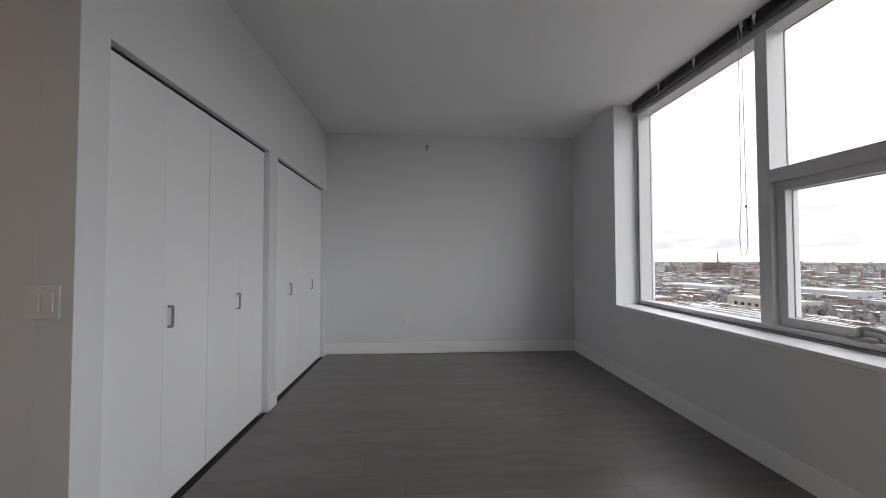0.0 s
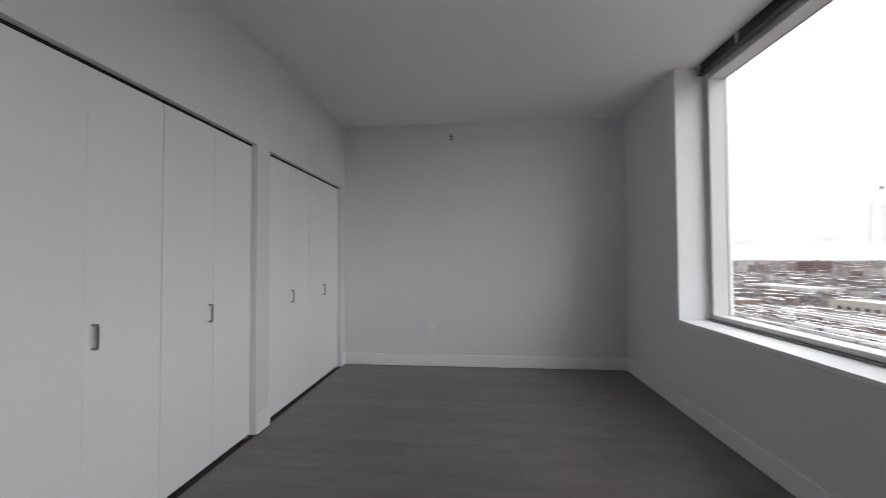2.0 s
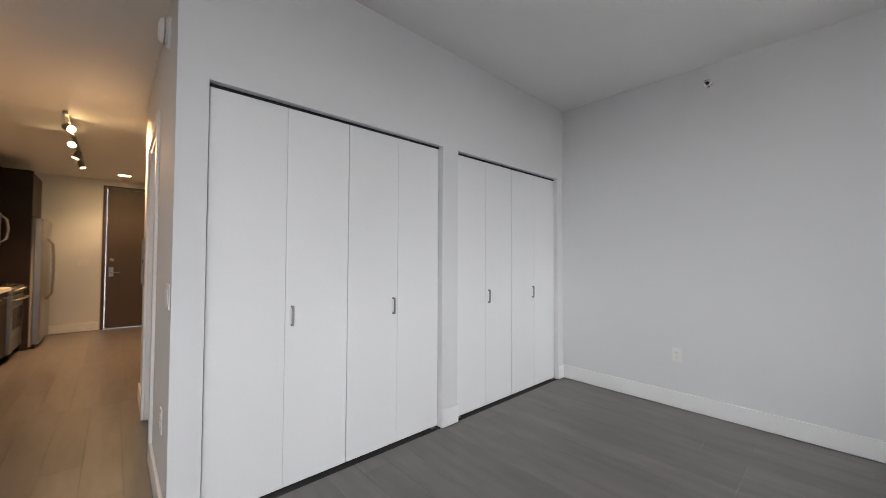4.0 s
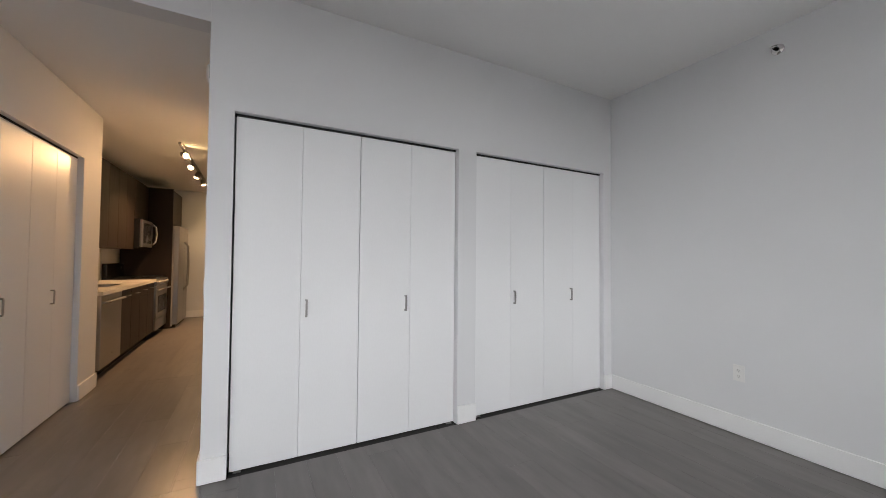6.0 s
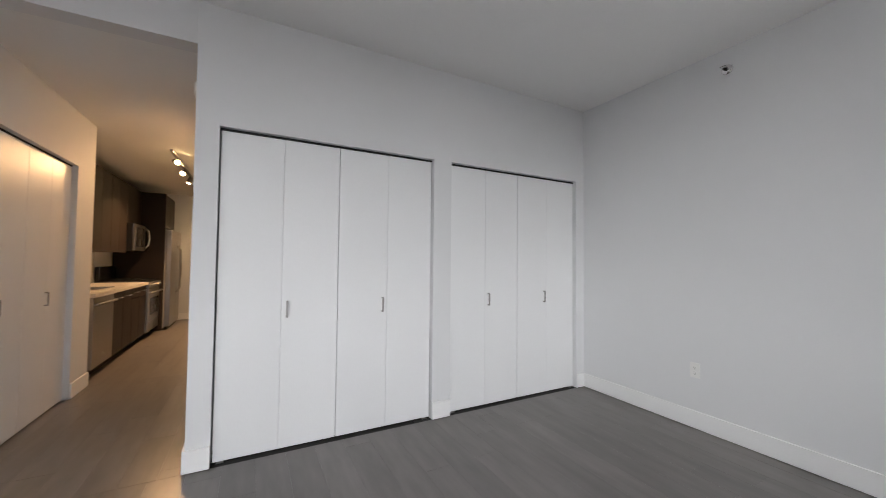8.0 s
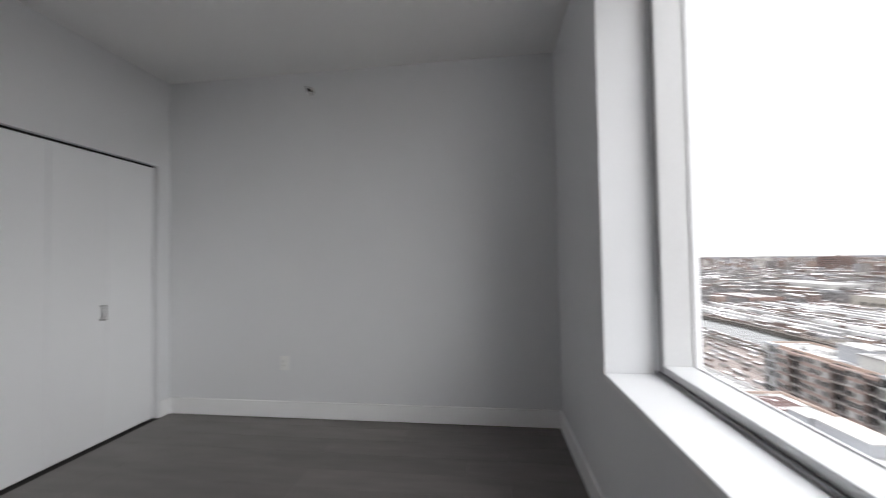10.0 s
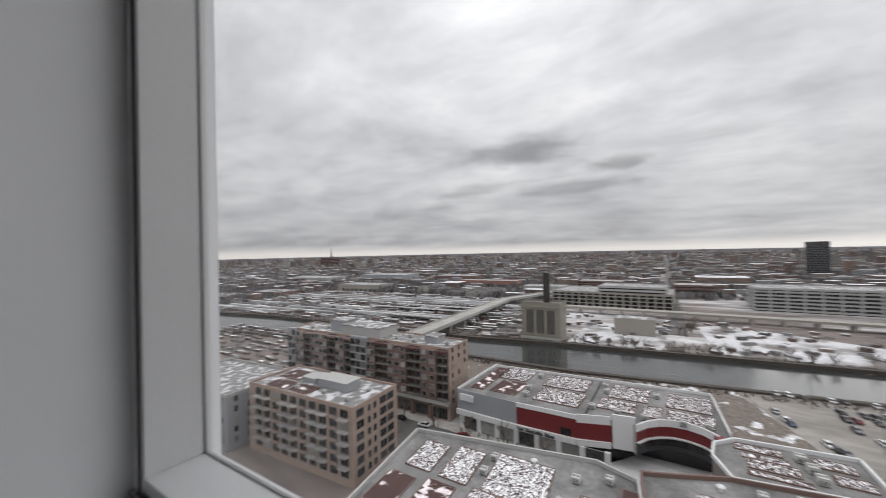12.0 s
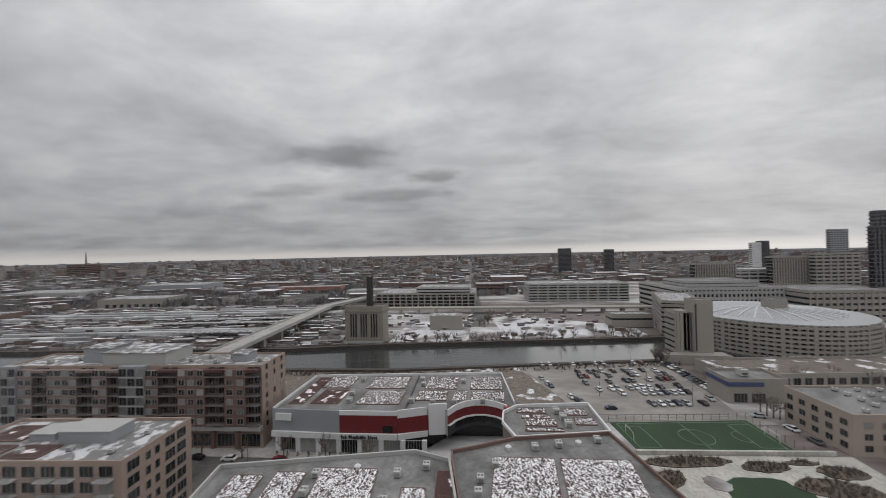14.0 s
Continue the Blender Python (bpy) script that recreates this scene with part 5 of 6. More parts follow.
wpart("roof_joint", block((113, 24.9, ZR + 0.065), (144, 25.3, ZR + 0.5)), M_SIGN, st)
for y0, y1 in ((49, 60), (28.5, 42.5), (10, 21), (-6, 5)):
    bed(rect(131, y0, 143, y1, -0.5), ZR + 0.065, M_BEDTHIN)
for y0, y1 in ((48, 57), (28, 42), (13, 23), (6.5, 11), (-6, 5)):
    bed(rect(117.5 if y0 > 20 else 121, y0, 129, y1, -0.5), ZR + 0.065, M_BEDBARE if y0 > 40 else M_BEDTHIN)
bed(rect(117, 59.5, 141, 64, -0.4), ZR + 0.065, M_BEDBARE, "bare brown sedum roof bed")
for x, y in ((138, 45.5), (125, 45.5), (119, 44.5), (139, 23), (134, 22), (119.5, 24), (119, 17), (119, 10), (137, 7.6), (120, 1), (121, -4.5)):
    rooftop_unit(x, y, ZR + 0.065, 0.9)


def flat_block(name, pts, label, cap=M_CONC):
    t = thing(name, (*pts[0], G), label, "building")
    b = prism(pts, G, ZR)
    bmesh.ops.recalc_face_normals(b, faces=b.faces[:])
    wpart("wall", b, M_GREYBRICK, t)
    b = prism(pts, ZR + 0.01, ZR + 0.06)
    bmesh.ops.recalc_face_normals(b, faces=b.faces[:])
    wpart("roof", b, M_ROOF, t)
    for (x0, y0), (x1, y1) in zip(pts, pts[1:] + pts[:1]):
        d = Vector((x1 - x0, y1 - y0)).normalized() * 0.25
        b = prism([(x0 - d.y, y0 + d.x), (x0 + d.y, y0 - d.x), (x1 + d.y, y1 - d.x), (x1 - d.y, y1 + d.x)], ZR + 0.07, ZR + 0.95)
        bmesh.ops.recalc_face_normals(b, faces=b.faces[:])
        wpart("parapet", b, cap, t)
    return t


flat_block("green_roof_building", [(45, 56), (82, 62), (90.2, 18), (87, 9.6), (45, 3)], "low building with snowy planted roof beds")
flat_block("green_roof_building", [(45, 2), (87.5, 9.0), (90.5, 9.2), (92.5, 4.0), (97.2, -6.5), (101.0, -31.4), (77, -36.0), (45, -42)], "low building with snowy planted roof beds and vents", M_BROWNBRICK)
flat_block("roof_annex", [(97.6, -7.0), (106, -4.2), (112.5, -5.0), (117, -9.5), (119.2, -31.5), (101.5, -31.9)], "low annex with a grey flat roof", M_WHITEP)
for x0, x1 in ((68.5, 81), (52, 66.5)):
    far = x0 > 60
    bed(rect(x0, 49, x1 - 1.5, 55.5, 1.2), ZR + 0.065, None if far else M_BEDBARE)
    bed(rect(x0, 40, x1, 46.5, 1.2), ZR + 0.065, None if far else M_BEDBARE)
    bed(rect(x0, 24, x1 + 2, 36.5, 1.5), ZR + 0.065)
    bed(rect(x0, 13, x1 - 4, 18, 0.8), ZR + 0.065)
    bed(rect(x0, 8.0 if far else 7.0, x1 + 2, 11.5, 0.4), ZR + 0.065, M_BEDBARE)
    for y0, y1 in ((-13, 0.5), (-30, -14.5)):
        bed(rect(x0 + 6, y0, x1 + 8, y1, -1.6), ZR + 0.065)
for x, y in ((80, 38.3), (74, 38.3), (81, 20.5), (84, 14.5), (72, 21.5), (85.5, -1), (80, 2.5), (75.5, 3), (71, 3.3), (93, -11), (94.5, -17), (97, -27), (60, 38), (62, 20)):
    rooftop_unit(x, y, ZR + 0.065, 0.85)
for x0, y0, x1, y1 in ((113, -17.5, 116, -9), (109.5, -18, 111.5, -10), (105, -19, 109, -10.5), (102, -20, 103.6, -10), (112, -29, 116, -23), (106, -30, 110, -24.5)):
    bed(rect(x0, y0, x1, y1, -0.3), ZR + 0.065, M_BEDTHIN)
for x, y in ((113, -20.5), (109, -21.5), (105, -22)):
    rooftop_unit(x, y, ZR + 0.065, 1.0)
for x, y in ((92.5, -4.5), (95.5, -22), (83, 30)):
    v = thing("roof_vent", (x, y, ZR + 0.065), "round white roof vent with a cap", "roof vent", "roof vents")
    part("pipe", lathe([(0.45, 0), (0.45, 0.7), (0.30, 0.75)], (0, 0, 1), (0, 0, 0), 14), M_WHITEP, v)
    part("cap", lathe([(0.75, 0.76), (0.75, 0.95), (0.4, 1.2), (0.1, 1.25)], (0, 0, 1), (0, 0, 0), 14), M_WHITEP, v)

# ---- sports pitch and park ----
pitch = thing("sports_pitch", (126, -68, G), "green artificial turf pitch with white lines", "sports pitch")
wpart("turf", prism([(116, -45.5), (117.8, -91), (138.4, -91), (135, -43.5)][::-1], G + 0.01, G + 0.14), M_TURF, pitch)


def line(pts, w=0.14):
    b = bmesh.new()
    for (x0, y0), (x1, y1) in zip(pts, pts[1:]):
        d = Vector((x1 - x0, y1 - y0)).normalized() * w / 2
        prism([(x0 - d.y, y0 + d.x), (x0 + d.y, y0 - d.x), (x1 + d.y, y1 - d.x), (x1 - d.y, y1 + d.x)], G + 0.145, G + 0.17, b)
    bmesh.ops.recalc_face_normals(b, faces=b.faces[:])
    wpart("line", b, M_LINE, pitch)


def circle(cx, cy, r, a0=0, a1=360, n=28):
    return [(cx + r * math.cos(radians(a0 + (a1 - a0) * k / n)), cy + r * math.sin(radians(a0 + (a1 - a0) * k / n))) for k in range(n + 1)]


line([(116.8, -67.5), (136.8, -67.0)])
line(circle(126, -67.3, 5.0))
line([(117, -47), (134, -45.5), (137, -89.5), (118.5, -89.5), (117, -47)])
line([(119, -47), (119.2, -53.5), (132.5, -52.5), (132.2, -46)])
line([(120.2, -89.5), (120, -82.5), (134.6, -82.5), (135, -89.5)])
line(circle(126.5, -82.5, 3.6, 0, 180, 14))
for y in (-46.6, -90.0):
    g = thing("goal", (126, y, G + 0.14), "white football goal frame", "goal", "football goals")
    for x in (123, 129):
        wpart("post", tube([(x, y, G + 0.14), (x, y, G + 2.4)], 0.07, 6), M_WHITEP, g)
    wpart("crossbar", tube([(123, y, G + 2.4), (129, y, G + 2.4)], 0.07, 6), M_WHITEP, g)
fence = thing("pitch_fence", (126, -68, G), "dark mesh fence and low wall round the pitch", "fence")
for a, b in (((135.6, -43.4), (139.2, -91.4)), ((139.2, -91.4), (117.4, -92.2))):
    d = Vector((b[0] - a[0], b[1] - a[1]))
    n = int(d.length / 3)
    for k in range(n + 1):
        p = Vector(a) + d * k / n
        wpart("post", block((p.x - 0.06, p.y - 0.06, G), (p.x + 0.06, p.y + 0.06, G + 2.4)), M_RAIL, fence)
    for z in (0.2, 1.2, 2.3):
        wpart("rail", tube([(*a, G + z), (*b, G + z)], 0.025, 5), M_RAIL, fence)
wpart("low_wall", prism([(114.8, -44), (115.6, -44), (117.2, -100), (116.4, -100)][::-1], G, G + 1.3), M_PATH, fence, "pale concrete wall")
sheet("park_ground", [(60, -46), (114.6, -42), (116.2, -104), (60, -100)], 0.10, M_PATH, "pale park paths", "pavement")


def oval(cx, cy, rx, ry, turn=0, n=22, seed=0):
    rnd = random.Random(seed)
    t = radians(turn)
    out = []
    for k in range(n):
        a = 2 * math.pi * k / n
        q = 1 + rnd.uniform(-0.10, 0.10)
        x, y = rx * q * math.cos(a), ry * q * math.sin(a)
        out.append((cx + x * math.cos(t) - y * math.sin(t), cy + x * math.sin(t) + y * math.cos(t)))
    return out


def shrub_mass(pts, seed, density=0.9):
    """A bed of bare bushes: earth with many thin twigs."""
    rnd = random.Random(seed)
    xs, ys = [p[0] for p in pts], [p[1] for p in pts]
    t = thing("shrub_bed", (sum(xs) / len(xs), sum(ys) / len(ys), G + 0.1), "park bed of bare brown winter shrubs", "shrub bed", "park shrub beds")
    b = prism(pts, G + 0.101, G + 0.35)
    bmesh.ops.recalc_face_normals(b, faces=b.faces[:])
    wpart("earth", b, M_SHRUB, t)
    verts, faces = [], []
    cx, cy = t.location.x, t.location.y
    for _ in range(int(density * (max(xs) - min(xs)) * (max(ys) - min(ys)))):
        a, r = rnd.uniform(0, 2 * math.pi), math.sqrt(rnd.random()) * 0.92
        p = pts[int(a / (2 * math.pi) * len(pts)) % len(pts)]
        x, y = (p[0] - cx) * r, (p[1] - cy) * r
        for _ in range(9):
            h = rnd.uniform(0.5, 1.3)
            dx, dy = rnd.gauss(0, 0.35), rnd.gauss(0, 0.35)
            w = rnd.uniform(0.03, 0.07)
            k = len(verts)
            verts += [(x - w, y, 0.2), (x + w, y + w, 0.2), (x, y - w, 0.2), (x + dx, y + dy, 0.2 + h)]
            faces += [(k, k + 1, k + 3), (k + 1, k + 2, k + 3), (k + 2, k, k + 3)]
    me = bpy.data.meshes.new("twigs")
    me.from_pydata(verts, [], faces)
    me.materials.append(M_TWIG)
    o = tagged(new("twigs", me), kind="stuff")
    o.parent = t
    return t


for k, (cx, cy, rx, ry, turn) in enumerate(((111.5, -56, 2.6, 12, 4), (110, -76, 2.6, 6.5, 6), (112.3, -87, 1.2, 4.5, 2), (103, -46.5, 3.2, 6, 30), (101, -86, 4.5, 9, -8), (108, -94, 3, 6, 0), (97, -100, 4, 5, 0))):
    shrub_mass(oval(cx, cy, rx, ry, turn, seed=k), k + 20)
sheet("lawn", oval(98, -68, 7.5, 10.5, 10, 26, 3), 0.22, M_TURF, "small green park lawn edged with snow", "lawn")
sheet("lawn_snow", oval(102, -58.5, 3.2, 3.0, 30, 20, 8), 0.24, M_SNOWFIELD, "melting snow patch at the lawn edge", "ground")

# ---- middle distance: river bank, rail yard, large buildings ----


def banded(name, site, floors, slab, gap, label, first=0.0, share=0.5, roof=None, piers=0, out=0.5):
    """A building of stacked pale floor bands with dark openings between them."""
    t = shell(name, site, gap, roof or M_ROOFSNOW, label, parapet=1.0, cap=slab)
    h = (site.z1 - site.z0 - first) / floors
    for k in range(floors):
        z = site.z0 + first + k * h
        wpart("floor_band", prism(site.quad(-out, -out, site.w + out, site.d + out), z, z + h * share), slab, t)
    wpart("floor_band", prism(site.quad(-out, -out, site.w + out, site.d + out), site.z1 - h * 0.25, site.z1 + 0.005), slab, t)
    for k in range(piers + 1 if piers else 0):
        v = site.d * k / piers
        wpart("pier", prism(site.quad(-out - 0.25, max(0, v - 0.7), -0.01, min(site.d, v + 0.7)), site.z0, site.z1), slab, t)
    return t


# old power house with its chimney
SP = Site(240, 64, 0, 16, 26, -35.4)
ph = shell("power_house", SP, M_OLDBRICK, M_ROOF, "old beige power house with tall windows and a dark chimney", parapet=1.5)
for c, v in enumerate((6.0, 13.0, 20.0)):
    for k in (-1.7, 0, 1.7):
        child("tall_window", cached(("tall_window",), lambda: blocks(((-0.55, -0.06, 0), (0.55, 0.05, 15.5))), M_PANE), ph, SP.face("w", v + k, G + 5.5))
wpart("cornice", prism(SP.quad(-0.5, -0.5, 16.5, 26.5), -37.6, -36.8), M_OLDBRICK, ph)
wpart("chimney", lathe([(2.7, 0), (2.5, 18), (2.2, 44.0), (2.5, 44.1), (2.5, 45), (1.6, 45.1)], (0, 0, 1), (251, 75.6, G), 16), M_STACK, ph, "sooty dark chimney", smooth=False)
wpart("plinth_band", block((239.5, 63.6, G), (239.99, 90.4, G + 3.0)), M_CONC, ph)

shell("works_shed", Site(286, 12.6, 0, 14, 25.6, -49.0), M_BEIGE, M_ROOFSNOW, "plain pale shed in the works yard", parapet=0.4)
banded("riverside_office", Site(292, -133, 0, 14, 30, -50.2), 1, M_BEIGE, M_PANE, "long low beige riverside building", 0.5, 0.6)
banded("market_hall", Site(402, 2, -2, 60, 112, -45.0), 3, M_BEIGE, M_PANE, "wide hall with stepped snowy roof and dark arcades", 3.5, 0.28, piers=16)
banded("market_hall_upper", Site(410, 8, -2, 40, 60, -39.2, -44.0), 1, M_CONC, M_PANE, "pale upper storey on the hall roof", 0.5, 0.5)
banded("parking_garage", Site(438, -176, -2, 46, 114, -39.6), 6, M_CONC, M_PANE, "long pale concrete parking garage", 0.8, 0.48, piers=10)
banded("office_block", Site(520, -40, 0, 40, 40, -46), 3, M_BROWNBRICK, M_PANE, "low brown office block")
banded("office_block", Site(560, 60, 0, 40, 60, -47), 3, M_BROWNBRICK, M_PANE, "low brown office block")

# clinic: slab tower, stair blocks and the rounded ward block
SH = Site(207, -112.5, 0, 9, 8.6, -34)
hos = banded("clinic_tower", SH, 8, M_BEIGE, M_PANE, "beige concrete clinic tower with ribbon windows", 2.0, 0.62, piers=5, out=0.35)
wpart("blank_wall", prism(SH.quad(-0.6, -0.6, 9, 4.5), G + 6, -33.4), M_BEIGE, hos)
SK = Site(205, -122.6, 0, 9, 9.5, -27.6)
slab = shell("clinic_stair_tower", SK, M_BEIGE, M_ROOF, "windowless beige concrete stair tower", parapet=0.8)
# no recess: a raised near-black strip draws the shade of a groove
wpart("groove", prism(SK.quad(-0.06, 8.3, -0.005, 9.1), G + 6, -29), M_SIGN, slab)
wpart("ramp_base", prism([(199, -128), (207, -128), (207, -96), (202, -96)], G, G + 5), M_BEIGE, slab)
arc_c, arc_r = (252, -184), 49.0


def arc_poly(r, a0=100, a1=262, n=30):
    p = [(arc_c[0] + r * math.cos(radians(a0 + (a1 - a0) * k / n)), arc_c[1] + r * math.sin(radians(a0 + (a1 - a0) * k / n))) for k in range(n + 1)]
    return p + [(arc_c[0] + 20, arc_c[1] - r * 0.9), (arc_c[0] + 20, arc_c[1] + r * 0.9)]


rw = thing("round_ward_block", (arc_c[0], arc_c[1], G), "rounded beige hospital block with rows of balconies", "hospital")
for nm, r, z0, z1, m in (("wall", 46.6, G, -41.6, M_PANE), ("roof", 47.6, -41.58, -40.8, M_METALP)):
    b = prism(arc_poly(r), z0, z1)
    bmesh.ops.recalc_face_normals(b, faces=b.faces[:])
    wpart(nm, b, m, rw)
for k in range(8):
    b = prism(arc_poly(48.4), G + k * 2.4, G + k * 2.4 + 1.3)
    bmesh.ops.recalc_face_normals(b, faces=b.faces[:])
    wpart("floor_band", b, M_BEIGE, rw)
for k in range(41):
    a = radians(104 + k * 3.9)
    x, y = arc_c[0] + 47.6 * math.cos(a), arc_c[1] + 47.6 * math.sin(a)
    wpart("pier", prism([(x + (1.3 if k % 4 == 0 else 0.75) * math.cos(a + q), y + (1.3 if k % 4 == 0 else 0.75) * math.sin(a + q)) for q in (0.785, 2.356, 3.927, 5.498)], G, -41.0), M_BEIGE, rw)
cone = bmesh.new()
lathe([(40, -40.8), (30, -39.2), (12, -38.0), (4, -37.9)], (0, 0, 1), (arc_c[0] + 6, arc_c[1], 0), 26, cone)
wpart("roof_crown", cone, M_METALP, rw, "shallow grey metal roof crown")
for k in range(14):
    a = radians(108 + k * 11)
    x, y = arc_c[0] + 6, arc_c[1]
    wpart("roof_rib", tube([(x + r * math.cos(a), y + r * math.sin(a), z) for r, z in ((12, -37.8), (30, -39.0), (40, -40.6))], 0.35, 5), M_WHITEP, rw)
shell("clinic_lift_block", Site(243, -190, 0, 9, 9, -33.0), M_BEIGE, M_ROOF, "beige lift block above the wards")
banded("clinic_wing", Site(255, -148, -20, 60, 24, -36), 7, M_BEIGE, M_PANE, "beige clinic wing with dark window bands", 1.0, 0.55)
banded("medical_building", Site(332, -262, 0, 70, 90, -35), 5, M_CONC, M_PANE, "broad pale medical building with snowy roofs", 1.0, 0.5, roof=M_ROOF, piers=26)
banded("medical_building", Site(310, -330, 0, 50, 70, -36), 5, M_BEIGE, M_PANE, "beige medical building with set-backs", 1.0, 0.6, roof=M_ROOF, piers=14)
banded("medical_building", Site(345, -248, 0, 40, 60, -30.5, -35), 1, M_CONC, M_PANE, "set-back upper storey of the medical building", 0.4, 0.6, roof=M_ROOF)
terrace = shell("clinic_terrace", Site(176, -215, 4, 24, 108, G + 5), M_BEIGE, M_EARTH, "planted terrace wall before the clinic", parapet=1.0)
windows(terrace, Site(176, -215, 4, 24, 108, G + 5), "w", 22, 1, [window_mesh(3.2, 3.0, M_PANE, 1)], G + 1, 4, 4, 4.8, 3)

for label, x, y, w, d, top, m, fl in (("dark grey office tower on the skyline", 900, -234, 8, 30, 3.5, M_BLACKTOWER, 20), ("dark office tower on the skyline", 900, -334, 8, 21, -1.0, M_BLACKTOWER, 18),
                                      ("white residential tower beside a dark one", 600, -441, 6, 13, 5.2, M_WHITEP, 20), ("dark slab tower beside a white one", 604, -456, 6, 14.5, 7.6, M_BLACKTOWER, 20),
                                      ("grey high tower above the clinics", 560, -527, 6, 23, 21.5, M_METALP, 26), ("tall steel-framed tower with open floors", 330, -348, 5, 20, 15.0, M_BLACKTOWER, 22), ("dark top of a tall tower", 332, -356, 5, 24, 27.5, M_BLACKTOWER, 26),
                                      ("beige hospital slab with window piers", 420, -281, 10, 42, -17.5, M_BEIGE, 10), ("beige hospital slab with window piers", 450, -388, 10, 46, -12.5, M_BEIGE, 12), ("beige hospital tower block", 440, -424, 8, 45, -9.5, M_BEIGE, 12),
                                      ("low pale hospital podium", 470, -380, 40, 60, -28, M_CONC, 7)):
    banded("tower", Site(x, y, 0, w, d, top), fl, m, M_PANE, label, 1.0, 0.16 if "piers" in label else 0.25 if "open" in label else 0.5, piers=16 if "piers" in label else 6)

# low warehouses beyond the tracks
for x, y, w, d, top, m, label in ((425, 392, 40, 80, -49.5, M_BEIGE, "long beige warehouse with loading bays"), (592, 470, 60, 112, -46.2, M_METALP, "big grey warehouse beyond the tracks"), (565, 215, 30, 104, -50, M_ORANGE, "long orange-red low store"),
                                  (500, 120, 30, 60, -50, M_CONC, "pale low warehouse with flat roof"), (310, 470, 40, 60, -52, M_BROWNBRICK, "brown brick warehouse with snowy roof"), (250, 520, 40, 90, -53, M_CONC, "pale low warehouse with flat roof"), (640, 330, 50, 90, -49, M_BROWNBRICK, "brown brick warehouse with snowy roof"), (520, 620, 60, 120, -50, M_CONC, "pale low warehouse with flat roof")):
    s = Site(x, y, 6, w, d, top)
    t = shell("warehouse", s, m, M_ROOFSNOW, label, parapet=0.6)
    n = int(d / 9)
    windows(t, s, "w", n, 1, [window_mesh(4.5, 4.0, M_PANE, 1)], G + 0.5, 4, 5, 9, int(x))
S = Site(1224, 1436, 0, 60, 74, -18)
banded("mill", S, 6, M_BROWNBRICK, M_PANE, "dark red brick mill near the horizon")
mast = thing("radio_mast", (1444, 1688, G), "tall thin lattice radio mast on the skyline", "mast")
for dx, dy in ((-3, -3), (3, -3), (0, 4)):
    wpart("leg", tube([(1444 + dx, 1688 + dy, G), (1444 + dx * 0.25, 1688 + dy * 0.25, 20), (1444, 1688, 36)], [1.3, 1.0, 0.6], 5), M_STACK, mast)
for k in range(9):
    z = G + 6 + k * 9
    f = 1 - 0.75 * k / 9
    wpart("brace", tube([(1444 - 3 * f, 1688 - 3 * f, z), (1444 + 3 * f, 1688 - 3 * f, z + 4), (1444, 1688 + 4 * f, z + 8)], 0.6, 4), M_STACK, mast)

# small blue-fronted shop and the beige block beside the pitch
SS = Site(153, -117, 0, 13, 22, G + 8.5)
shp = shell("corner_shop", SS, M_BEIGE, M_ROOF, "small beige shop with a blue sign band", parapet=1.2)
wpart("blue_band", prism(SS.quad(-0.3, 9, -0.005, 22), G + 6.6, G + 8.2), M_BLUE, shp, "blue sign band")
wpart("blue_band", prism(SS.quad(0, 22.005, 13, 22.3), G + 6.6, G + 8.2), M_BLUE, shp, "blue sign band")
windows(shp, SS, "w", 2, 1, [window_mesh(5, 3.5, M_PANE, 3)], G + 0.4, 4, 11, 6.5, 2)
rooftop_unit(160, -105, SS.z1 + 0.08, 1.6)
SM = Site(116.4, -150, 0, 23, 45.5, -48.6)
mid = shell("beige_apartment_house", SM, M_PINKBRICK, M_ROOF, "four-storey beige apartment house with rooftop units", parapet=0.8)
windows(mid, SM, "n", 5, 3, win_a, G + 1.5, 3.3, 2.6, 4.5, 7)
windows(mid, SM, "w", 9, 3, win_a, G + 1.5, 3.3, 3.0, 4.8, 8)
for k in range(26):
    rooftop_unit(*SM.at(3 + (k % 5) * 4.2, 4 + (k // 5) * 7), SM.z1 + 0.08, 0.7, 30)

# road bridge over the tracks
br = thing("road_bridge", (195, 150, G), "long concrete road bridge over the rail yard", "bridge")
line_b = [(160, 142), (195, 143.8), (368, 155), (470, 120), (560, 70)]
for (x0, y0), (x1, y1) in zip(line_b, line_b[1:]):
    d = Vector((x1 - x0, y1 - y0)).normalized()
    nx, ny = -d.y * 6.5, d.x * 6.5
    for nm, a, b, z0, z1, m in (("deck", -1, 1, -53.0, -51.6, M_CONC), ("roadway", -0.9, 0.9, -51.59, -51.5, M_PAVE), ("railing", -1.02, -0.96, -51.58, -50.5, M_CONC), ("railing", 0.96, 1.02, -51.58, -50.5, M_CONC)):
        q = prism([(x0 + nx * a, y0 + ny * a), (x1 + nx * a, y1 + ny * a), (x1 + nx * b, y1 + ny * b), (x0 + nx * b, y0 + ny * b)], z0, z1)
        bmesh.ops.recalc_face_normals(q, faces=q.faces[:])
        wpart(nm, q, m, br)
    n = max(1, int(math.hypot(x1 - x0, y1 - y0) / 24))
    for k in range(n):
        px, py = x0 + (x1 - x0) * (k + 0.5) / n, y0 + (y1 - y0) * (k + 0.5) / n
        wpart("pier", block((px - 1.2, py - 4.5, G), (px + 1.2, py + 4.5, -53.01)), M_BEIGE, br)
via = thing("elevated_road", (360, 0, G), "long low elevated road behind the river", "elevated road")
wpart("deck", prism([(356, -330), (366, -330), (372, 110), (362, 110)], -55.6, -54.0), M_BEIGE, via)
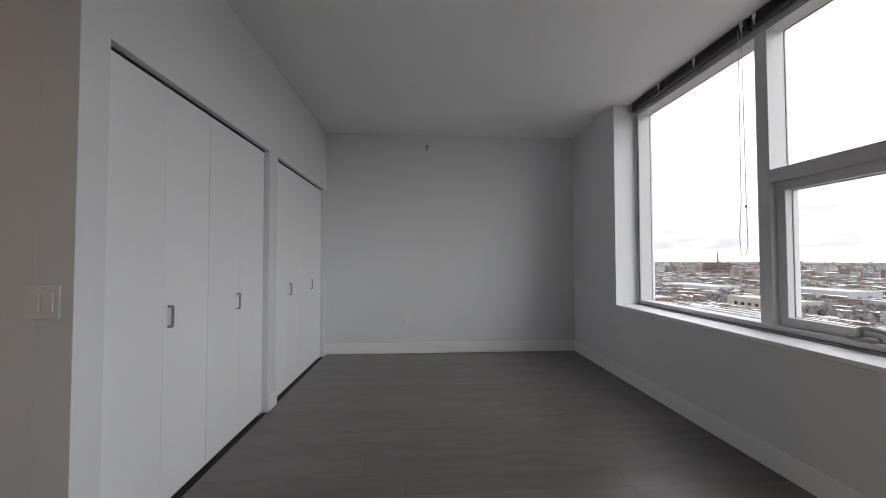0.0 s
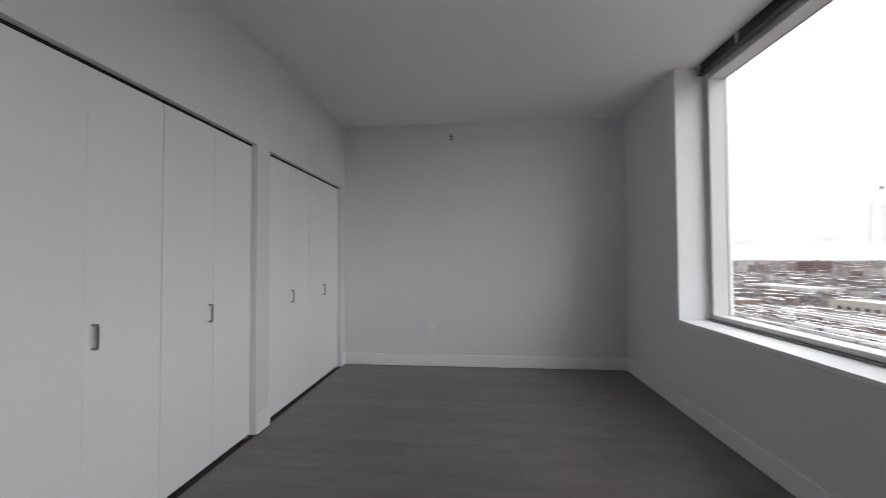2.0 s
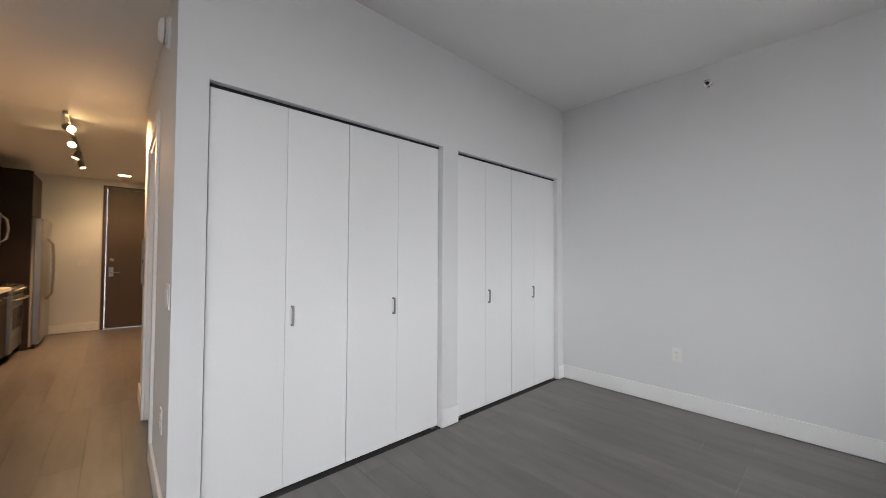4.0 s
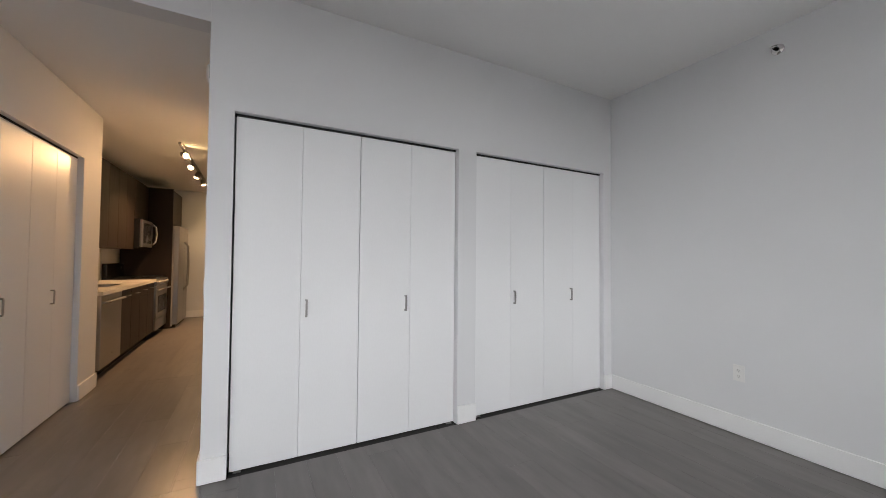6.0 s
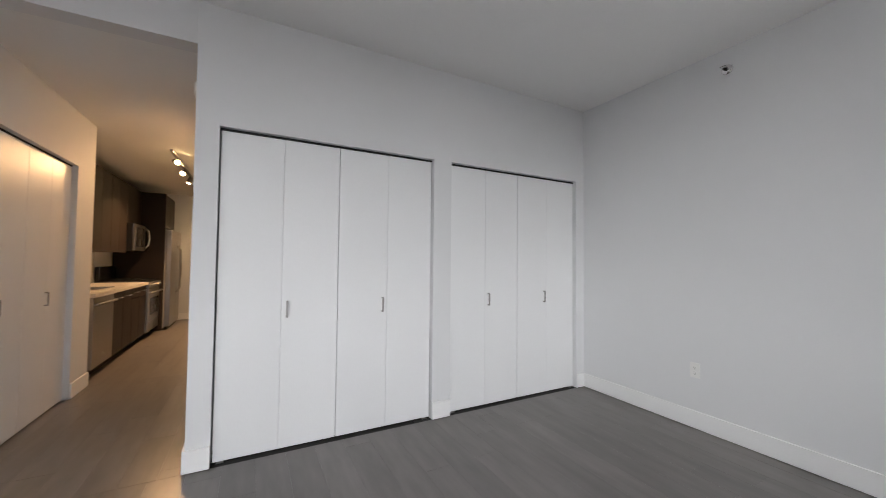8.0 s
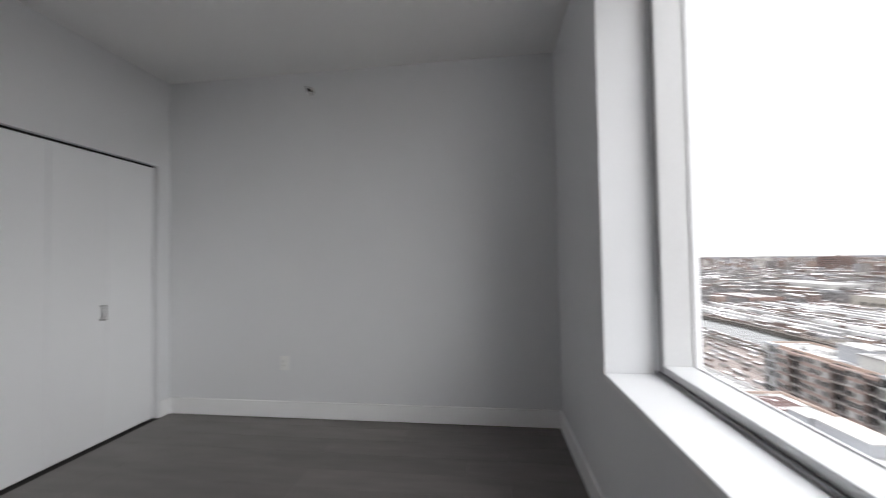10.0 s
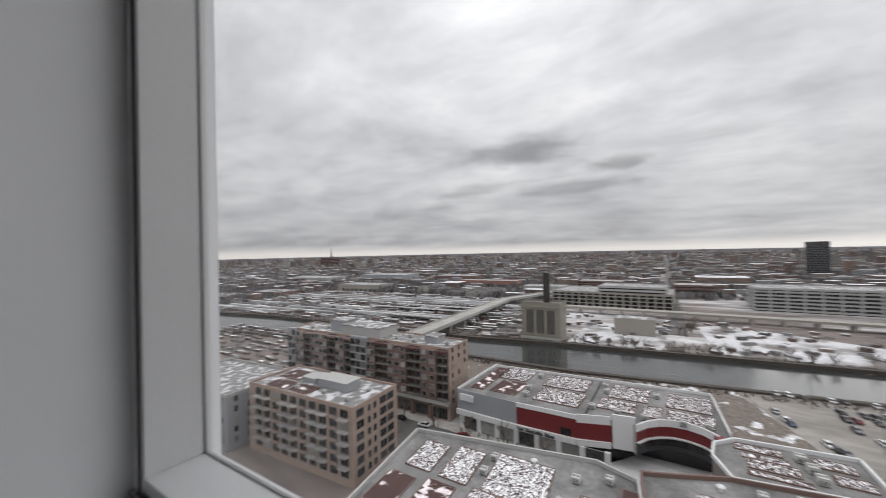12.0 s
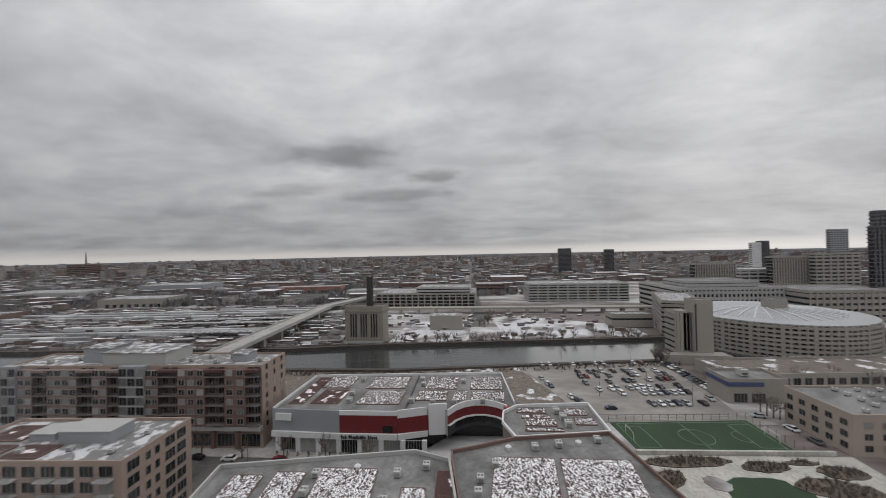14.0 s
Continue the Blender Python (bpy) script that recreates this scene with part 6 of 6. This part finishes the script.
for k in range(24):
    wpart("pier", block((360, -320 + k * 18, G), (366, -317.5 + k * 18, -55.61)), M_BEIGE, via)

# tracks and trains
rnd = random.Random(11)
tracks = bmesh.new()
for k in range(22):
    x = 236 + k * 7.2
    for s in (0, 1.5):
        prism([(x + s + 8, 118), (x + s + 8.25, 118), (x + s - 26, 600), (x + s - 26.25, 600)], G + 0.092, G + 0.3, tracks)
bmesh.ops.recalc_face_normals(tracks, faces=tracks.faces[:])
tagged(link("rails", tracks, M_RUST), "rusty rails side by side across the yard", "rails", kind="stuff")
car_me = {}


def rail_car(parent, x, y, turn, kind):
    if kind not in car_me:
        b = bmesh.new()
        box(b, (-1.5, -12.2, 1.1), (1.5, 12.2, 3.9))
        prof = [(-1.5, 3.9), (-0.9, 4.35), (0.9, 4.35), (1.5, 3.9)]
        va = [b.verts.new((px, -12.2, pz)) for px, pz in prof]
        vb = [b.verts.new((px, 12.2, pz)) for px, pz in prof]
        for i in range(3):
            b.faces.new((va[i], va[i + 1], vb[i + 1], vb[i]))
        b.faces.new(va[::-1]); b.faces.new(vb)
        for yy in (-9, 7):
            box(b, (-1.2, yy, 0.3), (1.2, yy + 2.4, 1.09))
        me = bpy.data.meshes.new("rail_car")
        b.to_mesh(me); b.free()
        me.materials.append(M_TRAIN)
        car_me[kind] = me
    child("rail_car", car_me[kind], parent, pose(x, y, G + 0.1, 0, 0, turn))


for k in range(20):
    x = 240 + rnd.randrange(21) * 7.2 + 5
    y = rnd.uniform(130, 430)
    t = thing("train", (x, y, G), "string of grey rail cars parked on a track", "train", "parked trains")
    for c in range(rnd.randint(3, 9)):
        rail_car(t, x - 0.0705 * (y + c * 25 - 118), y + c * 25, 4.0, 0)
for x, y, n in ((300, 132, 150), (318, 150, 110), (262, 140, 90)):
    t = thing("platform_roof", (x, y, G), "long pale platform canopy with snow", "canopy")
    wpart("roof", prism([(x, y), (x + 7, y), (x + 7 - n * 0.07, y + n), (x - n * 0.07, y + n)], G + 4.4, G + 5.0), M_ROOFSNOW, t)
    for k in range(6):
        wpart("post", block((x + 3 - n * 0.012 * k, y + n * k / 6 + 2, G), (x + 3.5 - n * 0.012 * k, y + n * k / 6 + 2.5, G + 4.39)), M_RAIL, t)

# ---- parked cars ----
M_TYRE = mat("tyre", (0.012, 0.012, 0.012), 0.9, bump=0)
M_CARGLASS = mat("car_glass", (0.02, 0.022, 0.025), 0.08, bump=0)
paints = {"white": (0.62, 0.62, 0.62), "silver": (0.36, 0.37, 0.38), "black": (0.015, 0.015, 0.017), "grey": (0.11, 0.115, 0.12), "dark red": (0.16, 0.012, 0.014), "dark blue": (0.02, 0.03, 0.07)}


def make_car(colour):
    c = thing("parked_car", (0, 0, 0), colour + " car parked on asphalt", "car", "parked cars")
    paint = mat("car_paint_" + colour.replace(" ", "_"), paints[colour], 0.25, vary=0.05, bump=0)
    prof = [(-2.25, 0.35), (-2.3, 0.75), (-2.1, 0.95), (-1.2, 1.02), (1.15, 1.0), (2.1, 0.85), (2.25, 0.6), (2.2, 0.35)]
    b = bmesh.new()
    rows = [[b.verts.new((px, py * (0.94 if pz > 0.8 else 1.0), pz)) for px, pz in prof] for py in (-0.9, 0.9)]
    for i in range(len(prof)):
        j = (i + 1) % len(prof)
        b.faces.new((rows[0][i], rows[0][j], rows[1][j], rows[1][i]))
    b.faces.new(rows[0][::-1]); b.faces.new(rows[1])
    bmesh.ops.recalc_face_normals(b, faces=b.faces[:])
    part("body", b, paint, c)
    b = bmesh.new()
    lo = [b.verts.new(p) for p in ((-1.75, -0.82, 0.99), (1.15, -0.82, 0.99), (1.15, 0.82, 0.99), (-1.75, 0.82, 0.99))]
    hi = [b.verts.new(p) for p in ((-1.2, -0.66, 1.45), (0.45, -0.66, 1.45), (0.45, 0.66, 1.45), (-1.2, 0.66, 1.45))]
    for k in range(4):
        b.faces.new((lo[k], lo[(k + 1) % 4], hi[(k + 1) % 4], hi[k]))
    b.faces.new(hi)
    part("windows", b, M_CARGLASS, c, "dark car windows")
    part("roof", block((-1.2, -0.66, 1.451), (0.45, 0.66, 1.49)), paint, c)
    for px in (-1.4, 1.4):
        for py in (-0.92, 0.72):
            part("wheel", lathe([(0.33, 0), (0.33, 0.2)], (0, 1, 0), (px, py, 0.33), 10), M_TYRE, c)
    for px in (-2.32, 2.2):
        part("lamp", blocks(((px, -0.8, 0.62), (px + 0.08, -0.5, 0.76)), ((px, 0.5, 0.62), (px + 0.08, 0.8, 0.76))), M_WHITEP if px > 0 else M_REDP, c)
    return c


templates = {k: make_car(k) for k in paints}
rnd = random.Random(5)
spots = []
# rows across the lot, unevenly filled
for x0, y0, x1, y1, n, fill in ((186, -30, 191, -88, 20, 0.35), (180, -36, 186, -90, 20, 0.55), (172, -44, 180, -90, 17, 0.6), (165, -50, 170, -88, 14, 0.55), (156, -36, 150, -40, 3, 1.0), (160, -52, 163, -88, 12, 0.55), (150, -62, 152, -88, 8, 0.9), (178, -28, 165, -31, 4, 0.8), (198, -24, 203, -88, 16, 0.4)):
    for k in range(n):
        if rnd.random() < fill:
            spots.append((x0 + (x1 - x0) * k / n + rnd.uniform(-0.3, 0.3), y0 + (y1 - y0) * k / n, rnd.choice((8, 188)) + rnd.uniform(-4, 4)))
for k in range(16):
    spots.append((206 - k * 2.6, -96 - rnd.uniform(0, 1), 95))
spots += [(106.5, 88, 91), (106.5, 77.5, 91), (106.6, 62, 91), (106.4, 45, 91), (106.5, 36, 91), (97, 84, 91), (94, 68, 92), (146, -48, 90), (156, -90, 185), (141, -97, 80), (132, -100.6, 5), (124, -101, 5), (100, 110, 91), (100, 124, 91), (93, 140, 91), (98, 30, 91)]
names = ["white"] * 5 + ["silver"] * 4 + ["black"] * 5 + ["grey"] * 4 + ["dark red"] + ["dark blue"]
used = set()
for x, y, turn in spots:
    k = rnd.choice(names)
    zc = G + (0.12 if x > 140 else 0.10)
    if k in used:
        copy_thing(templates[k], pose(x, y, zc, 0, 0, turn))
    else:
        templates[k].matrix_basis = pose(x, y, zc, 0, 0, turn)
        used.add(k)
for k, o in templates.items():
    if k not in used:
        o.matrix_basis = pose(176, -70, G + 0.12, 0, 0, 8)


# ---- bare winter trees ----
def make_tree(seed, h):
    """A tapered trunk, forking limbs and a ragged crown of thin twigs."""
    r = random.Random(seed)
    t = thing("bare_tree", (0, 0, 0), "bare brown winter tree with fine twigs", "tree", "bare trees")
    part("trunk", tube([(0, 0, -0.2), (0.1, 0, h * 0.25), (0.05, 0.1, h * 0.5)], [0.28, 0.2, 0.12], 6), M_TWIG, t)
    limbs = bmesh.new()
    verts, faces = [], []
    for k in range(9):
        a = k * 2.4 + r.uniform(-0.3, 0.3)
        z0 = h * r.uniform(0.25, 0.5)
        ln = h * r.uniform(0.25, 0.42)
        mid_p = Vector((math.cos(a) * ln * 0.5, math.sin(a) * ln * 0.5, z0 + ln * 0.5))
        tip = Vector((math.cos(a) * ln * 0.85, math.sin(a) * ln * 0.85, z0 + ln * 1.15))
        tube([(0.05, 0.05, z0), mid_p, tip], [0.1, 0.07, 0.03], 4, limbs)
        for _ in range(26):
            p = mid_p.lerp(tip, r.random())
            q = p + Vector((r.gauss(0, 0.6), r.gauss(0, 0.6), abs(r.gauss(0.5, 0.5)))) * h * 0.11
            w = 0.035
            i = len(verts)
            verts += [(p.x - w, p.y, p.z), (p.x + w, p.y + w, p.z), (p.x, p.y - w, p.z), tuple(q)]
            faces += [(i, i + 1, i + 3), (i + 1, i + 2, i + 3), (i + 2, i, i + 3)]
    part("limbs", limbs, M_TWIG, t)
    me = bpy.data.meshes.new("twigs")
    me.from_pydata(verts, [], faces)
    me.materials.append(M_TWIG)
    o = tagged(new("twigs", me), kind="stuff")
    o.parent = t
    return t


kinds = [make_tree(s, h) for s, h in ((1, 8), (2, 9.5), (3, 6.5))]
rnd = random.Random(9)
places = []
for k in range(60):
    y = rnd.uniform(-110, 118)
    xf = 235 + (55 - y) * 0.102 + rnd.uniform(4, 11)
    if not (56 < y < 98 and xf < 262):
        places.append((xf, y))
places += [(x, y) for x, y in ((296 + 3 * k, -3 - 0.6 * k + rnd.uniform(-3, 3)) for k in range(14))]
places += [(204 + rnd.uniform(-3, 2), -92 - rnd.uniform(0, 8)) for _ in range(10)] + [(178 - rnd.uniform(0, 10), -97 - k * 9 - rnd.uniform(0, 5)) for k in range(9)]
places += [(107.5, 100 - k * 13) for k in range(6)] + [(144 - k * 1.5, -100 - k) for k in range(4)] + [(60 + rnd.uniform(-6, 4), 124 + k * 7) for k in range(4)]
for k, (x, y) in enumerate(places):
    m = pose(x, y, G + 0.1, 0, 0, rnd.uniform(0, 360))
    if k < 3:
        kinds[k].matrix_basis = m
    else:
        copy_thing(kinds[k % 3], m)

# lot lamps
lamp0 = None
for x, y in ((188, -40), (176, -58), (165, -70), (190, -74), (158, -48), (150, -80), (104, 70), (104, 40), (104, 96)):
    if lamp0 is None:
        lamp0 = thing("street_lamp", (x, y, G + 0.1), "thin dark street lamp with a short arm", "street lamp", "street lamps")
        part("pole", tube([(0, 0, 0), (0, 0, 9)], [0.12, 0.07], 6), M_RAIL, lamp0)
        part("arm", tube([(0, 0, 8.9), (0, 1.6, 9.2)], 0.05, 5), M_RAIL, lamp0)
        part("lamp_head", block((-0.15, 1.5, 9.12), (0.15, 2.2, 9.26)), M_RAIL, lamp0)
    else:
        copy_thing(lamp0, pose(x, y, G + 0.1))
shrub0 = None
for k in range(14):
    x, y = 109.2, 64 - k * 3.3
    if shrub0 is None:
        shrub0 = thing("clipped_shrub", (x, y, G + 0.25), "small dark evergreen shrub on the pavement", "shrub", "pavement shrubs")
        r = random.Random(4)
        vs, fs = [], []
        for _ in range(160):
            z = r.random()
            rad = 0.55 * (1 - z) * r.uniform(0.6, 1.1)
            a = r.uniform(0, 6.283)
            p = Vector((rad * math.cos(a), rad * math.sin(a), 0.1 + z * 1.5))
            i = len(vs)
            vs += [tuple(p + Vector((r.uniform(-0.14, 0.14), r.uniform(-0.14, 0.14), r.uniform(-0.14, 0.14)))) for _ in range(3)]
            fs.append((i, i + 1, i + 2))
        me = bpy.data.meshes.new("foliage")
        me.from_pydata(vs, [], fs)
        me.materials.append(mat("evergreen", (0.02, 0.03, 0.018), 0.9, bump=0))
        o = new("foliage", me)
        o.parent = shrub0
        part("stem", tube([(0, 0, 0), (0, 0, 0.5)], 0.05, 5), M_TWIG, shrub0)
    else:
        copy_thing(shrub0, pose(x, y, G + 0.25, 0, 0, k * 50))


# ---- far city ----
def far_material():
    m = bpy.data.materials.new("far_buildings")
    m.use_nodes = True
    n, l = m.node_tree.nodes, m.node_tree.links
    b = n["Principled BSDF"]
    g = n.new("ShaderNodeNewGeometry")
    walls = n.new("ShaderNodeValToRGB")
    roofs = n.new("ShaderNodeValToRGB")
    walls.color_ramp.interpolation = roofs.color_ramp.interpolation = "CONSTANT"
    # wall colours are pulled towards grey for the haze of distance
    for ramp, cols in ((walls, ((0.13, 0.098, 0.090), (0.18, 0.168, 0.16), (0.12, 0.110, 0.108), (0.31, 0.295, 0.275), (0.20, 0.150, 0.128), (0.14, 0.100, 0.088), (0.25, 0.25, 0.26))),
                       (roofs, ((0.70, 0.70, 0.71), (0.10, 0.095, 0.09), (0.42, 0.415, 0.41), (0.075, 0.068, 0.066), (0.60, 0.60, 0.61), (0.16, 0.15, 0.15), (0.30, 0.29, 0.29)))):
        el = ramp.color_ramp.elements
        for i, c in enumerate(cols):
            e = el[i] if i < 2 else el.new(i / len(cols))
            e.position, e.color = i / len(cols), (*c, 1)
        l.new(g.outputs["Random Per Island"], ramp.inputs[0])
    sep = n.new("ShaderNodeSeparateXYZ")
    l.new(g.outputs["Normal"], sep.inputs[0])
    up = n.new("ShaderNodeMath"); up.operation = "GREATER_THAN"; up.inputs[1].default_value = 0.5
    l.new(sep.outputs["Z"], up.inputs[0])
    mx = n.new("ShaderNodeMix"); mx.data_type = "RGBA"
    l.new(up.outputs[0], mx.inputs["Factor"]); l.new(walls.outputs[0], mx.inputs["A"]); l.new(roofs.outputs[0], mx.inputs["B"])
    # storeys and openings as fine dark bands
    wv = n.new("ShaderNodeTexNoise")
    mp = n.new("ShaderNodeMapping")
    mp.inputs["Scale"].default_value = (0.22, 0.22, 0.6)
    l.new(g.outputs["Position"], mp.inputs[0]); l.new(mp.outputs[0], wv.inputs["Vector"])
    wv.inputs["Scale"].default_value = 1.0
    r = n.new("ShaderNodeMapRange")
    r.inputs["From Min"].default_value, r.inputs["From Max"].default_value = 0.35, 0.65
    r.inputs["To Min"].default_value, r.inputs["To Max"].default_value = 0.55, 1.25
    l.new(wv.outputs[0], r.inputs["Value"])
    hsv = n.new("ShaderNodeHueSaturation")
    l.new(mx.outputs["Result"], hsv.inputs["Color"]); l.new(r.outputs["Result"], hsv.inputs["Value"])
    l.new(hsv.outputs[0], b.inputs["Base Color"])
    b.inputs["Roughness"].default_value = 0.9
    return m


rs = np.random.RandomState(7)
verts, faces = [], []


def far_box(x, y, w, d, h, a):
    c, s = math.cos(a), math.sin(a)
    k = len(verts)
    for z in (G - 0.5, G + h):
        for u, v in ((-w, -d), (w, -d), (w, d), (-w, d)):
            verts.append((x + c * u - s * v, y + s * u + c * v, z))
    faces.extend([(k, k + 1, k + 5, k + 4), (k + 1, k + 2, k + 6, k + 5), (k + 2, k + 3, k + 7, k + 6), (k + 3, k, k + 4, k + 7), (k + 4, k + 5, k + 6, k + 7)])


def taken(x, y):
    """Plots that hold the buildings, water and yards set out above."""
    if x < 240 or (x < 500 and -480 < y < 130) or (x < 700 and -540 < y < -200 and x > 280):
        return True
    if x < 420 and 110 < y < 470:
        return True
    return abs(y - 7 - (x - 300) * 0.011) < 11


filled = set()
for o in bpy.data.objects:
    if o.parent is None and o.name.split(".")[0] in ("warehouse", "office_block", "tower", "mill", "market_hall", "parking_garage"):
        x, y = o.location.x, o.location.y
        filled |= {(i, j) for i in range(int((x - 10) // 8), int((x + 62) // 8) + 1) for j in range(int((y - 8) // 8), int((y + 122) // 8) + 1)}
count = tries = 0
while count < 8500 and tries < 120000:
    tries += 1
    x = 250 * math.exp(rs.rand() * math.log(4600 / 250))
    y = x * rs.uniform(-1.35, 2.3)
    if taken(x, y) or abs(y) > 4800:
        continue
    # streets leave the blocks apart
    if (x % 105) < 16 or (y % 190) < 15:
        continue
    big = rs.rand() < 0.10
    w, d = (rs.uniform(10, 24), rs.uniform(14, 38)) if big else (rs.uniform(4, 8), rs.uniform(5, 14))
    h = rs.uniform(4.5, 11) if x < 900 or rs.rand() < 0.93 else rs.uniform(12, 32)
    cells = {(i, j) for i in range(int((x - w) // 8), int((x + w) // 8) + 1) for j in range(int((y - d) // 8), int((y + d) // 8) + 1)}
    if cells & filled:
        continue
    filled |= cells
    far_box(x, y, w, d, h, 0.02)
    count += 1
me = bpy.data.meshes.new("far_buildings")
me.from_pydata(verts, [], faces)
me.materials.append(far_material())
tagged(new("far_buildings", me), "countless low brick and concrete city buildings to the horizon", "far buildings", kind="stuff")

verts, faces = [], []
count = 0
while count < 16000:
    x = 235 * math.exp(rs.rand() * math.log(4700 / 235))
    y = x * rs.uniform(-1.35, 2.3)
    if taken(x, y) or abs(y) > 4850:
        continue
    h = rs.uniform(4, 10)
    for _ in range(5):
        k = len(verts)
        a, r1 = rs.uniform(0, 6.28), rs.uniform(0.4, 1.0) * h * 0.5
        px, py = x + rs.normal(0, h * 0.3), y + rs.normal(0, h * 0.3)
        verts.extend([(px + r1 * math.cos(a), py + r1 * math.sin(a), G + h * rs.uniform(0.2, 0.5)), (px - r1 * math.cos(a), py - r1 * math.sin(a), G + h * rs.uniform(0.2, 0.5)), (px, py, G), (px + rs.normal(0, 1), py + rs.normal(0, 1), G + h * rs.uniform(0.8, 1.1))])
        faces.extend([(k, k + 2, k + 1), (k, k + 1, k + 3)])
    count += 1
me = bpy.data.meshes.new("far_trees")
me.from_pydata(verts, [], faces)
# paler and greyer than the near twigs: distance haze in the colour
me.materials.append(mat("far_hazed_trees", (0.150, 0.143, 0.143), 0.95, vary=0.2, scale=0.02, fine=0.2, coords="World", bump=0, island=0.35))
tagged(new("far_trees", me), "grey-brown bare trees between the far houses, paled for haze", "trees", kind="stuff")
# low clutter of the yards: sheds, containers, stacked goods
verts, faces = [], []
for _ in range(1500):
    x, y = rs.uniform(238, 425), rs.uniform(100, 600)
    far_box(x - 0.07 * (y - 118), y, rs.uniform(0.8, 2.2), rs.uniform(1.5, 9), rs.uniform(0.8, 3.6), 0.07)
for _ in range(110):
    x, y = rs.uniform(246, 350), rs.uniform(-110, 100)
    if not (255 > x and 60 < y < 94):
        far_box(x, y, rs.uniform(0.6, 2.5), rs.uniform(0.8, 4), rs.uniform(0.5, 2.6), rs.uniform(0, 3))
for _ in range(320):
    x, y = 121 + 7 * rs.randint(0, 9) + rs.uniform(-0.6, 0.6), rs.uniform(170, 330)
    far_box(x, y, rs.uniform(0.7, 1.1), rs.uniform(1.4, 2.6), rs.uniform(0.9, 1.7), 0.07 + rs.normal(0, 0.05))
me = bpy.data.meshes.new("yard_clutter")
me.from_pydata(verts, [], faces)
me.materials.append(far_material())
tagged(new("yard_clutter", me), "sheds, containers and stacked goods in the yards", "yard clutter", kind="stuff")

# scrub along both river banks
verts, faces = [], []
for line_pts, lo, hi, n in ((far_bank, 3, 10, 5200), (near_bank, -10, -3.5, 1300)):
    for _ in range(n):
        k = rs.randint(2, len(line_pts) - 1)
        f = rs.rand()
        x = line_pts[k][0] + (line_pts[k + 1][0] - line_pts[k][0]) * f + rs.uniform(lo, hi)
        y = line_pts[k][1] + (line_pts[k + 1][1] - line_pts[k][1]) * f
        h = rs.uniform(0.6, 2.6)
        for _ in range(3):
            i = len(verts)
            a = rs.uniform(0, 6.28)
            w = rs.uniform(0.12, 0.4)
            verts.extend([(x + w * math.cos(a), y + w * math.sin(a), G + 0.1), (x - w * math.cos(a), y - w * math.sin(a), G + 0.1), (x + rs.normal(0, 0.7), y + rs.normal(0, 0.9), G + h)])
            faces.append((i, i + 1, i + 2))
me = bpy.data.meshes.new("bank_scrub")
me.from_pydata(verts, [], faces)
me.materials.append(M_TWIG)
tagged(new("bank_scrub", me), "bare brown scrub along the river banks", "scrub", kind="stuff")
# plain backdrop strip; the horizon haze is put into its colour
ring_pts = [(4920 * math.cos(radians(a)), 4920 * math.sin(radians(a))) for a in range(-70, 86, 4)]
bm = bmesh.new()
for (x0, y0), (x1, y1) in zip(ring_pts, ring_pts[1:]):
    f = [bm.verts.new(p) for p in ((x0, y0, G - 1), (x1, y1, G - 1), (x1, y1, -36), (x0, y0, -36))]
    bm.faces.new(f)
structure("backdrop", bm, mat("hazy_distance", (0.26, 0.262, 0.28), 1.0, vary=0.15, scale=0.002, fine=0.01, coords="World", bump=0), "flat land at the horizon with haze in its colour", "horizon")

# ---- floors: planks along x over a dark base ----
floor = structure("floor", blocks(((0, SOUTH, -0.2), (W - 0.001, BACK - 0.001, -0.006)), ((FOYER - 0.15, -0.75, -0.2), (-0.001, 3.12, -0.006)), ((-0.9, 3.13, -0.2), (-0.001, BACK, -0.006))), M_UNDER, "grey-brown wood-look vinyl plank floor", "floor")
PL, PW = 1.22, 0.178
plank_mesh = {}


def plank(x0, x1, y0, y1):
    key = (round(x1 - x0, 3), round(y1 - y0, 3))
    if key not in plank_mesh:
        me = bpy.data.meshes.new("plank")
        bm = bmesh.new()
        w, d, g, e = key[0], key[1], 0.0004, 0.0007
        lo = [bm.verts.new(p) for p in ((g, g, -0.0059), (w - g, g, -0.0059), (w - g, d - g, -0.0059), (g, d - g, -0.0059))]
        md = [bm.verts.new((v.co.x, v.co.y, -0.0003)) for v in lo]
        hi = [bm.verts.new(p) for p in ((g + e, g + e, 0), (w - g - e, g + e, 0), (w - g - e, d - g - e, 0), (g + e, d - g - e, 0))]
        for a, b in ((lo, md), (md, hi)):
            for k in range(4):
                bm.faces.new((a[k], a[(k + 1) % 4], b[(k + 1) % 4], b[k]))
        bm.faces.new(hi)
        bm.to_mesh(me); bm.free()
        me.materials.append(M_PLANK)
        plank_mesh[key] = me
    o = new("plank", plank_mesh[key])
    o.parent = floor
    o.location = (x0, y0, 0)


def lay(x0, x1, y0, y1, seed):
    rnd = random.Random(seed)
    y = y0
    while y < y1 - 0.004:
        ye = min(y + PW, y1)
        x = x0 - rnd.choice((0.1, 0.35, 0.6, 0.85, 1.1))
        while x < x1 - 0.004:
            xe = min(x + PL, x1)
            if xe - max(x, x0) > 0.003:
                plank(max(x, x0), xe, y, ye)
            x += PL
        y = ye


# closet floors, room, corridor and foyer in one running pattern
lay(0, W - 0.001, SOUTH, BACK - 0.001, 3)
lay(HALL_END, 0, HALL_S - 0.12, HALL_N + 0.12, 5)
lay(FOYER, HALL_END, -0.2, 2.5, 7)
